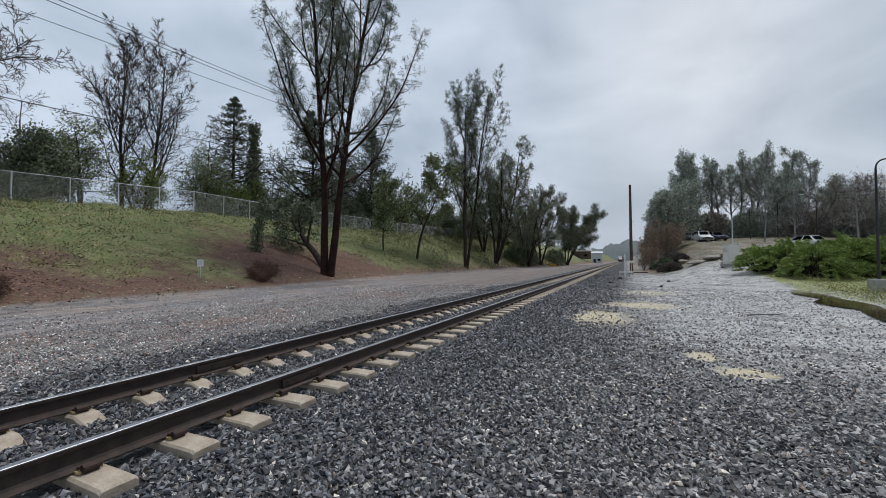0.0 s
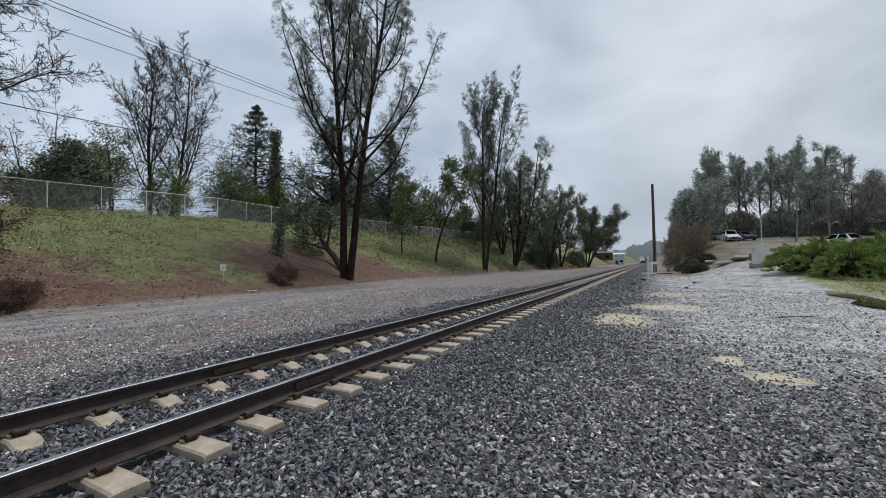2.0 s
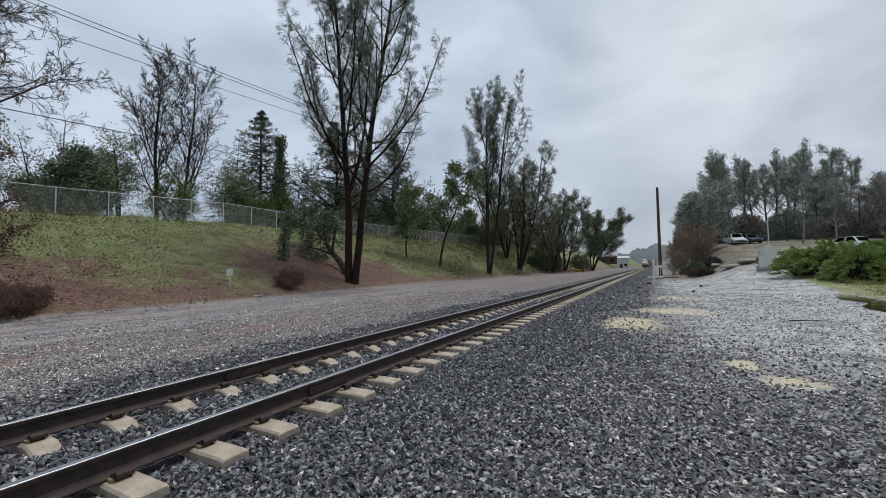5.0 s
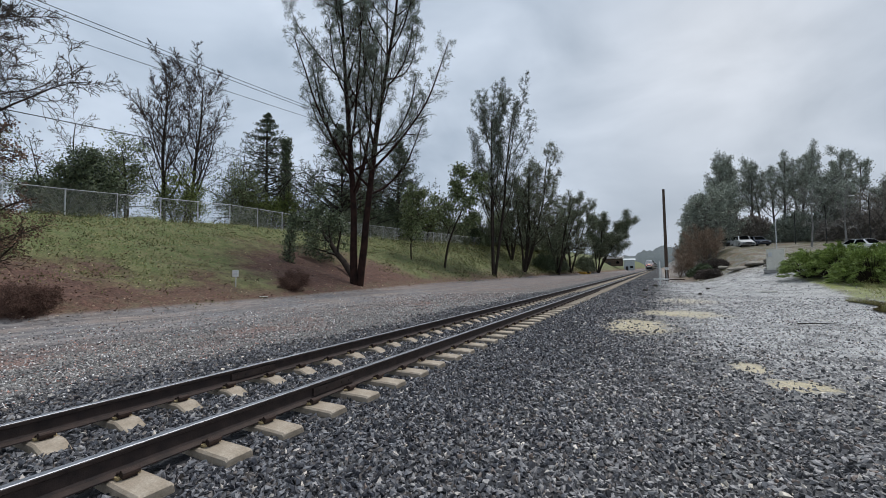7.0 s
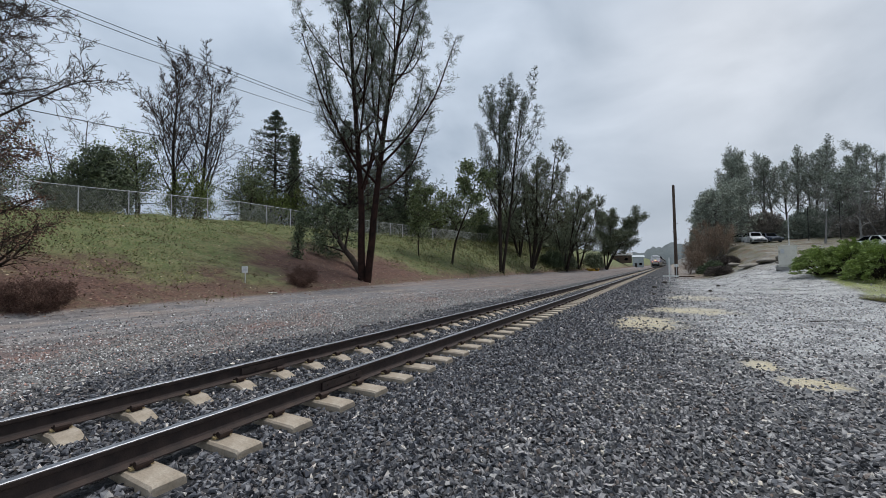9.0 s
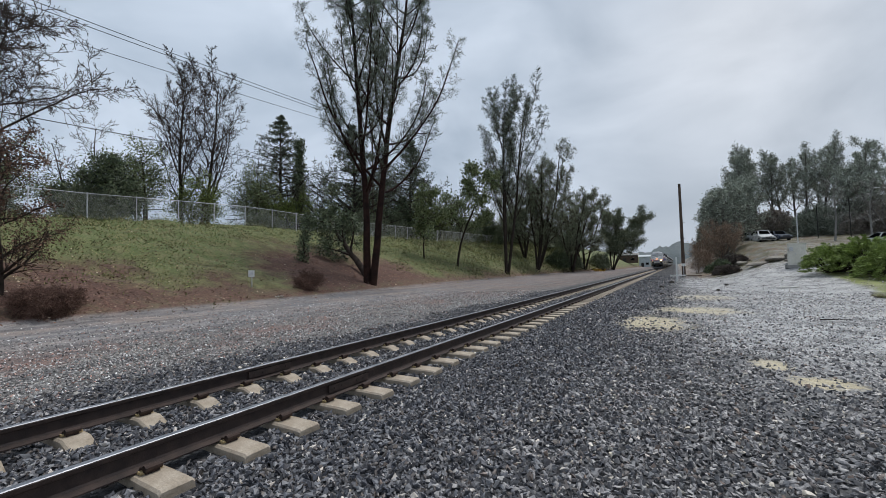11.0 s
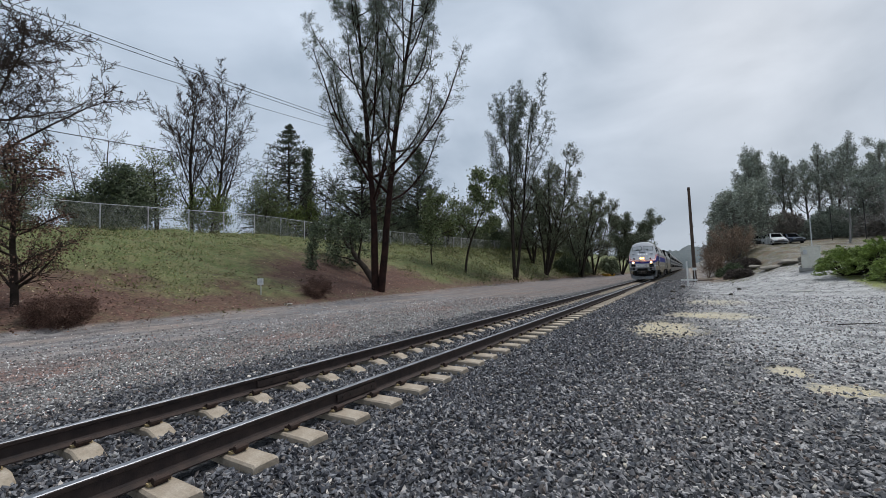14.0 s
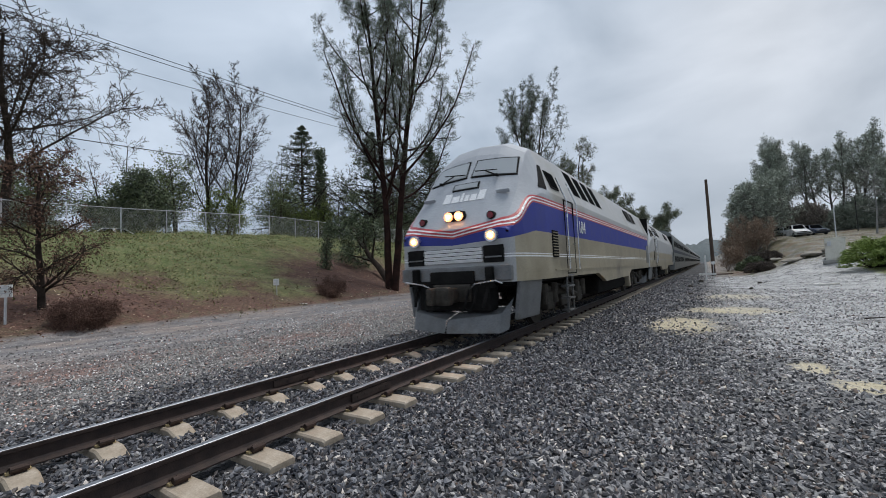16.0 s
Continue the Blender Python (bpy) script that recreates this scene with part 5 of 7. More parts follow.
def make_locomotive(name, number, label):
    eng = thing(name, pose(0, 0, 0), label, "locomotive", "train")
    wheels = []
    loco_shell(eng, not number)
    # windshields, centre post and wipers
    for s in (-1, 1):
        frame_bm = front_panel([(s * 0.05, 3.46), (s * 1.12, 3.40), (s * 1.06, 3.88), (s * 0.08, 3.93)], 0.016)
        w = part("windshield_frame", frame_bm, M_BLACK, eng, "black rubber windshield seal")
        part("windshield", front_panel([(s * 0.085, 3.495), (s * 1.085, 3.435), (s * 1.025, 3.85), (s * 0.11, 3.895)], 0.026), M_SHIELD, w, "windshield glass, pale reflection in its colour")
        bm = bmesh.new()
        a, b = on_front(s * 0.72, 3.38, 0.07), on_front(s * 0.40, 3.54, 0.07)
        add_rod(bm, a, b, 0.014, sides=6)
        add_rod(bm, b + Vector((-0.25, 0, 0.03)), b + Vector((0.30, 0, -0.02)), 0.012, sides=6)
        add_disc(bm, a, 0.035, 0.09, "y", 8)
        part("wiper", bm, M_BLACK, eng, "black wiper arm")
        # red marker, ditch light, grab iron, mu box, step well
        p = on_front(s * 0.84, 2.47, 0.0)
        bm = add_disc(bmesh.new(), p + Vector((0, -0.03, 0)), 0.085, 0.12, "y", 16)
        mk = part("marker_light", bm, M_BLACK, eng, "round marker light")
        part("lens", add_disc(bmesh.new(), p + Vector((0, -0.095, 0)), 0.065, 0.02, "y", 16), M_LAMPRED, mk, "dark red lens")
        bm = add_disc(bmesh.new(), (s * 0.93, -0.03, 2.04), 0.13, 0.14, "y", 18)
        dl = part("ditch_light", bm, M_CHROME, eng, "round ditch light in a steel housing")
        part("reflector", add_disc(bmesh.new(), (s * 0.93, -0.105, 2.04), 0.088, 0.02, "y", 20), M_REFLECT, dl, "amber lamp reflector with its own glow")
        part("lens", add_disc(bmesh.new(), (s * 0.93, -0.114, 2.04), 0.034, 0.02, "y", 18), M_LAMP, dl, "glowing amber lens")
        bx = part("step_box", box((0.44, 0.05, 0.34), (s * 0.94, -0.012, 1.68), bevel=0.02), M_BLACK, eng, "black recessed step box")
        part("grate", box((0.36, 0.02, 0.03), (s * 0.94, -0.04, 1.62)), M_PILOT, bx)
        bm = bmesh.new()
        pts = [(s * 0.48, -0.16, 1.02), (s * 0.62, -0.26, 1.10), (s * 1.06, -0.26, 1.16), (s * 1.16, -0.16, 1.10)]
        for a, b in zip(pts, pts[1:]):
            add_rod(bm, a, b, 0.018, sides=6)
        part("grab_iron", bm, M_CHROME, eng, "bright bent grab iron")
        part("mirror_bracket", box((0.30, 0.05, 0.10), (s * 0.93, float(shield_y(0.93, 3.0)) - 0.04, 3.02), (34, 0, 0), 0.02), M_NOSE, eng)
        bm = bmesh.new()
        add_box(bm, (0.16, 0.16, 0.42), (s * 0.88, -0.10, 1.22), bevel=0.03)
        add_rod(bm, (s * 0.88, -0.12, 1.15), (s * 0.80, -0.30, 0.65), 0.03, sides=8)
        part("air_hose", bm, M_BLACK, eng, "black air hose and bracket")
        # flank: cab window, door with rails, louvre, ladder, engine-room windows
        wx = s * 1.535
        win = part("cab_window", box((0.03, 0.62, 0.5), (s * 1.36, 2.55, 3.48), (0, -s * 22, 0), 0.02), M_BLACK, eng, "black framed cab side window")
        part("pane", box((0.03, 0.52, 0.40), (s * 1.372, 2.55, 3.485), (0, -s * 22, 0)), M_PANE, win)
        win = part("quarter_window", front_side_quad(s), M_BLACK, eng, "slanted black quarter window")
        for yy in (2.92, 3.84):
            bm = rod((s * 1.60, yy, 1.30), (s * 1.60, yy, 3.00), 0.016, sides=6)
            add_rod(bm, (s * 1.60, yy, 2.99), (s * 1.36, yy, 3.62), 0.02, sides=6)
            part("door_rail", bm, M_CHROME, eng, "tall bright door handrail")
        bm = bmesh.new()
        for yy in (2.99, 3.77):
            add_box(bm, (0.03, 0.035, 1.86), (s * 1.513, yy, 2.12))
        add_box(bm, (0.03, 0.80, 0.03), (s * 1.513, 3.38, 1.2))
        add_box(bm, (0.03, 0.80, 0.03), (s * 1.500, 3.38, 3.05))
        door = part("cab_door", bm, M_BLACK, eng, "flush cab door outlined by dark gaps")
        part("door_handle", box((0.05, 0.14, 0.03), (s * 1.54, 3.66, 1.95), bevel=0.008), M_CHROME, door)
        lv = part("louvre", box((0.03, 0.42, 0.62), (s * 1.524, 2.08, 1.90), bevel=0.01), M_BLACK, eng, "black louvred vent")
        sl = bmesh.new()
        for k in range(9):
            add_box(sl, (0.025, 0.38, 0.018), (s * 1.545, 2.08, 1.64 + 0.065 * k), (0, s * 25, 0))
        part("slat", sl, M_GRIMY, lv)
        lad = part("ladder", box((0.04, 0.05, 1.0), (s * 1.47, 3.02, 0.72)), M_PILOT, eng, "grey steel step ladder")
        part("stile", box((0.04, 0.05, 1.0), (s * 1.47, 3.50, 0.72)), M_PILOT, lad)
        for zz in (0.28, 0.58, 0.88, 1.15):
            part("rung", box((0.22, 0.5, 0.035), (s * 1.42, 3.26, zz)), M_PILOT, lad)
        for k in range(4):
            y0 = 4.55 + 0.98 * k
            bm = bmesh.new()
            q = [(y0, 3.40), (y0 + 0.74, 3.40), (y0 + 0.60, 4.13), (y0 - 0.14, 4.13)]
            top = [bm.verts.new((s * (np.interp(zz, [3.08, 4.18], [1.50, 1.05]) + 0.015), yy, zz)) for yy, zz in q]
            low = [bm.verts.new((s * (np.interp(zz, [3.08, 4.18], [1.50, 1.05]) - 0.03), yy, zz)) for yy, zz in q]
            bm.faces.new(top)
            for i in range(4):
                bm.faces.new((top[i], top[(i + 1) % 4], low[(i + 1) % 4], low[i]))
            part("side_window", bm, M_PANE, eng, "slanted black side window")
        vent = part("radiator_vent", box((0.03, 2.6, 0.55), (s * 1.27, 15.4, 3.75), (0, -s * 22, 0), 0.01), M_BLACK, eng, "dark radiator intake")
        part("vent_frame", box((0.04, 0.06, 0.6), (s * 1.275, 15.4, 3.75), (0, -s * 22, 0)), M_SILVER, vent)
        part("rear_door", box((0.03, 1.0, 1.0), (s * 1.525, 19.7, 1.9), bevel=0.01), M_PILOT, eng, "dark grey rear access panel")
        # skirt over the fuel tank
        bm = bmesh.new()
        q = [(6.4, 1.13), (7.6, 0.82), (12.5, 0.86), (13.3, 1.13)]
        a = [bm.verts.new((s * 1.525, yy, zz)) for yy, zz in q]
        b = [bm.verts.new((s * 1.40, yy, zz)) for yy, zz in q]
        bm.faces.new(a)
        bm.faces.new(b)
        for i in range(4):
            bm.faces.new((a[i], a[(i + 1) % 4], b[(i + 1) % 4], b[i]))
        part("skirt", bm, M_GRIMY, eng, "grimy silver side skirt")
        part("battery_box", box((0.3, 0.34, 0.5), (s * 1.3, 13.1, 0.62), bevel=0.03), M_GRIMY, eng)
        if number:
            cv = bpy.data.curves.new("number", "FONT")
            cv.body, cv.size, cv.extrude, cv.align_x = number, 0.50, 0.004, "CENTER"
            tmp = bpy.data.objects.new("number", cv)
            me = bpy.data.meshes.new_from_object(tmp)
            bpy.data.objects.remove(tmp)
            me.materials.append(M_WHITE)
            tx = new("road_number", me)
            tx.parent = eng
            tx.matrix_basis = pose(s * 1.53, 4.62, 2.28, 90, 0, 90 * s)
            tagged(tx, "white painted road number")
    # headlight pair, number board, lettering bars
    yh = shield_y(0, 2.50)
    hl = part("headlight", box((0.52, 0.16, 0.24), (0, yh - 0.02, 2.52), bevel=0.10), M_BLACK, eng, "black twin headlight housing")
    for s in (-1, 1):
        part("reflector", add_disc(bmesh.new(), (s * 0.125, yh - 0.102, 2.52), 0.100, 0.02, "y", 20), M_REFLECT, hl, "amber headlight reflector with its own glow")
        part("lens", add_disc(bmesh.new(), (s * 0.125, yh - 0.112, 2.52), 0.036, 0.02, "y", 18), M_LAMP, hl, "glowing headlight lens")
    nb = part("number_board", front_panel([(-0.34, 3.16), (0.34, 3.16), (0.33, 3.33), (-0.33, 3.33)], 0.02), M_BLACK, eng, "black-framed number board")
    part("board_face", front_panel([(-0.30, 3.185), (0.30, 3.185), (0.29, 3.305), (-0.29, 3.305)], 0.03), M_SHIELD, nb)
    for x0, w, h in ((-0.50, 0.19, 0.23), (-0.28, 0.20, 0.15), (-0.05, 0.07, 0.21), (0.05, 0.11, 0.15), (0.19, 0.15, 0.15), (0.37, 0.17, 0.23)):
        part("lettering_bar", front_panel([(x0, 2.88), (x0 + w, 2.88), (x0 + w, 2.88 + h), (x0 + 0.02, 2.88 + h)], 0.008), M_WHITE, eng, "white lettering block")
    lg = part("nose_louvre", box((1.40, 0.03, 0.30), (0.0, -0.005, 1.68), bevel=0.006), M_BLACK, eng, "slatted nose louvre")
    for k in range(4):
        part("slat", box((1.40, 0.05, 0.055), (0.0, -0.022, 1.565 + 0.075 * k), (20, 0, 0)), M_WHITE, lg)
    # buffer beam, pilot, coupler
    part("buffer_beam", box((2.62, 0.30, 0.30), (0, 0.08, 1.30), bevel=0.03), M_PILOT, eng, "grey buffer beam")
    # no hollow here: a black block paints the recess's shade
    part("beam_recess_dark", box((1.06, 0.12, 0.26), (0, -0.06, 1.23), bevel=0.02), M_BLACK, eng)
    bm = bmesh.new()
    for s in (-1, 1):
        a = [(0.02 * s, -0.34, 0.40), (1.02 * s, 0.02, 0.50), (1.16 * s, 0.20, 0.62), (1.16 * s, 0.36, 0.80), (1.02 * s, 0.36, 0.62), (0.02 * s, 0.10, 0.50)]
        b = [(0.02 * s, -0.42, 0.14), (1.02 * s, -0.08, 0.14), (1.14 * s, 0.10, 0.20)]
        va = [bm.verts.new(p) for p in a]
        vb = [bm.verts.new(p) for p in b]
        bm.faces.new((va[0], va[1], vb[1], vb[0]))
        bm.faces.new((va[1], va[2], vb[2], vb[1]))
        bm.faces.new((va[0], va[5], va[4], va[1]))
        bm.faces.new((va[1], va[4], va[3], va[2]))
        bk = [bm.verts.new((p[0], p[1] + 0.06, p[2])) for p in b]
        bm.faces.new((vb[0], vb[1], bk[1], bk[0]))
        bm.faces.new((vb[1], vb[2], bk[2], bk[1]))
    part("snow_plow", bm, M_PILOT, eng, "battered grey steel plow")
    for s in (-1, 1):
        part("pilot_side", box((0.08, 1.05, 0.78), (s * 1.32, 0.76, 0.75), (0, s * 8, -s * 4), 0.02), M_PILOT, eng, "grey pilot side plate")
    bm = bmesh.new()
    add_box(bm, (0.32, 0.6, 0.30), (0, -0.25, 0.88), bevel=0.06)
    add_box(bm, (0.42, 0.22, 0.36), (0.03, -0.52, 0.88), bevel=0.07)
    add_box(bm, (0.14, 0.20, 0.34), (-0.14, -0.66, 0.88), bevel=0.05)
    add_box(bm, (0.9, 0.3, 0.36), (0, 0.02, 0.92), bevel=0.04)
    part("coupler", bm, M_IRON, eng, "black cast knuckle coupler")
    for x in (-0.55, -0.38, 0.40, 0.58):
        bm = bmesh.new()
        pts = [(x, -0.10, 1.0), (x * 1.02, -0.28, 0.72), (x * 0.9, -0.32, 0.58), (x * 0.6, -0.26, 0.62)]
        for a, b in zip(pts, pts[1:]):
            add_rod(bm, a, b, 0.026, sides=7)
        part("brake_hose", bm, M_BLACK, eng, "black rubber hose")
    # added black block: the dark of the open space behind the coupler
    part("cavity_shade_block", box((1.7, 0.4, 0.62), (0, 0.12, 0.86), bevel=0.04), M_BLACK, eng, "black block standing in for the shaded cavity")
    # running gear and roof
    make_truck(eng, 3.9, wheels)
    make_truck(eng, 17.0, wheels)
    part("fuel_tank", box((2.5, 5.6, 0.62), (0, 10.3, 0.70), bevel=0.12), M_BLACK, eng, "black fuel tank")
    for y0, ln, h in ((6.5, 2.0, 0.10), (10.0, 3.0, 0.14), (15.0, 3.4, 0.12)):
        part("roof_hatch", box((1.5, ln, h), (0, y0, 4.40), bevel=0.03), M_SILVER, eng, "raised roof hatch")
    bm = bmesh.new()
    for k, s in enumerate((-0.22, 0, 0.22)):
        add_rod(bm, (s, 2.7, 4.5), (s, 2.35 - 0.05 * k, 4.5), 0.03, 0.075, 10)
        add_rod(bm, (s, 2.7, 4.36), (s, 2.7, 4.5), 0.02, sides=6)
    part("horn", bm, M_PILOT, eng, "three-chime air horn")
    part("side_line", box((0.02, 18.0, 0.03), (1.53, 11.0, 1.30)), M_GRIMY, eng)
    return eng, wheels


def front_side_quad(s):
    """Slanted quarter window on the chamfer beside the windshield."""
    bm = bmesh.new()
    q = [(1.36, 3.14), (1.80, 3.14), (2.12, 3.78), (1.92, 3.78)]
    out = []
    for lift in (0.02, -0.03):
        ring = []
        for yy, zz in q:
            w, z = loco_section(yy)
            ring.append(bm.verts.new((s * (float(np.interp(zz, z[:4], w[:4])) + lift), yy, zz)))
        out.append(ring)
    bm.faces.new(out[0])
    for i in range(4):
        bm.faces.new((out[0][i], out[0][(i + 1) % 4], out[1][(i + 1) % 4], out[1][i]))
    return bm


def make_coach():
    """A two-deck steel coach, its leading end at y = 0."""
    car = thing("passenger_coach", pose(0, 0, 0), "grimy two-deck stainless steel passenger coach", "railway coach", "train")
    prof = [(-1.50, 0.55), (1.50, 0.55), (1.54, 0.9), (1.54, 4.0), (1.42, 4.45), (1.0, 4.80), (0.4, 4.93), (-0.4, 4.93), (-1.0, 4.80), (-1.42, 4.45), (-1.54, 4.0), (-1.54, 0.9)]
    part("body", extrude_y(prof, 0.3, 25.6), M_CAR, car, "dull stainless steel coach body")
    roof = [(1.0, 4.81), (0.4, 4.945), (-0.4, 4.945), (-1.0, 4.81), (-1.0, 4.79), (1.0, 4.79)]
    part("roof", extrude_y(roof, 0.32, 25.58), M_CARROOF, car, "dark grey coach roof")
    pane = part("window", box((0.02, 1.15, 0.62), bevel=0.0), M_PANE, None)
    pme = pane.data
    bpy.data.objects.remove(pane)
    for s in (-1, 1):
        for zz in (1.75, 3.45):
            for k in range(12):
                w = new("window", pme)
                w.parent = car
                w.matrix_basis = pose(s * 1.545, 2.6 + 1.9 * k, zz)
        part("blue_band", box((0.012, 25.2, 0.34), (s * 1.548, 12.95, 2.62)), M_CARBAND, car, "faded grimy blue band")
        part("flute", box((0.03, 25.0, 0.05), (s * 1.55, 12.95, 1.15)), M_CAR, car)
    part("diaphragm", box((1.2, 0.5, 2.4), (0, 0.1, 3.0), bevel=0.06), M_BLACK, car, "black rubber gangway")
    for y in (2.8, 23.1):
        bm = bmesh.new()
        for s in (-1, 1):
            add_box(bm, (0.14, 3.0, 0.25), (s * 1.06, y, 0.62), bevel=0.03)
            for a in (-1.25, 1.25):
                add_disc(bm, (s * 0.745, y + a, 0.46), 0.46, 0.13, "x", 20)
                add_box(bm, (0.2, 0.36, 0.34), (s * 1.06, y + a, 0.48), bevel=0.04)
        part("truck", bm, M_IRON, car, "grimy four-wheel truck")
    return car


LOCO, LOCO_WHEELS = make_locomotive("locomotive", "184", "silver-grey diesel passenger locomotive with blue and red stripes")
LOCO_REAR, REAR_WHEELS = make_locomotive("locomotive", "", "second plain silver-grey diesel locomotive coupled behind")
COACH = make_coach()
COACHES = [COACH] + [copy_thing(COACH, pose(0, 0, 0)) for _ in range(8)]

# ---------------------------------------------------------------- stones
M_STONE = pieces("ballast_stone", [(0.0, (0.025, 0.025, 0.030)), (0.4, (0.071, 0.073, 0.086)), (0.6, (0.121, 0.100, 0.087)), (0.62, (0.118, 0.121, 0.138)), (0.9, (0.207, 0.208, 0.220)), (0.975, (0.360, 0.342, 0.332)), (1.0, (0.719, 0.646, 0.563))], 0.55, 0.5, 25.0)
M_GRAVEL = pieces("yard_gravel", [(0.0, (0.044, 0.044, 0.047)), (0.4, (0.105, 0.103, 0.108)), (0.5, (0.190, 0.139, 0.111)), (0.52, (0.166, 0.161, 0.165)), (0.85, (0.298, 0.287, 0.289)), (0.97, (0.430, 0.412, 0.394)), (1.0, (0.627, 0.556, 0.448))], 0.5, 0.5, 25.0)
M_GRAVELPALE = pieces("pale_gravel", [(0.0, (0.210, 0.203, 0.204)), (0.4, (0.378, 0.365, 0.359)), (0.5, (0.420, 0.360, 0.320)), (0.52, (0.483, 0.465, 0.456)), (0.85, (0.651, 0.620, 0.601)), (1.0, (0.777, 0.730, 0.689))], 0.55, 0.5, 25.0)
M_GRAVELRED = pieces("lane_gravel", [(0.0, (0.077, 0.072, 0.072)), (0.30, (0.206, 0.193, 0.190)), (0.68, (0.464, 0.445, 0.426)), (0.72, (0.464, 0.270, 0.220)), (0.82, (0.412, 0.283, 0.244)), (0.84, (0.605, 0.579, 0.553)), (1.0, (0.800, 0.800, 0.800))], 0.75, 0.35, 25.0)


def stone_shapes(seed, n=16):
    rng = random.Random(seed)
    out = []
    for _ in range(n):
        bm = bmesh.new()
        # broken faces: a skewed slab with corners knocked off
        for c in [(i, j, k) for i in (-1, 1) for j in (-1, 1) for k in (-1, 1)]:
            if rng.random() < 0.76:
                bm.verts.new((c[0] * rng.uniform(0.45, 1.2) + 0.25 * c[2], c[1] * rng.uniform(0.30, 0.85) - 0.15 * c[0], c[2] * rng.uniform(0.18, 0.55)))
        bm.verts.new((rng.uniform(-0.5, 0.5), rng.uniform(-0.4, 0.4), rng.uniform(0.4, 0.72)))
        bmesh.ops.convex_hull(bm, input=bm.verts)
        bmesh.ops.delete(bm, geom=[v for v in bm.verts if not v.link_faces], context="VERTS")
        bmesh.ops.triangulate(bm, faces=bm.faces)
        bm.verts.index_update()
        out.append((np.array([v.co for v in bm.verts]), np.array([[v.index for v in f.verts] for f in bm.faces])))
        bm.free()
    return out


def stones(name, label, pts, sizes, mat, seed):
    rs = np.random.RandomState(seed)
    shapes = stone_shapes(seed)
    pick = rs.randint(0, len(shapes), len(pts))
    vs, fs, base = [], [], 0
    for k, (v, f) in enumerate(shapes):
        sel = np.where(pick == k)[0]
        m = len(sel)
        if not m:
            continue
        q = rs.normal(size=(m, 4))
        q[:, 1:3] *= 0.62
        q /= np.linalg.norm(q, axis=1, keepdims=True)
        w, x, y, z = q.T
        r = np.stack([1 - 2 * (y * y + z * z), 2 * (x * y - w * z), 2 * (x * z + w * y), 2 * (x * y + w * z), 1 - 2 * (x * x + z * z), 2 * (y * z - w * x), 2 * (x * z - w * y), 2 * (y * z + w * x), 1 - 2 * (x * x + y * y)], -1).reshape(m, 3, 3)
        p = np.einsum("mij,vj->mvi", r, v) * sizes[sel][:, None, None] + pts[sel][:, None, :]
        vs.append(p.reshape(-1, 3))
        fs.append((f[None] + (base + np.arange(m) * len(v))[:, None, None]).reshape(-1, 3))
        base += m * len(v)
    tagged(new(name, mesh_np(name, np.concatenate(vs), np.concatenate(fs), [mat])), label, "stones", kind="stuff")


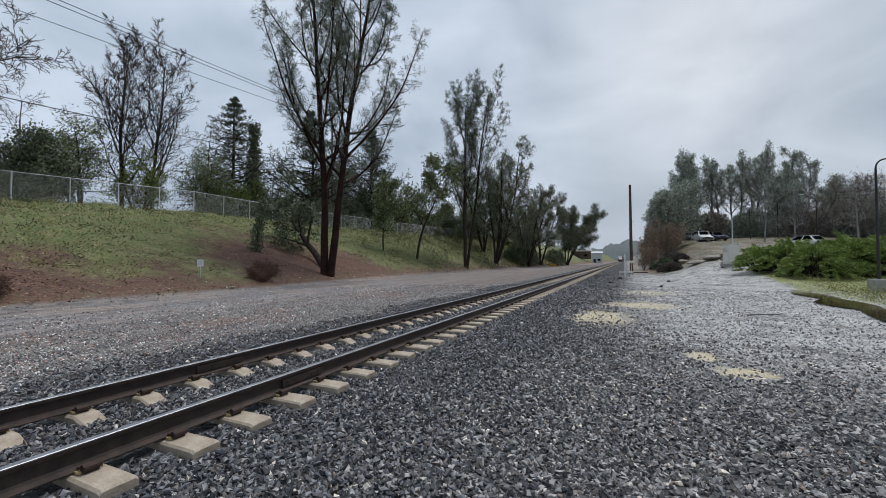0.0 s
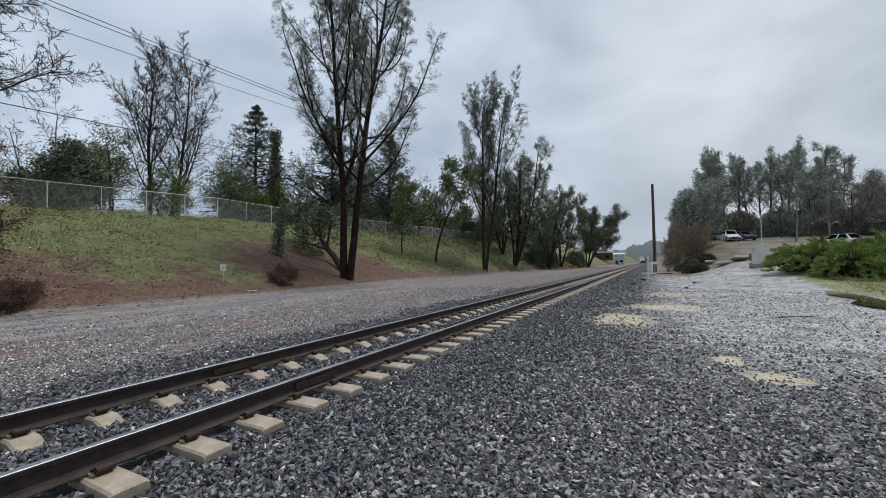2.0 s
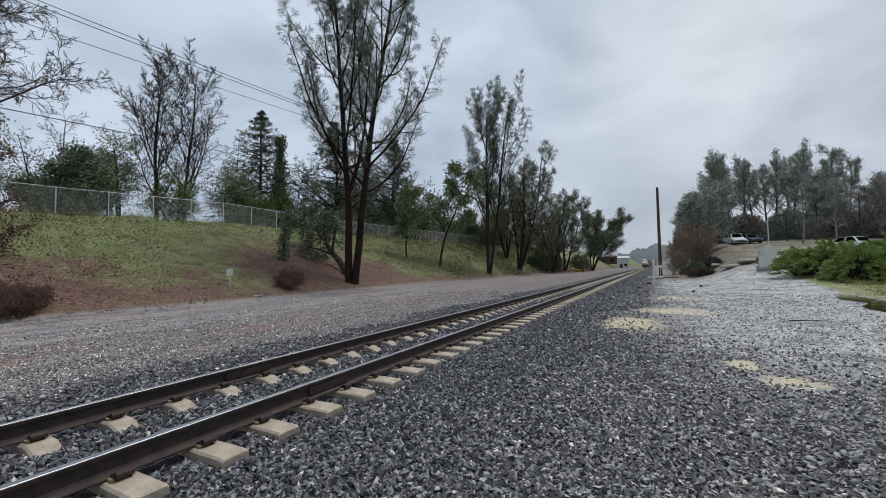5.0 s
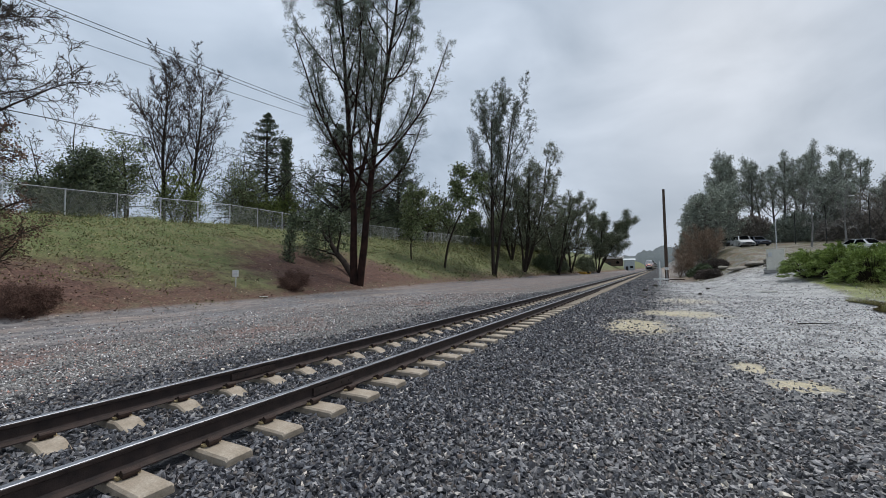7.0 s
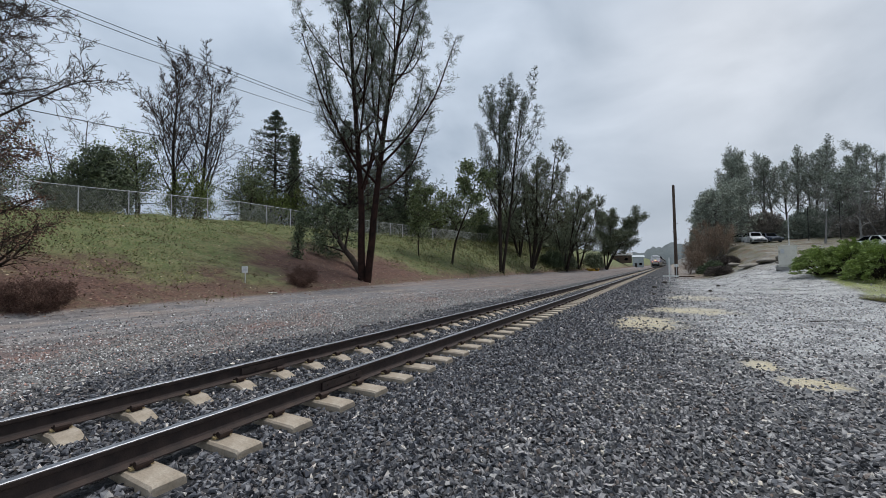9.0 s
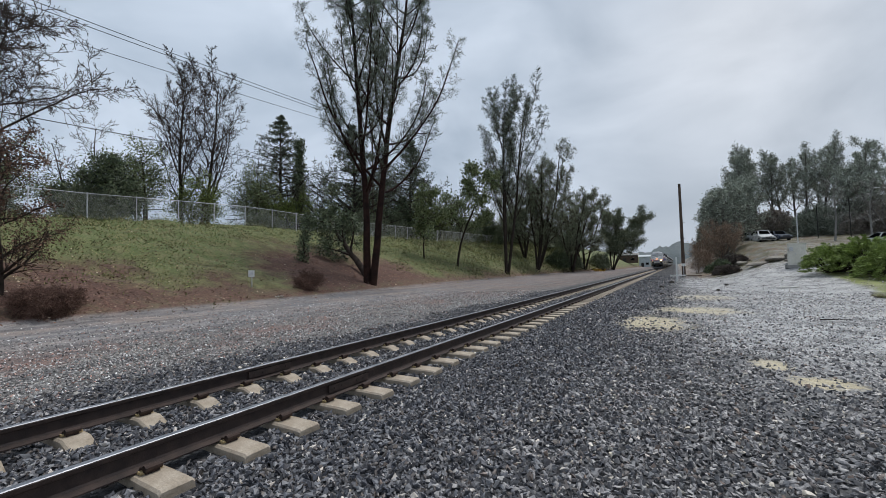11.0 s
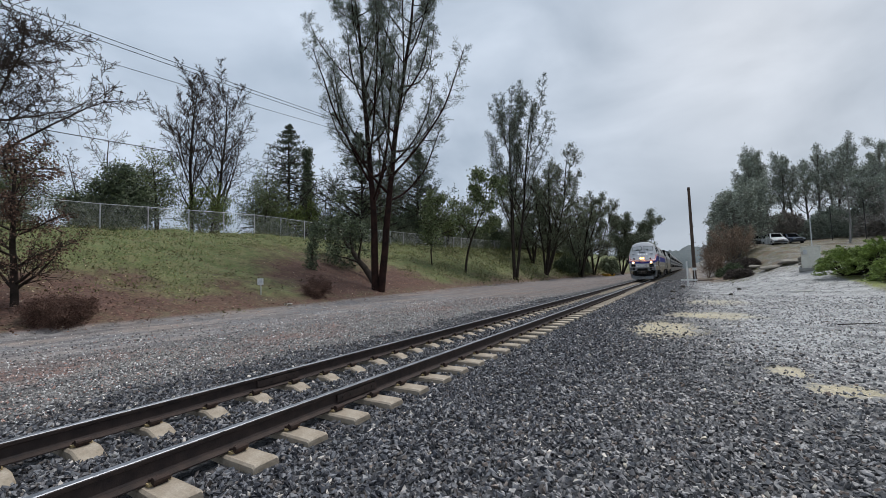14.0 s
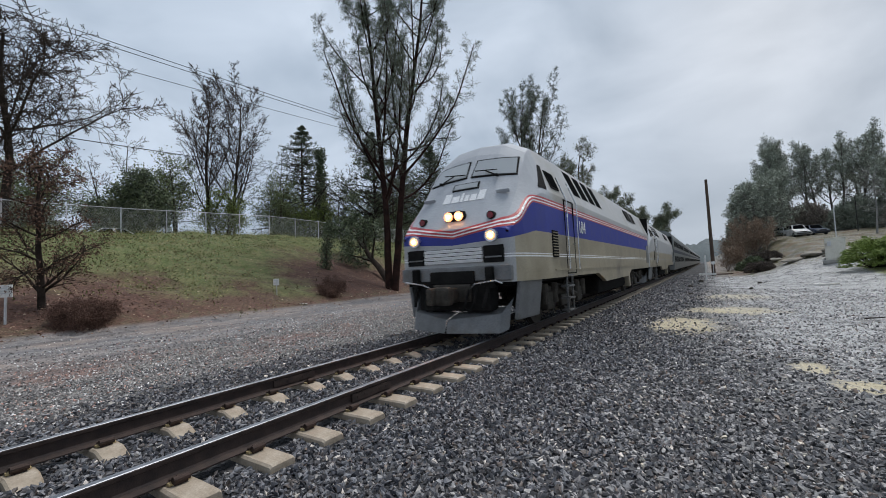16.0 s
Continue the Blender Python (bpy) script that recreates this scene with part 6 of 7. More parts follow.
def lay_stones():
    rs = np.random.RandomState(3)
    n = 340000
    # spread round the place where one stands beside the line, thinning outward
    r = 0.8 + 27.0 * rs.uniform(0, 1, n) ** 1.9
    a = radians(118) + radians(142) * rs.uniform(-0.5, 0.5, n)
    x, y = 4.45 + r * np.cos(a), 2.1 + r * np.sin(a)
    tie = np.abs((y - 3.785 + 0.305) % 0.61 - 0.305)
    blocked = ((np.abs(np.abs(x) - RAIL_X) < 0.10) | ((np.abs(x) < 1.32) & (np.abs(x) > 0.36) & (tie < 0.145)))
    keep = ~blocked
    wave = 0.5 * np.sin(y * 0.7 + np.sin(x)) + 0.3 * np.sin(y * 2.1)
    dens = 1330 * np.minimum(1, 4.4 / r) ** 1.45
    have = n / 1.9 * (r - 0.8 + 1e-3) ** (1 / 1.9 - 1) / 27.0 ** (1 / 1.9) / (radians(142) * r)
    sand = np.zeros(n, bool)
    for cx, cy, rx, ry in ((3.8, 14.6, 0.9, 1.7), (5.0, 18.3, 1.3, 1.2), (6.0, 9.2, 0.42, 0.40), (5.65, 10.1, 0.25, 0.42), (5.4, 24.5, 1.3, 1.6)):
        sand |= ((x - cx) / rx) ** 2 + ((y - cy) / ry) ** 2 + 0.5 * np.sin(x * 5 + y * 3) * np.sin(y * 4 - x * 2) < 0.85
    keep &= rs.uniform(0, 1, n) < np.where(x > 5.0, 0.75, np.where(x < -2.8, 0.8, 1.0)) * dens / have * np.where(sand, 0.2, 1.0)
    x, y, r, wave = x[keep], y[keep], r[keep], wave[keep]
    m = 11000
    bx, by = rs.uniform(-6, 9, m), rs.uniform(-8, 2.4, m)
    bt = np.abs((by - 3.785 + 0.305) % 0.61 - 0.305)
    back = ~((np.abs(np.abs(bx) - RAIL_X) < 0.10) | ((np.abs(bx) < 1.32) & (np.abs(bx) > 0.36) & (bt < 0.145)))
    back &= (np.abs(np.arctan2(by - 2.1, bx - 4.45) - radians(118)) > radians(71))
    bx, by = bx[back], by[back]
    x, y = np.concatenate([x, bx]), np.concatenate([y, by])
    r, wave = np.concatenate([r, np.full(len(bx), 9.0)]), np.concatenate([wave, np.zeros(len(bx))])
    # farther off only the larger stones are laid
    m = 18000
    fy = 22 + 40 * rs.uniform(0, 1, m) ** 1.3
    fx = 1.45 + 12.5 * rs.uniform(0, 1, m)
    fx = np.where(fy > 48, 1.45 + (fx - 1.45) * 0.4, fx)
    x, y = np.concatenate([x, fx]), np.concatenate([y, fy])
    r, wave = np.concatenate([r, np.hypot(fx - 4.45, fy - 2.1)]), np.concatenate([wave, np.zeros(m)])
    z = height(x, y) + ruffle(x, y)
    grow_far = np.maximum(1.0, (r / 6.0)) ** 0.33
    rnd = rs.uniform(0, 1, len(x))
    inside = np.abs(x) < 0.66
    blend = rs.normal(size=len(x))
    bal = (x > -2.8 + 0.5 * wave + 0.25 * blend) & (x < 3.5 + 0.6 * wave + 0.7 * blend)
    right = (x >= 3.5 + 0.6 * wave + 0.7 * blend) & (rnd < np.clip(1.25 - np.maximum(0, x - 4.8) * 0.05 - np.maximum(0, y - 8) * 0.03, 0.40, 1))
    outer = right & (rs.uniform(0, 1, len(x)) < np.clip(np.maximum(0, x - 5.5) * 0.11 + (y - 6.5) * 0.12 + 0.12 * wave, 0.02, 0.92))
    right &= ~outer
    left = (x <= -2.8 + 0.5 * wave + 0.25 * blend) & (x > -13) & (rnd < np.clip(1.25 + (x + 2.5) * 0.13, 0.10, 1))
    for nm, lab, sel, size, mat, sd in (("ballast_stones", "dark blue-grey broken ballast stone", bal, 0.0235, M_STONE, 4), ("yard_stones", "mixed grey crushed stone on the yard", right, 0.0190, M_GRAVEL, 5), ("outer_stones", "small pale grey stone strewn on the yard", outer, 0.0155, M_GRAVELPALE, 7), ("lane_stones", "mixed pale, grey and reddish gravel beside the line", left, 0.015, M_GRAVELRED, 6)):
        k = sel.sum()
        sz = size * rs.uniform(0.55, 1.3, k) * grow_far[sel]
        zz = z[sel] + rs.uniform(-0.2, 1.2, k) * sz * 0.6 + np.where(inside[sel], 0.012, 0.0)
        if nm == "yard_stones":
            mixsel = rs.uniform(0, 1, k) < np.clip(1.4 - (x[sel] - 3.2) * 0.22, 0, 0.75)
            sz = np.where(mixsel, sz * 1.25, sz)
        stones(nm, lab, np.stack([x[sel], y[sel], zz], -1), sz, mat, sd)


lay_stones()

# ---------------------------------------------------------------- fence on the crest
M_GALV = surf("galvanised_steel", (0.46, 0.47, 0.48), (0.60, 0.61, 0.62), 6.0, 0.45, 0.25, 0.05, 80.0)
M_WOOD = surf("weathered_timber", (0.045, 0.030, 0.022), (0.11, 0.075, 0.055), 3.0, 0.9, 0.0, 0.6, 22.0)
M_PAINT = surf("white_paint_worn", (0.62, 0.62, 0.60), (0.78, 0.78, 0.76), 8.0, 0.6, 0.0, 0.05, 60.0, dirt=(0.45, 0.43, 0.38))
M_BEIGE = surf("beige_enamel", (0.58, 0.56, 0.49), (0.68, 0.66, 0.59), 4.0, 0.55, 0.0, 0.05, 60.0, dirt=(0.30, 0.27, 0.22))
M_ROCK = surf("pale_rock", (0.15, 0.135, 0.115), (0.29, 0.265, 0.225), 2.0, 0.9, 0.0, 0.7, 9.0)
M_CONCRETE = surf("old_concrete", (0.24, 0.235, 0.22), (0.36, 0.35, 0.33), 3.0, 0.9, 0.0, 0.4, 30.0, dirt=(0.15, 0.14, 0.12))
M_YELLOW = surf("yellow_paint", (0.50, 0.28, 0.03), (0.62, 0.38, 0.06), 3.0, 0.6, 0.0, 0.1, 30.0)
M_TYRE = surf("tyre_rubber", (0.015, 0.015, 0.016), (0.03, 0.03, 0.03), 10.0, 0.85, 0.0, 0.2, 60.0)
M_WIRE = surf("cable_black", (0.012, 0.012, 0.013), (0.02, 0.02, 0.02), 10.0, 0.8, 0.0, 0.0)
M_DARKMETAL = surf("dark_bronze_paint", (0.02, 0.019, 0.018), (0.04, 0.037, 0.034), 6.0, 0.5, 0.3, 0.05)


def make_fence():
    fence = thing("chain_link_fence", pose(0, 0, 0), "galvanised chain-link fence along the crest of the bank", "fence")
    fx = -31.0
    ys = [14.45 + 3.0 * k for k in range(-9, 31)]
    for k, y in enumerate(ys):
        z = ground_z(fx, y)
        r = 0.042 if k % 6 == 3 else 0.032
        bm = rod((fx, y, z - 0.2), (fx, y, z + 1.84), r, sides=8)
        add_disc(bm, (fx, y, z + 1.86), r * 1.3, 0.04, "z", 8)
        part("post", bm, M_GALV, fence)
    for a, b in zip(ys, ys[1:]):
        part("top_rail", rod((fx, a, ground_z(fx, a) + 1.82), (fx, b, ground_z(fx, b) + 1.82), 0.024, sides=6), M_GALV, fence)
    part("brace", rod((fx, 44.6, ground_z(fx, 44.6) + 0.1), (fx, 46.6, ground_z(fx, 46.6) + 1.75), 0.022, sides=6), M_GALV, fence)
    vs, fs = [], []
    gap, t = 0.10, 0.0020
    n = int((ys[-1] - ys[0]) / gap)
    for s in (-1, 1):
        y0 = ys[0] + gap * np.arange(n)
        y1 = y0 + s * 1.75
        z0 = np.interp(y0, ys, [ground_z(fx, y) for y in ys])
        z1 = np.interp(y1, ys, [ground_z(fx, y) for y in ys])
        p0 = np.stack([np.full(n, fx + 0.04), y0, z0 + 0.04], -1)
        p1 = np.stack([np.full(n, fx + 0.04), y1, z1 + 1.80], -1)
        offs = np.array([(t, 0, 0), (-t, 0, t * 1.7), (-t, 0, -t * 1.7)])
        v = np.concatenate([p0[:, None] + offs, p1[:, None] + offs], 1)
        f = np.array([(0, 1, 4, 3), (1, 2, 5, 4), (2, 0, 3, 5)])
        base = sum(len(q) for q in vs)
        fs.append((f[None] + (base + np.arange(n) * 6)[:, None, None]).reshape(-1, 4))
        vs.append(v.reshape(-1, 3))
    net = new("chain_link", mesh_np("chain_link", np.concatenate(vs), np.concatenate(fs), [M_GALV]))
    net.parent = fence
    tagged(net, kind="stuff")


make_fence()

# ---------------------------------------------------------------- poles, signs, cabinet
mast = thing("timber_pole", at_ground(5.05, 54.8), "tall bare weathered timber pole", "pole")
part("shaft", rod((0, 0, -0.5), (-0.05, 0, 10.45), 0.19, 0.13, 12), M_WOOD, mast)
for k in range(6):
    part("step_bolt", rod((0.1 if k % 2 else -0.1, 0, 1.6 + 0.9 * k), (0.3 if k % 2 else -0.3, 0, 1.6 + 0.9 * k), 0.014, sides=6), M_CLIP, mast)
part("cleat", box((2.6, 0.10, 0.12), (0.4, 0.0, 0.18), bevel=0.01), M_WOOD, mast, "weathered timber sill")

marker = thing("marker_post", at_ground(4.37, 44.3), "white wooden marker post with a low crossboard", "post")
part("upright", box((0.11, 0.07, 2.4), (0, 0, 0.95), bevel=0.01), M_PAINT, marker)
part("crossboard", box((1.25, 0.05, 0.14), (0.1, -0.06, 0.50), bevel=0.008), M_PAINT, marker)
sigbox = thing("junction_box", at_ground(4.95, 46.5), "small white box on a slim post beside the track", "box")
part("stem", rod((0, 0, -0.1), (0, 0, 1.35), 0.03, sides=8), M_GALV, sigbox)
part("case", box((0.32, 0.2, 0.22), (0, 0, 1.42), bevel=0.015), M_PAINT, sigbox)
part("lid", box((0.36, 0.24, 0.03), (0, 0, 1.545), bevel=0.008), M_PAINT, sigbox)

sign = thing("warning_sign", at_ground(-15.5, 16.2), "small white square sign on a thin post", "sign")
part("stake", box((0.035, 0.035, 1.15), (0, 0, 0.42), bevel=0.004), M_GALV, sign)
part("plate", box((0.30, 0.012, 0.36), (0.0, -0.026, 0.85), (0, 0, 48), 0.004), M_PAINT, sign)
for k in range(3):
    part("text_bar", box((0.18, 0.004, 0.03), (0.005 + 0.006, -0.036, 0.93 - 0.07 * k), (0, 0, 48)), M_GALV, sign)
board = thing("notice_board", at_ground(-15.5, 5.55), "white rectangular notice on two posts at the foot of the bank", "sign")
for s in (-0.3, 0.3):
    part("post", box((0.06, 0.06, 1.3), (s * 0.55, s * 0.85, 0.5), (0, 0, 55), 0.006), M_GALV, board)
part("panel", box((1.05, 0.03, 0.42), (0.05, -0.045, 1.02), (0, 0, 55), 0.006), M_PAINT, board)
for k in range(3):
    part("text_bar", box((0.8, 0.006, 0.035), (0.065, -0.057, 1.12 - 0.09 * k), (0, 0, 55)), M_GALV, board)

cab = thing("signal_cabinet", at_ground(12.6, 43.6, -12), "beige steel equipment cabinet on a concrete pad", "cabinet")
part("pad", box((1.5, 1.2, 0.25), (0, 0, 0.0), bevel=0.02), M_CONCRETE, cab)
part("case", box((1.15, 0.8, 1.65), (0, 0, 0.92), bevel=0.03), M_BEIGE, cab)
door = part("door", box((0.50, 0.02, 1.4), (-0.27, -0.412, 0.92), bevel=0.008), M_BEIGE, cab)
part("handle", box((0.03, 0.04, 0.14), (-0.08, -0.43, 0.95), bevel=0.006), M_GALV, door)
door = part("door", box((0.50, 0.02, 1.4), (0.27, -0.412, 0.92), bevel=0.008), M_BEIGE, cab)
part("meter", box((0.22, 0.12, 0.34), (-0.32, -0.47, 1.35), bevel=0.02), M_GALV, cab)
part("hood", box((1.22, 0.88, 0.05), (0, 0, 1.77), bevel=0.012), M_BEIGE, cab)
part("vent_pipe", rod((0.1, 0.3, 0.0), (0.1, 0.3, 4.2), 0.035, sides=8), M_GALV, cab)


def make_lamp(name, label, x, y, h, arm, mat, head_mat, base=0.0, rz=0, group=""):
    lamp = thing(name, at_ground(x, y, rz), label, "street lamp", group)
    if base:
        part("footing", box((0.62, 0.62, base), (0, 0, base / 2 - 0.05), bevel=0.03), M_CONCRETE, lamp, "square concrete footing")
    part("column", rod((0, 0, base - 0.1), (0, 0, h - 0.4), 0.062, 0.045, 10), mat, lamp)
    bm = bmesh.new()
    pts = [(arm * (1 - math.cos(a)), 0, h - 0.4 + 0.4 * math.sin(a)) for a in np.linspace(0, math.pi / 2, 6)] + [(arm * 1.6, 0, h)]
    for a, b in zip(pts, pts[1:]):
        add_rod(bm, a, b, 0.035, sides=8)
    part("arm", bm, mat, lamp)
    head = part("head", box((0.62, 0.30, 0.12), (arm * 1.6 + 0.25, 0, h - 0.03), bevel=0.04), head_mat, lamp)
    part("diffuser", box((0.46, 0.22, 0.03), (arm * 1.6 + 0.25, 0, h - 0.10), bevel=0.008), M_SHIELD, head)
    return lamp


make_lamp("street_lamp", "dark steel street lamp with a curved arm on a concrete footing", 15.12, 27.5, 6.15, 0.35, M_DARKMETAL, M_DARKMETAL, 0.65)
for k, (x, y, h, r) in enumerate(((26.8, 84.0, 6.2, 200), (31.0, 82.0, 7.0, 170), (23.6, 86.0, 5.6, 180))):
    make_lamp("lot_lamp", "slim parking-lot lamp with a pale head", x, y, h, 0.9, M_DARKMETAL, M_PAINT, 0.0, r, "parking-lot lamps")


# ---------------------------------------------------------------- rocks and rubbish
def make_rock(name, label, x, y, sx, sy, sz, seed, group="", mat=None):
    rng = random.Random(seed)
    bm = bmesh.new()
    bmesh.ops.create_icosphere(bm, subdivisions=3, radius=1)
    ph = [rng.uniform(0, 6) for _ in range(6)]
    for v in bm.verts:
        c = v.co
        k = 1 + 0.16 * math.sin(2.3 * c.x + ph[0]) * math.sin(2.7 * c.y + ph[1]) + 0.10 * math.sin(5 * c.z + ph[2] + 3 * c.x) + 0.05 * math.sin(9 * c.y + ph[3])
        v.co = Vector((c.x * sx * k, c.y * sy * k, max(-0.4, min(c.z, 0.72)) * sz * k))
    ob = part(name, bm, mat or M_ROCK, None)
    ob.matrix_basis = at_ground(x, y, rng.uniform(0, 360), sz * 0.25)
    tagged(ob, label, "rock", group)


for k, (x, y, sx, sy, sz) in enumerate(((11.1, 50.5, 1.0, 0.7, 0.34), (12.5, 51.0, 1.1, 0.8, 0.38), (13.7, 50.0, 0.8, 0.6, 0.42), (9.7, 63.0, 1.1, 0.8, 0.9), (12.9, 47.2, 0.6, 0.4, 0.22), (10.6, 56.0, 0.6, 0.5, 0.3))):
    make_rock("boulder", "flat pale weathered boulder beside the climb", x, y, sx, sy, sz, 300 + k, "boulders by the climb")
for k, (x, y, s) in enumerate(((3.5, 33.0, 0.16), (4.0, 40.5, 0.2), (6.4, 30.0, 0.12), (3.7, 26.0, 0.12), (7.3, 36.0, 0.14))):
    make_rock("loose_stone", "single dark loose stone on the yard", x, y, s, s * 0.8, s * 0.8, 320 + k, "loose stones", M_IRON)


def make_scrap(name, label, x, y, w, d, rz, mat, seed, category="litter"):
    rng = random.Random(seed)
    bm = bmesh.new()
    n = 6
    g = [[bm.verts.new((w * (i / n - 0.5), d * (j / n - 0.5), 0.03 + rng.uniform(0, 0.05))) for i in range(n + 1)] for j in range(n + 1)]
    for j in range(n):
        for i in range(n):
            if rng.random() < 0.88:
                bm.faces.new((g[j][i], g[j][i + 1], g[j + 1][i + 1], g[j + 1][i]))
    bmesh.ops.solidify(bm, geom=bm.faces, thickness=0.012)
    ob = part(name, bm, mat, None)
    ob.matrix_basis = at_ground(x, y, rz, 0.012)
    tagged(ob, label, category)


make_scrap("white_sheet", "crumpled white sheet lying on the gravel", 9.7, 31.6, 1.05, 0.5, 20, M_PAINT, 1)
make_scrap("white_scrap", "flat white scrap at the edge of the lane", -14.1, 16.8, 0.5, 0.4, 40, M_PAINT, 2)
make_scrap("pale_board", "pale board lying in the ballast", 6.9, 46.0, 0.9, 0.3, 80, M_PAINT, 3)
stick = part("fallen_branch", rod((-0.45, 0, 0.03), (0.45, 0.1, 0.05), 0.018, 0.008, 6), M_BARK, None)
stick.matrix_basis = at_ground(8.1, 16.6, 15)
tagged(stick, "thin dark branch lying on the gravel", "branch")
stack = thing("beam_stack", at_ground(-13.0, 110.0, 35), "stack of yellow painted beams beside the track", "beams")
for k in range(6):
    part("beam", box((0.35, 6.0, 0.28), (0.45 * (k % 3) - 0.45, 0.3 * (k % 2), 0.15 + 0.30 * (k // 3)), (0, 0, 2 * k - 4), 0.02), M_YELLOW if k != 4 else M_DARKMETAL, stack)


# puddle along the verge
def make_puddle():
    m, nt, b = nodes_of("muddy_water")
    b.inputs["Base Color"].default_value = (0.05, 0.034, 0.02, 1)
    b.inputs["Roughness"].default_value = 0.06
    tc = nt.nodes.new("ShaderNodeTexCoord").outputs["Object"]
    bumped(nt, b, noise_node(nt, tc, 5.0), 0.05, 0.02)
    bm = bmesh.new()
    left, right = [], []
    for k in range(19):
        y = 14.5 + 0.95 * k
        c = 10.9 + 2.1 * k / 18
        w = (0.66 + 0.2 * math.sin(k * 1.1)) * math.sin(math.pi * (k + 0.6) / 19.2) ** 0.5
        left.append(bm.verts.new((c - w * 0.95 + 0.28 * math.sin(k * 2.3) * math.sin(k * 0.9 + 1), y, 0)))
        right.append(bm.verts.new((c + w * 0.8, y, 0)))
    for k in range(18):
        bm.faces.new((left[k], right[k], right[k + 1], left[k + 1]))
    ob = part("water", bm, m, None)
    ob.location = (0, 0, -0.235)
    tagged(ob, "shallow muddy puddle along the verge", "puddle", kind="structure")


make_puddle()

# overhead cables and the pole that carries them
POLE_Y = 51.5
upole = thing("utility_pole", at_ground(-36.0, POLE_Y), "tall dark timber utility pole behind the grey pine", "pole")
part("shaft", rod((0, 0, -0.5), (0, 0, 19.0), 0.19, 0.12, 10), M_WOOD, upole)
part("crossarm", box((0.12, 2.0, 0.12), (0, 0, 18.2), bevel=0.01), M_WOOD, upole)
for dy0, z0, slope, r in ((17.8, 21.42, 0.052, 0.030), (18.5, 21.86, 0.049, 0.030), (15.95, 19.69, 0.072, 0.025), (15.5, 13.02, 0.064, 0.035)):
    bm = bmesh.new()
    rings = []
    for k in range(21):
        y = -50 + (POLE_Y + 50) * k / 20
        z = z0 + slope * (y - dy0) + 0.00035 * (y - 27) ** 2
        rings.append([bm.verts.new((-36.0 + r * math.cos(a * 1.2566), y, z + r * math.sin(a * 1.2566))) for a in range(5)])
    for r0, r1 in zip(rings, rings[1:]):
        for a in range(5):
            bm.faces.new((r0[a], r0[(a + 1) % 5], r1[(a + 1) % 5], r1[a]))
    bm.faces.new(rings[0])
    bm.faces.new(rings[-1])
    tagged(part("overhead_cable", bm, M_WIRE, None), "black overhead cable above the road", "cable", "overhead cables")


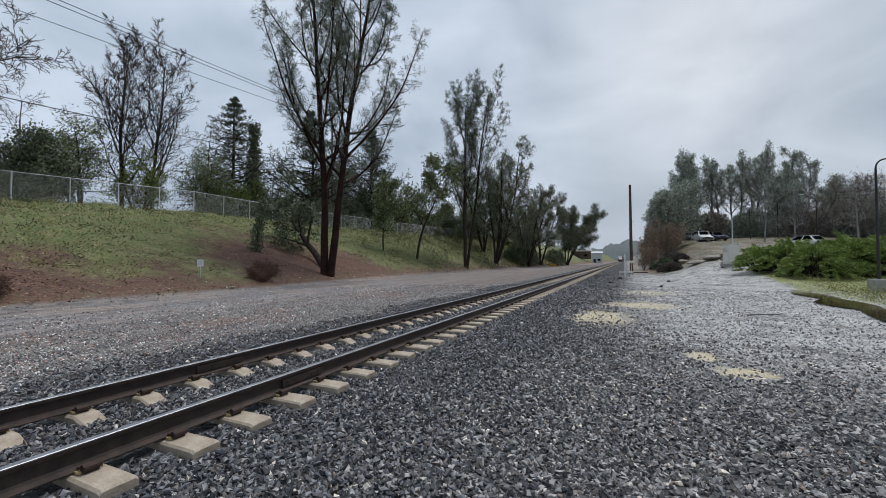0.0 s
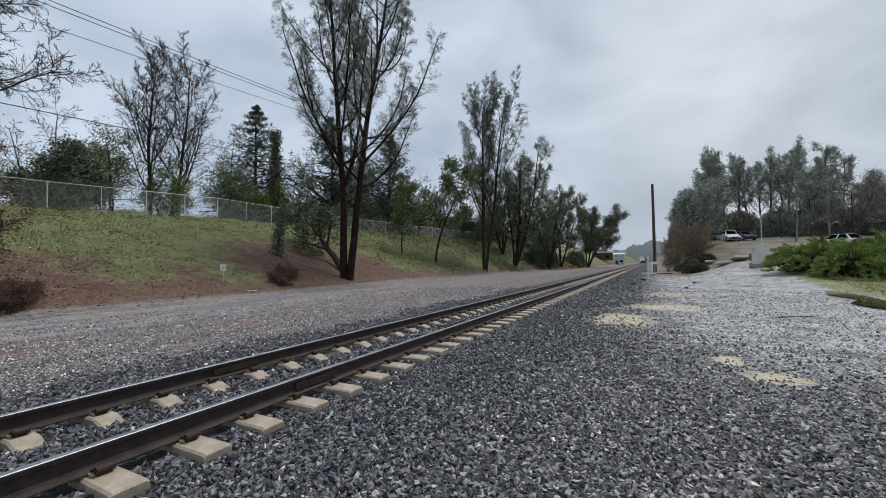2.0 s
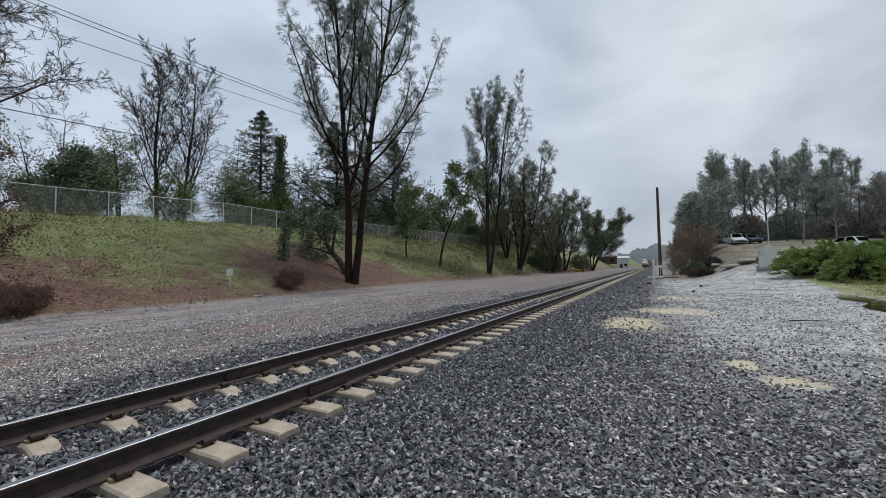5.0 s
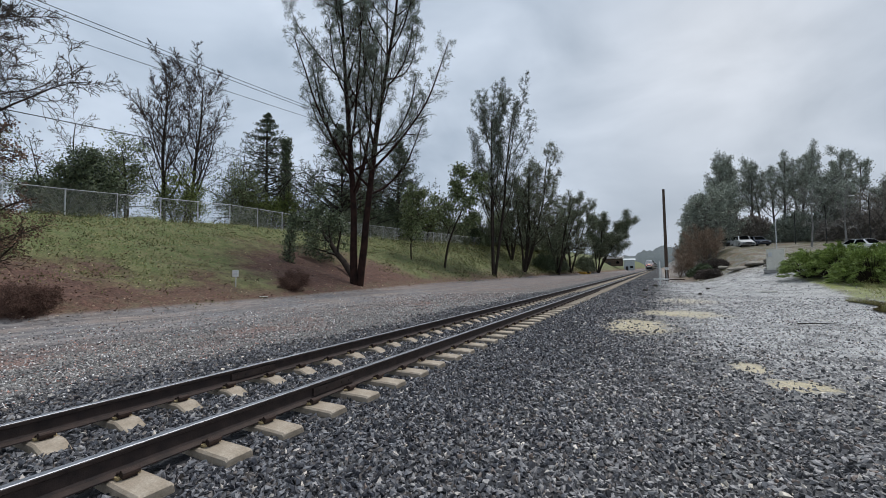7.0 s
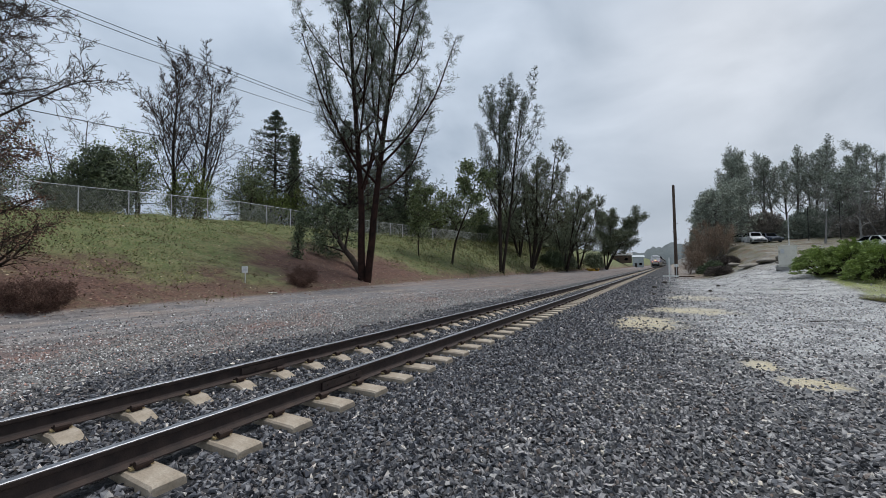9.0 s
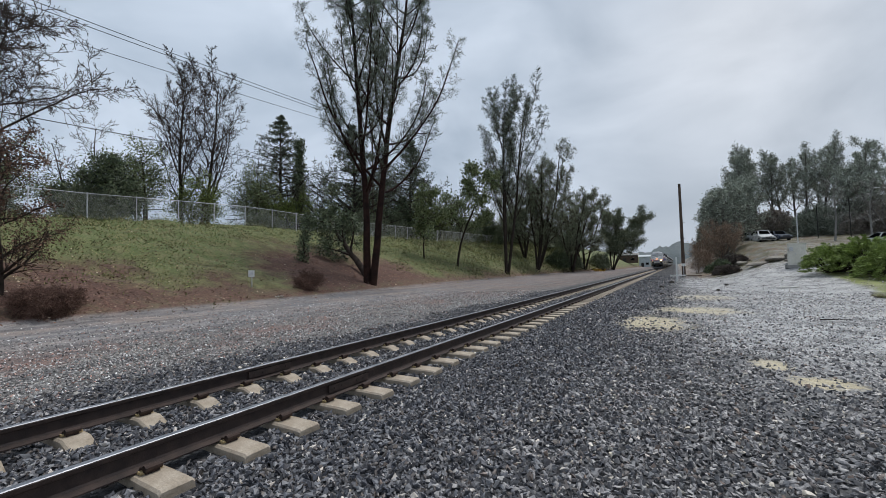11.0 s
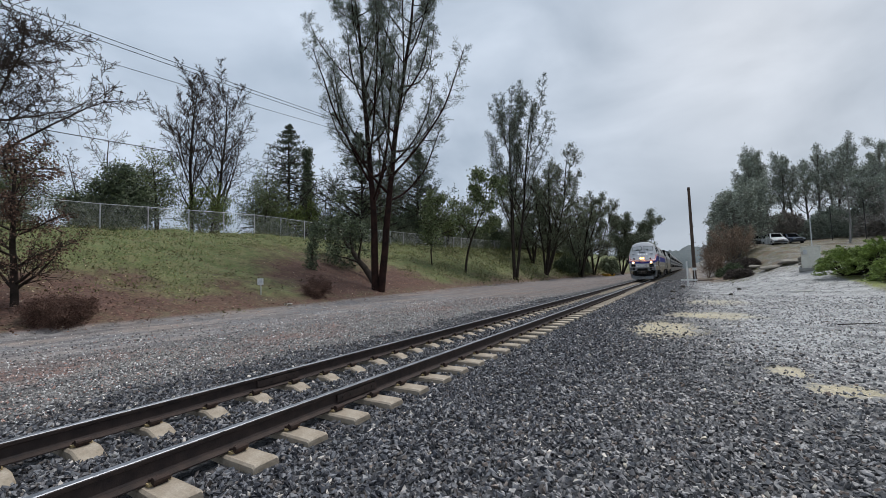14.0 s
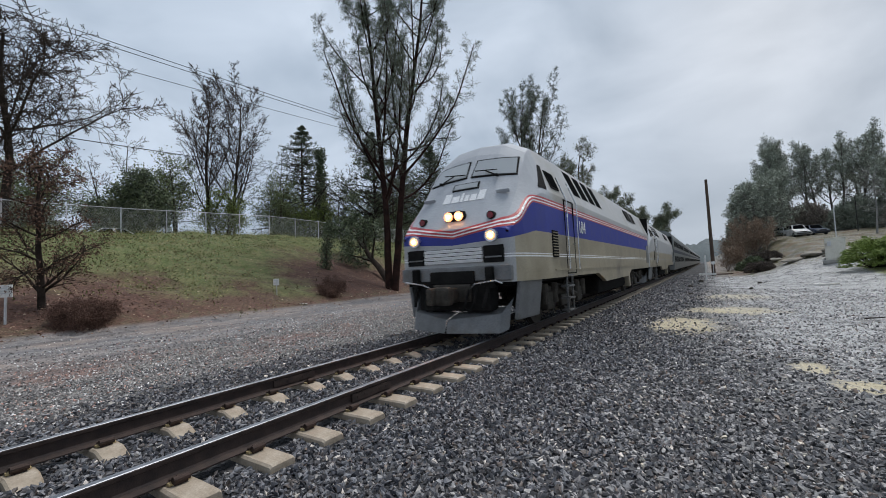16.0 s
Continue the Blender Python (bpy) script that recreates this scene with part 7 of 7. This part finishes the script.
# ---------------------------------------------------------------- road vehicles
def make_vehicle(name, label, paint, length, width, roof, hood, cabin, tall=False, group=""):
    """A road vehicle, its nose towards -y. cabin: windscreen foot, roof front, roof back and rear glass foot, along y from the nose."""
    v = thing(name, pose(0, 0, 0), label, "car", group)
    hw = width / 2
    side = [(0.0, 0.42), (0.05, 0.72), (cabin[0], hood), (length - 0.25, hood + 0.02), (length, hood - 0.12), (length, 0.42), (length - 0.15, 0.26), (0.15, 0.26)]
    bm = bmesh.new()
    rings = []
    for x, k in ((-hw, 0.94), (-hw * 0.93, 1.0), (hw * 0.93, 1.0), (hw, 0.94)):
        rings.append([bm.verts.new((x, length / 2 + (y - length / 2) * (k if abs(x) == hw else 1), z if z < 0.5 else 0.5 + (z - 0.5) * k)) for y, z in side])
    for r0, r1 in zip(rings, rings[1:]):
        for i in range(len(side)):
            bm.faces.new((r0[i], r0[(i + 1) % len(side)], r1[(i + 1) % len(side)], r1[i]))
    bm.faces.new(rings[0])
    bm.faces.new(rings[-1])
    part("body", bm, paint, v)
    a, b, c, d = cabin
    lw, tw = hw * 0.93, hw * 0.76
    bm = bmesh.new()
    low = [bm.verts.new(p) for p in ((-lw, a, hood), (lw, a, hood), (lw, d, hood), (-lw, d, hood))]
    top = [bm.verts.new(p) for p in ((-tw, b, roof), (tw, b, roof), (tw, c, roof), (-tw, c, roof))]
    for i in range(4):
        bm.faces.new((low[i], low[(i + 1) % 4], top[(i + 1) % 4], top[i]))
    bm.faces.new(top)
    bmesh.ops.bevel(bm, geom=list(bm.edges), offset=0.05, segments=2, affect="EDGES")
    part("roof", bm, paint, v)

    def pane(q, lift):
        m = bmesh.new()
        ctr = sum((Vector(p) for p in q), Vector()) / 4
        n = (Vector(q[1]) - Vector(q[0])).cross(Vector(q[2]) - Vector(q[1])).normalized() * lift
        outer = [m.verts.new(ctr + (Vector(p) - ctr) * 0.84 + n) for p in q]
        inner = [m.verts.new(ctr + (Vector(p) - ctr) * 0.84 - n) for p in q]
        m.faces.new(outer)
        m.faces.new(inner)
        for i in range(4):
            m.faces.new((outer[i], outer[(i + 1) % 4], inner[(i + 1) % 4], inner[i]))
        return m

    part("windscreen", pane([(-lw, a, hood), (lw, a, hood), (tw, b, roof), (-tw, b, roof)], 0.02), M_PANE, v)
    part("rear_window", pane([(-lw, d, hood), (lw, d, hood), (tw, c, roof), (-tw, c, roof)], 0.02), M_PANE, v)
    for s in (-1, 1):
        my, mt = (a + d) / 2, (b + c) / 2
        part("side_window", pane([(s * lw, a + 0.1, hood), (s * lw, my, hood), (s * tw, mt, roof), (s * tw, b, roof)], 0.02), M_PANE, v)
        part("side_window", pane([(s * lw, my, hood), (s * lw, d - 0.1, hood), (s * tw, c, roof), (s * tw, mt, roof)], 0.02), M_PANE, v)
        part("headlight", box((0.34, 0.06, 0.14), (s * hw * 0.68, 0.02, 0.66), bevel=0.02), M_SHIELD, v)
        part("tail_light", box((0.16, 0.06, 0.24), (s * hw * 0.80, length - 0.01, hood - 0.24), bevel=0.02), M_LAMPRED, v)
        part("mirror", box((0.18, 0.10, 0.12), (s * (hw + 0.06), a + 0.45, hood + 0.06), bevel=0.03), paint, v)
        for y in (length * 0.19, length * 0.79):
            w = part("wheel", add_disc(bmesh.new(), (s * (hw - 0.10), y, 0.34), 0.34, 0.22, "x", 20), M_TYRE, v)
            part("rim", add_disc(bmesh.new(), (s * (hw + 0.008), y, 0.34), 0.21, 0.03, "x", 14), M_CHROME, w)
    part("bumper", box((width * 0.9, 0.10, 0.18), (0, -0.01, 0.44), bevel=0.03), M_DARKMETAL, v)
    part("grille", box((width * 0.45, 0.05, 0.16), (0, 0.005, 0.66), bevel=0.01), M_DARKMETAL, v)
    return v


M_CARWHITE = surf("car_white", (0.62, 0.63, 0.64), (0.70, 0.71, 0.72), 1.0, 0.25, 0.0, 0.0)
M_CARSILVER = surf("car_silver", (0.30, 0.31, 0.32), (0.38, 0.39, 0.40), 1.0, 0.3, 0.6, 0.0)
M_CARBLUE = surf("car_dark_blue", (0.03, 0.045, 0.08), (0.05, 0.065, 0.10), 1.0, 0.3, 0.2, 0.0)
CAR_OUT = make_vehicle("wagon", "silver estate wagon driving along the fenced road", M_CARSILVER, 4.9, 1.9, 1.72, 1.05, (1.1, 1.75, 4.5, 4.85))
CAR_IN = make_vehicle("saloon_car", "pale silver saloon car driving along the fenced road", M_CARWHITE, 4.6, 1.8, 1.45, 0.92, (1.15, 1.95, 3.4, 4.3))
for x, y, rz, paint, roof, lab in ((16.9, 82.0, 12, M_CARWHITE, 1.85, "white pickup parked at the top of the climb"), (19.4, 84.0, 20, M_CARBLUE, 1.6, "dark blue car parked at the top of the climb"), (14.2, 86.5, -15, M_CARSILVER, 1.5, "grey car parked at the top of the climb"), (25.8, 62.0, 34, M_CARWHITE, 1.5, "white car parked behind the green shrubs")):
    car = make_vehicle("parked_car", lab, paint, 4.8, 1.9, roof, roof * 0.62, (1.3, 1.9, 3.3, 4.3), group="parked cars")
    car.matrix_basis = at_ground(x, y, rz)


# ---------------------------------------------------------------- far end of the line
def make_shed(name, label, x, y, w, d, h, wall, roofmat, rz):
    s = thing(name, at_ground(x, y, rz), label, "shed")
    bm = bmesh.new()
    add_box(bm, (w, 0.2, h), (0, -d / 2, h / 2))
    add_box(bm, (w, 0.2, h), (0, d / 2, h / 2))
    add_box(bm, (0.2, d - 0.2, h), (-w / 2 + 0.1, 0, h / 2))
    add_box(bm, (0.2, d - 0.2, h), (w / 2 - 0.1, 0, h / 2))
    part("wall", bm, wall, s)
    part("roof", box((w + 1.0, d + 1.0, 0.25), (0, 0, h + 0.35), (6, 0, 0), 0.03), roofmat, s)
    part("door", box((1.2, 0.1, 2.1), (-w * 0.2, -d / 2 - 0.12, 1.05), bevel=0.02), M_DARKMETAL, s)
    part("window", box((1.4, 0.08, 1.0), (w * 0.22, -d / 2 - 0.11, 1.7), bevel=0.02), M_PANE, s)


M_BLUEGREY = surf("pale_blue_metal", (0.42, 0.46, 0.48), (0.50, 0.54, 0.56), 1.0, 0.6, 0.1, 0.05)
make_shed("timber_shed", "long low timber shed beside the line", -14.6, 205.0, 8.0, 9.0, 3.6, M_WOOD, M_BARKPALE, 4)
make_shed("metal_shed", "pale blue-grey metal shed beside the line", -9.6, 230.0, 5.0, 8.0, 5.2, M_BLUEGREY, M_BLUEGREY, 4)


def make_ridge():
    # the blue-grey of the ridge is painted haze
    m = surf("far_ridge_haze_tint", (0.085, 0.105, 0.11), (0.14, 0.16, 0.165), 0.03, 0.95, 0.0, 0.3, 0.4)
    vs, fs = [], []
    n = 220
    for k in range(n):
        x = -500 + 1000 * k / (n - 1)
        h = 30 + 8 * math.sin(x * 0.012) + 5 * math.sin(x * 0.045 + 1) + 2.5 * math.sin(x * 0.21) + 1.5 * math.sin(x * 0.63 + 2)
        vs += [(x, 760, -5), (x, 800, h), (x, 860, h * 0.8)]
        if k:
            b = 3 * k
            fs += [(b - 3, b, b + 1, b - 2), (b - 2, b + 1, b + 2, b - 1)]
    tagged(new("backdrop", mesh_np("backdrop", vs, fs, [m], smooth=True)), "wooded ridge far behind the track, haze in its colour", "ridge", kind="structure")


make_ridge()

# ---------------------------------------------------------------- what moves
# time and the place of the engine's nose along the track
TRAIN = ((0.0, 350.0), (3.5, 276.5), (7.0, 203.5), (9.0, 162.0), (12.5, 88.0), (13.5, 65.4), (14.0, 54.0), (14.5, 42.8), (15.0, 31.3), (15.5, 20.6), (15.8, 13.85), (16.0, 9.45))


def motions():
    walk(LOCO, [(t, pose(0, y, 0)) for t, y in TRAIN])
    walk(LOCO_REAR, [(t, pose(0, y + 21.7, 0)) for t, y in TRAIN])
    for k, c in enumerate(COACHES):
        walk(c, [(t, pose(0, y + 43.4 + 25.9 * k, 0)) for t, y in TRAIN])
    out = ((0.0, -150.0), (9.0, -28.0), (11.3, 14.3), (11.6, 18.9), (11.9, 24.4), (12.2, 30.6), (16.0, 101.0))
    walk(CAR_OUT, [(t, pose(-37.0, y + 2.4, ground_z(-37.0, y), 0, 0, 180)) for t, y in out])
    back = ((0.0, 250.0), (14.4, 38.9), (15.0, 29.9), (15.4, 24.0), (15.7, 19.6), (16.0, 15.1))
    walk(CAR_IN, [(t, pose(-36.0, y - 2.3, ground_z(-36.0, y), 0, 0, 0)) for t, y in back])
    steps = [16.0 * k / 480 for k in range(481)]
    ts, ys = [r[0] for r in TRAIN], [r[1] for r in TRAIN]
    for wheel in LOCO_WHEELS + REAR_WHEELS:
        y0, z0 = wheel.matrix_basis.translation.y, wheel.matrix_basis.translation.z
        rows = [(t, pose(0, y0, z0, -math.degrees((350.0 - float(np.interp(t, ts, ys))) / 0.508) % 360, 0, 0)) for t in steps]
        walk(wheel, rows)


motions()
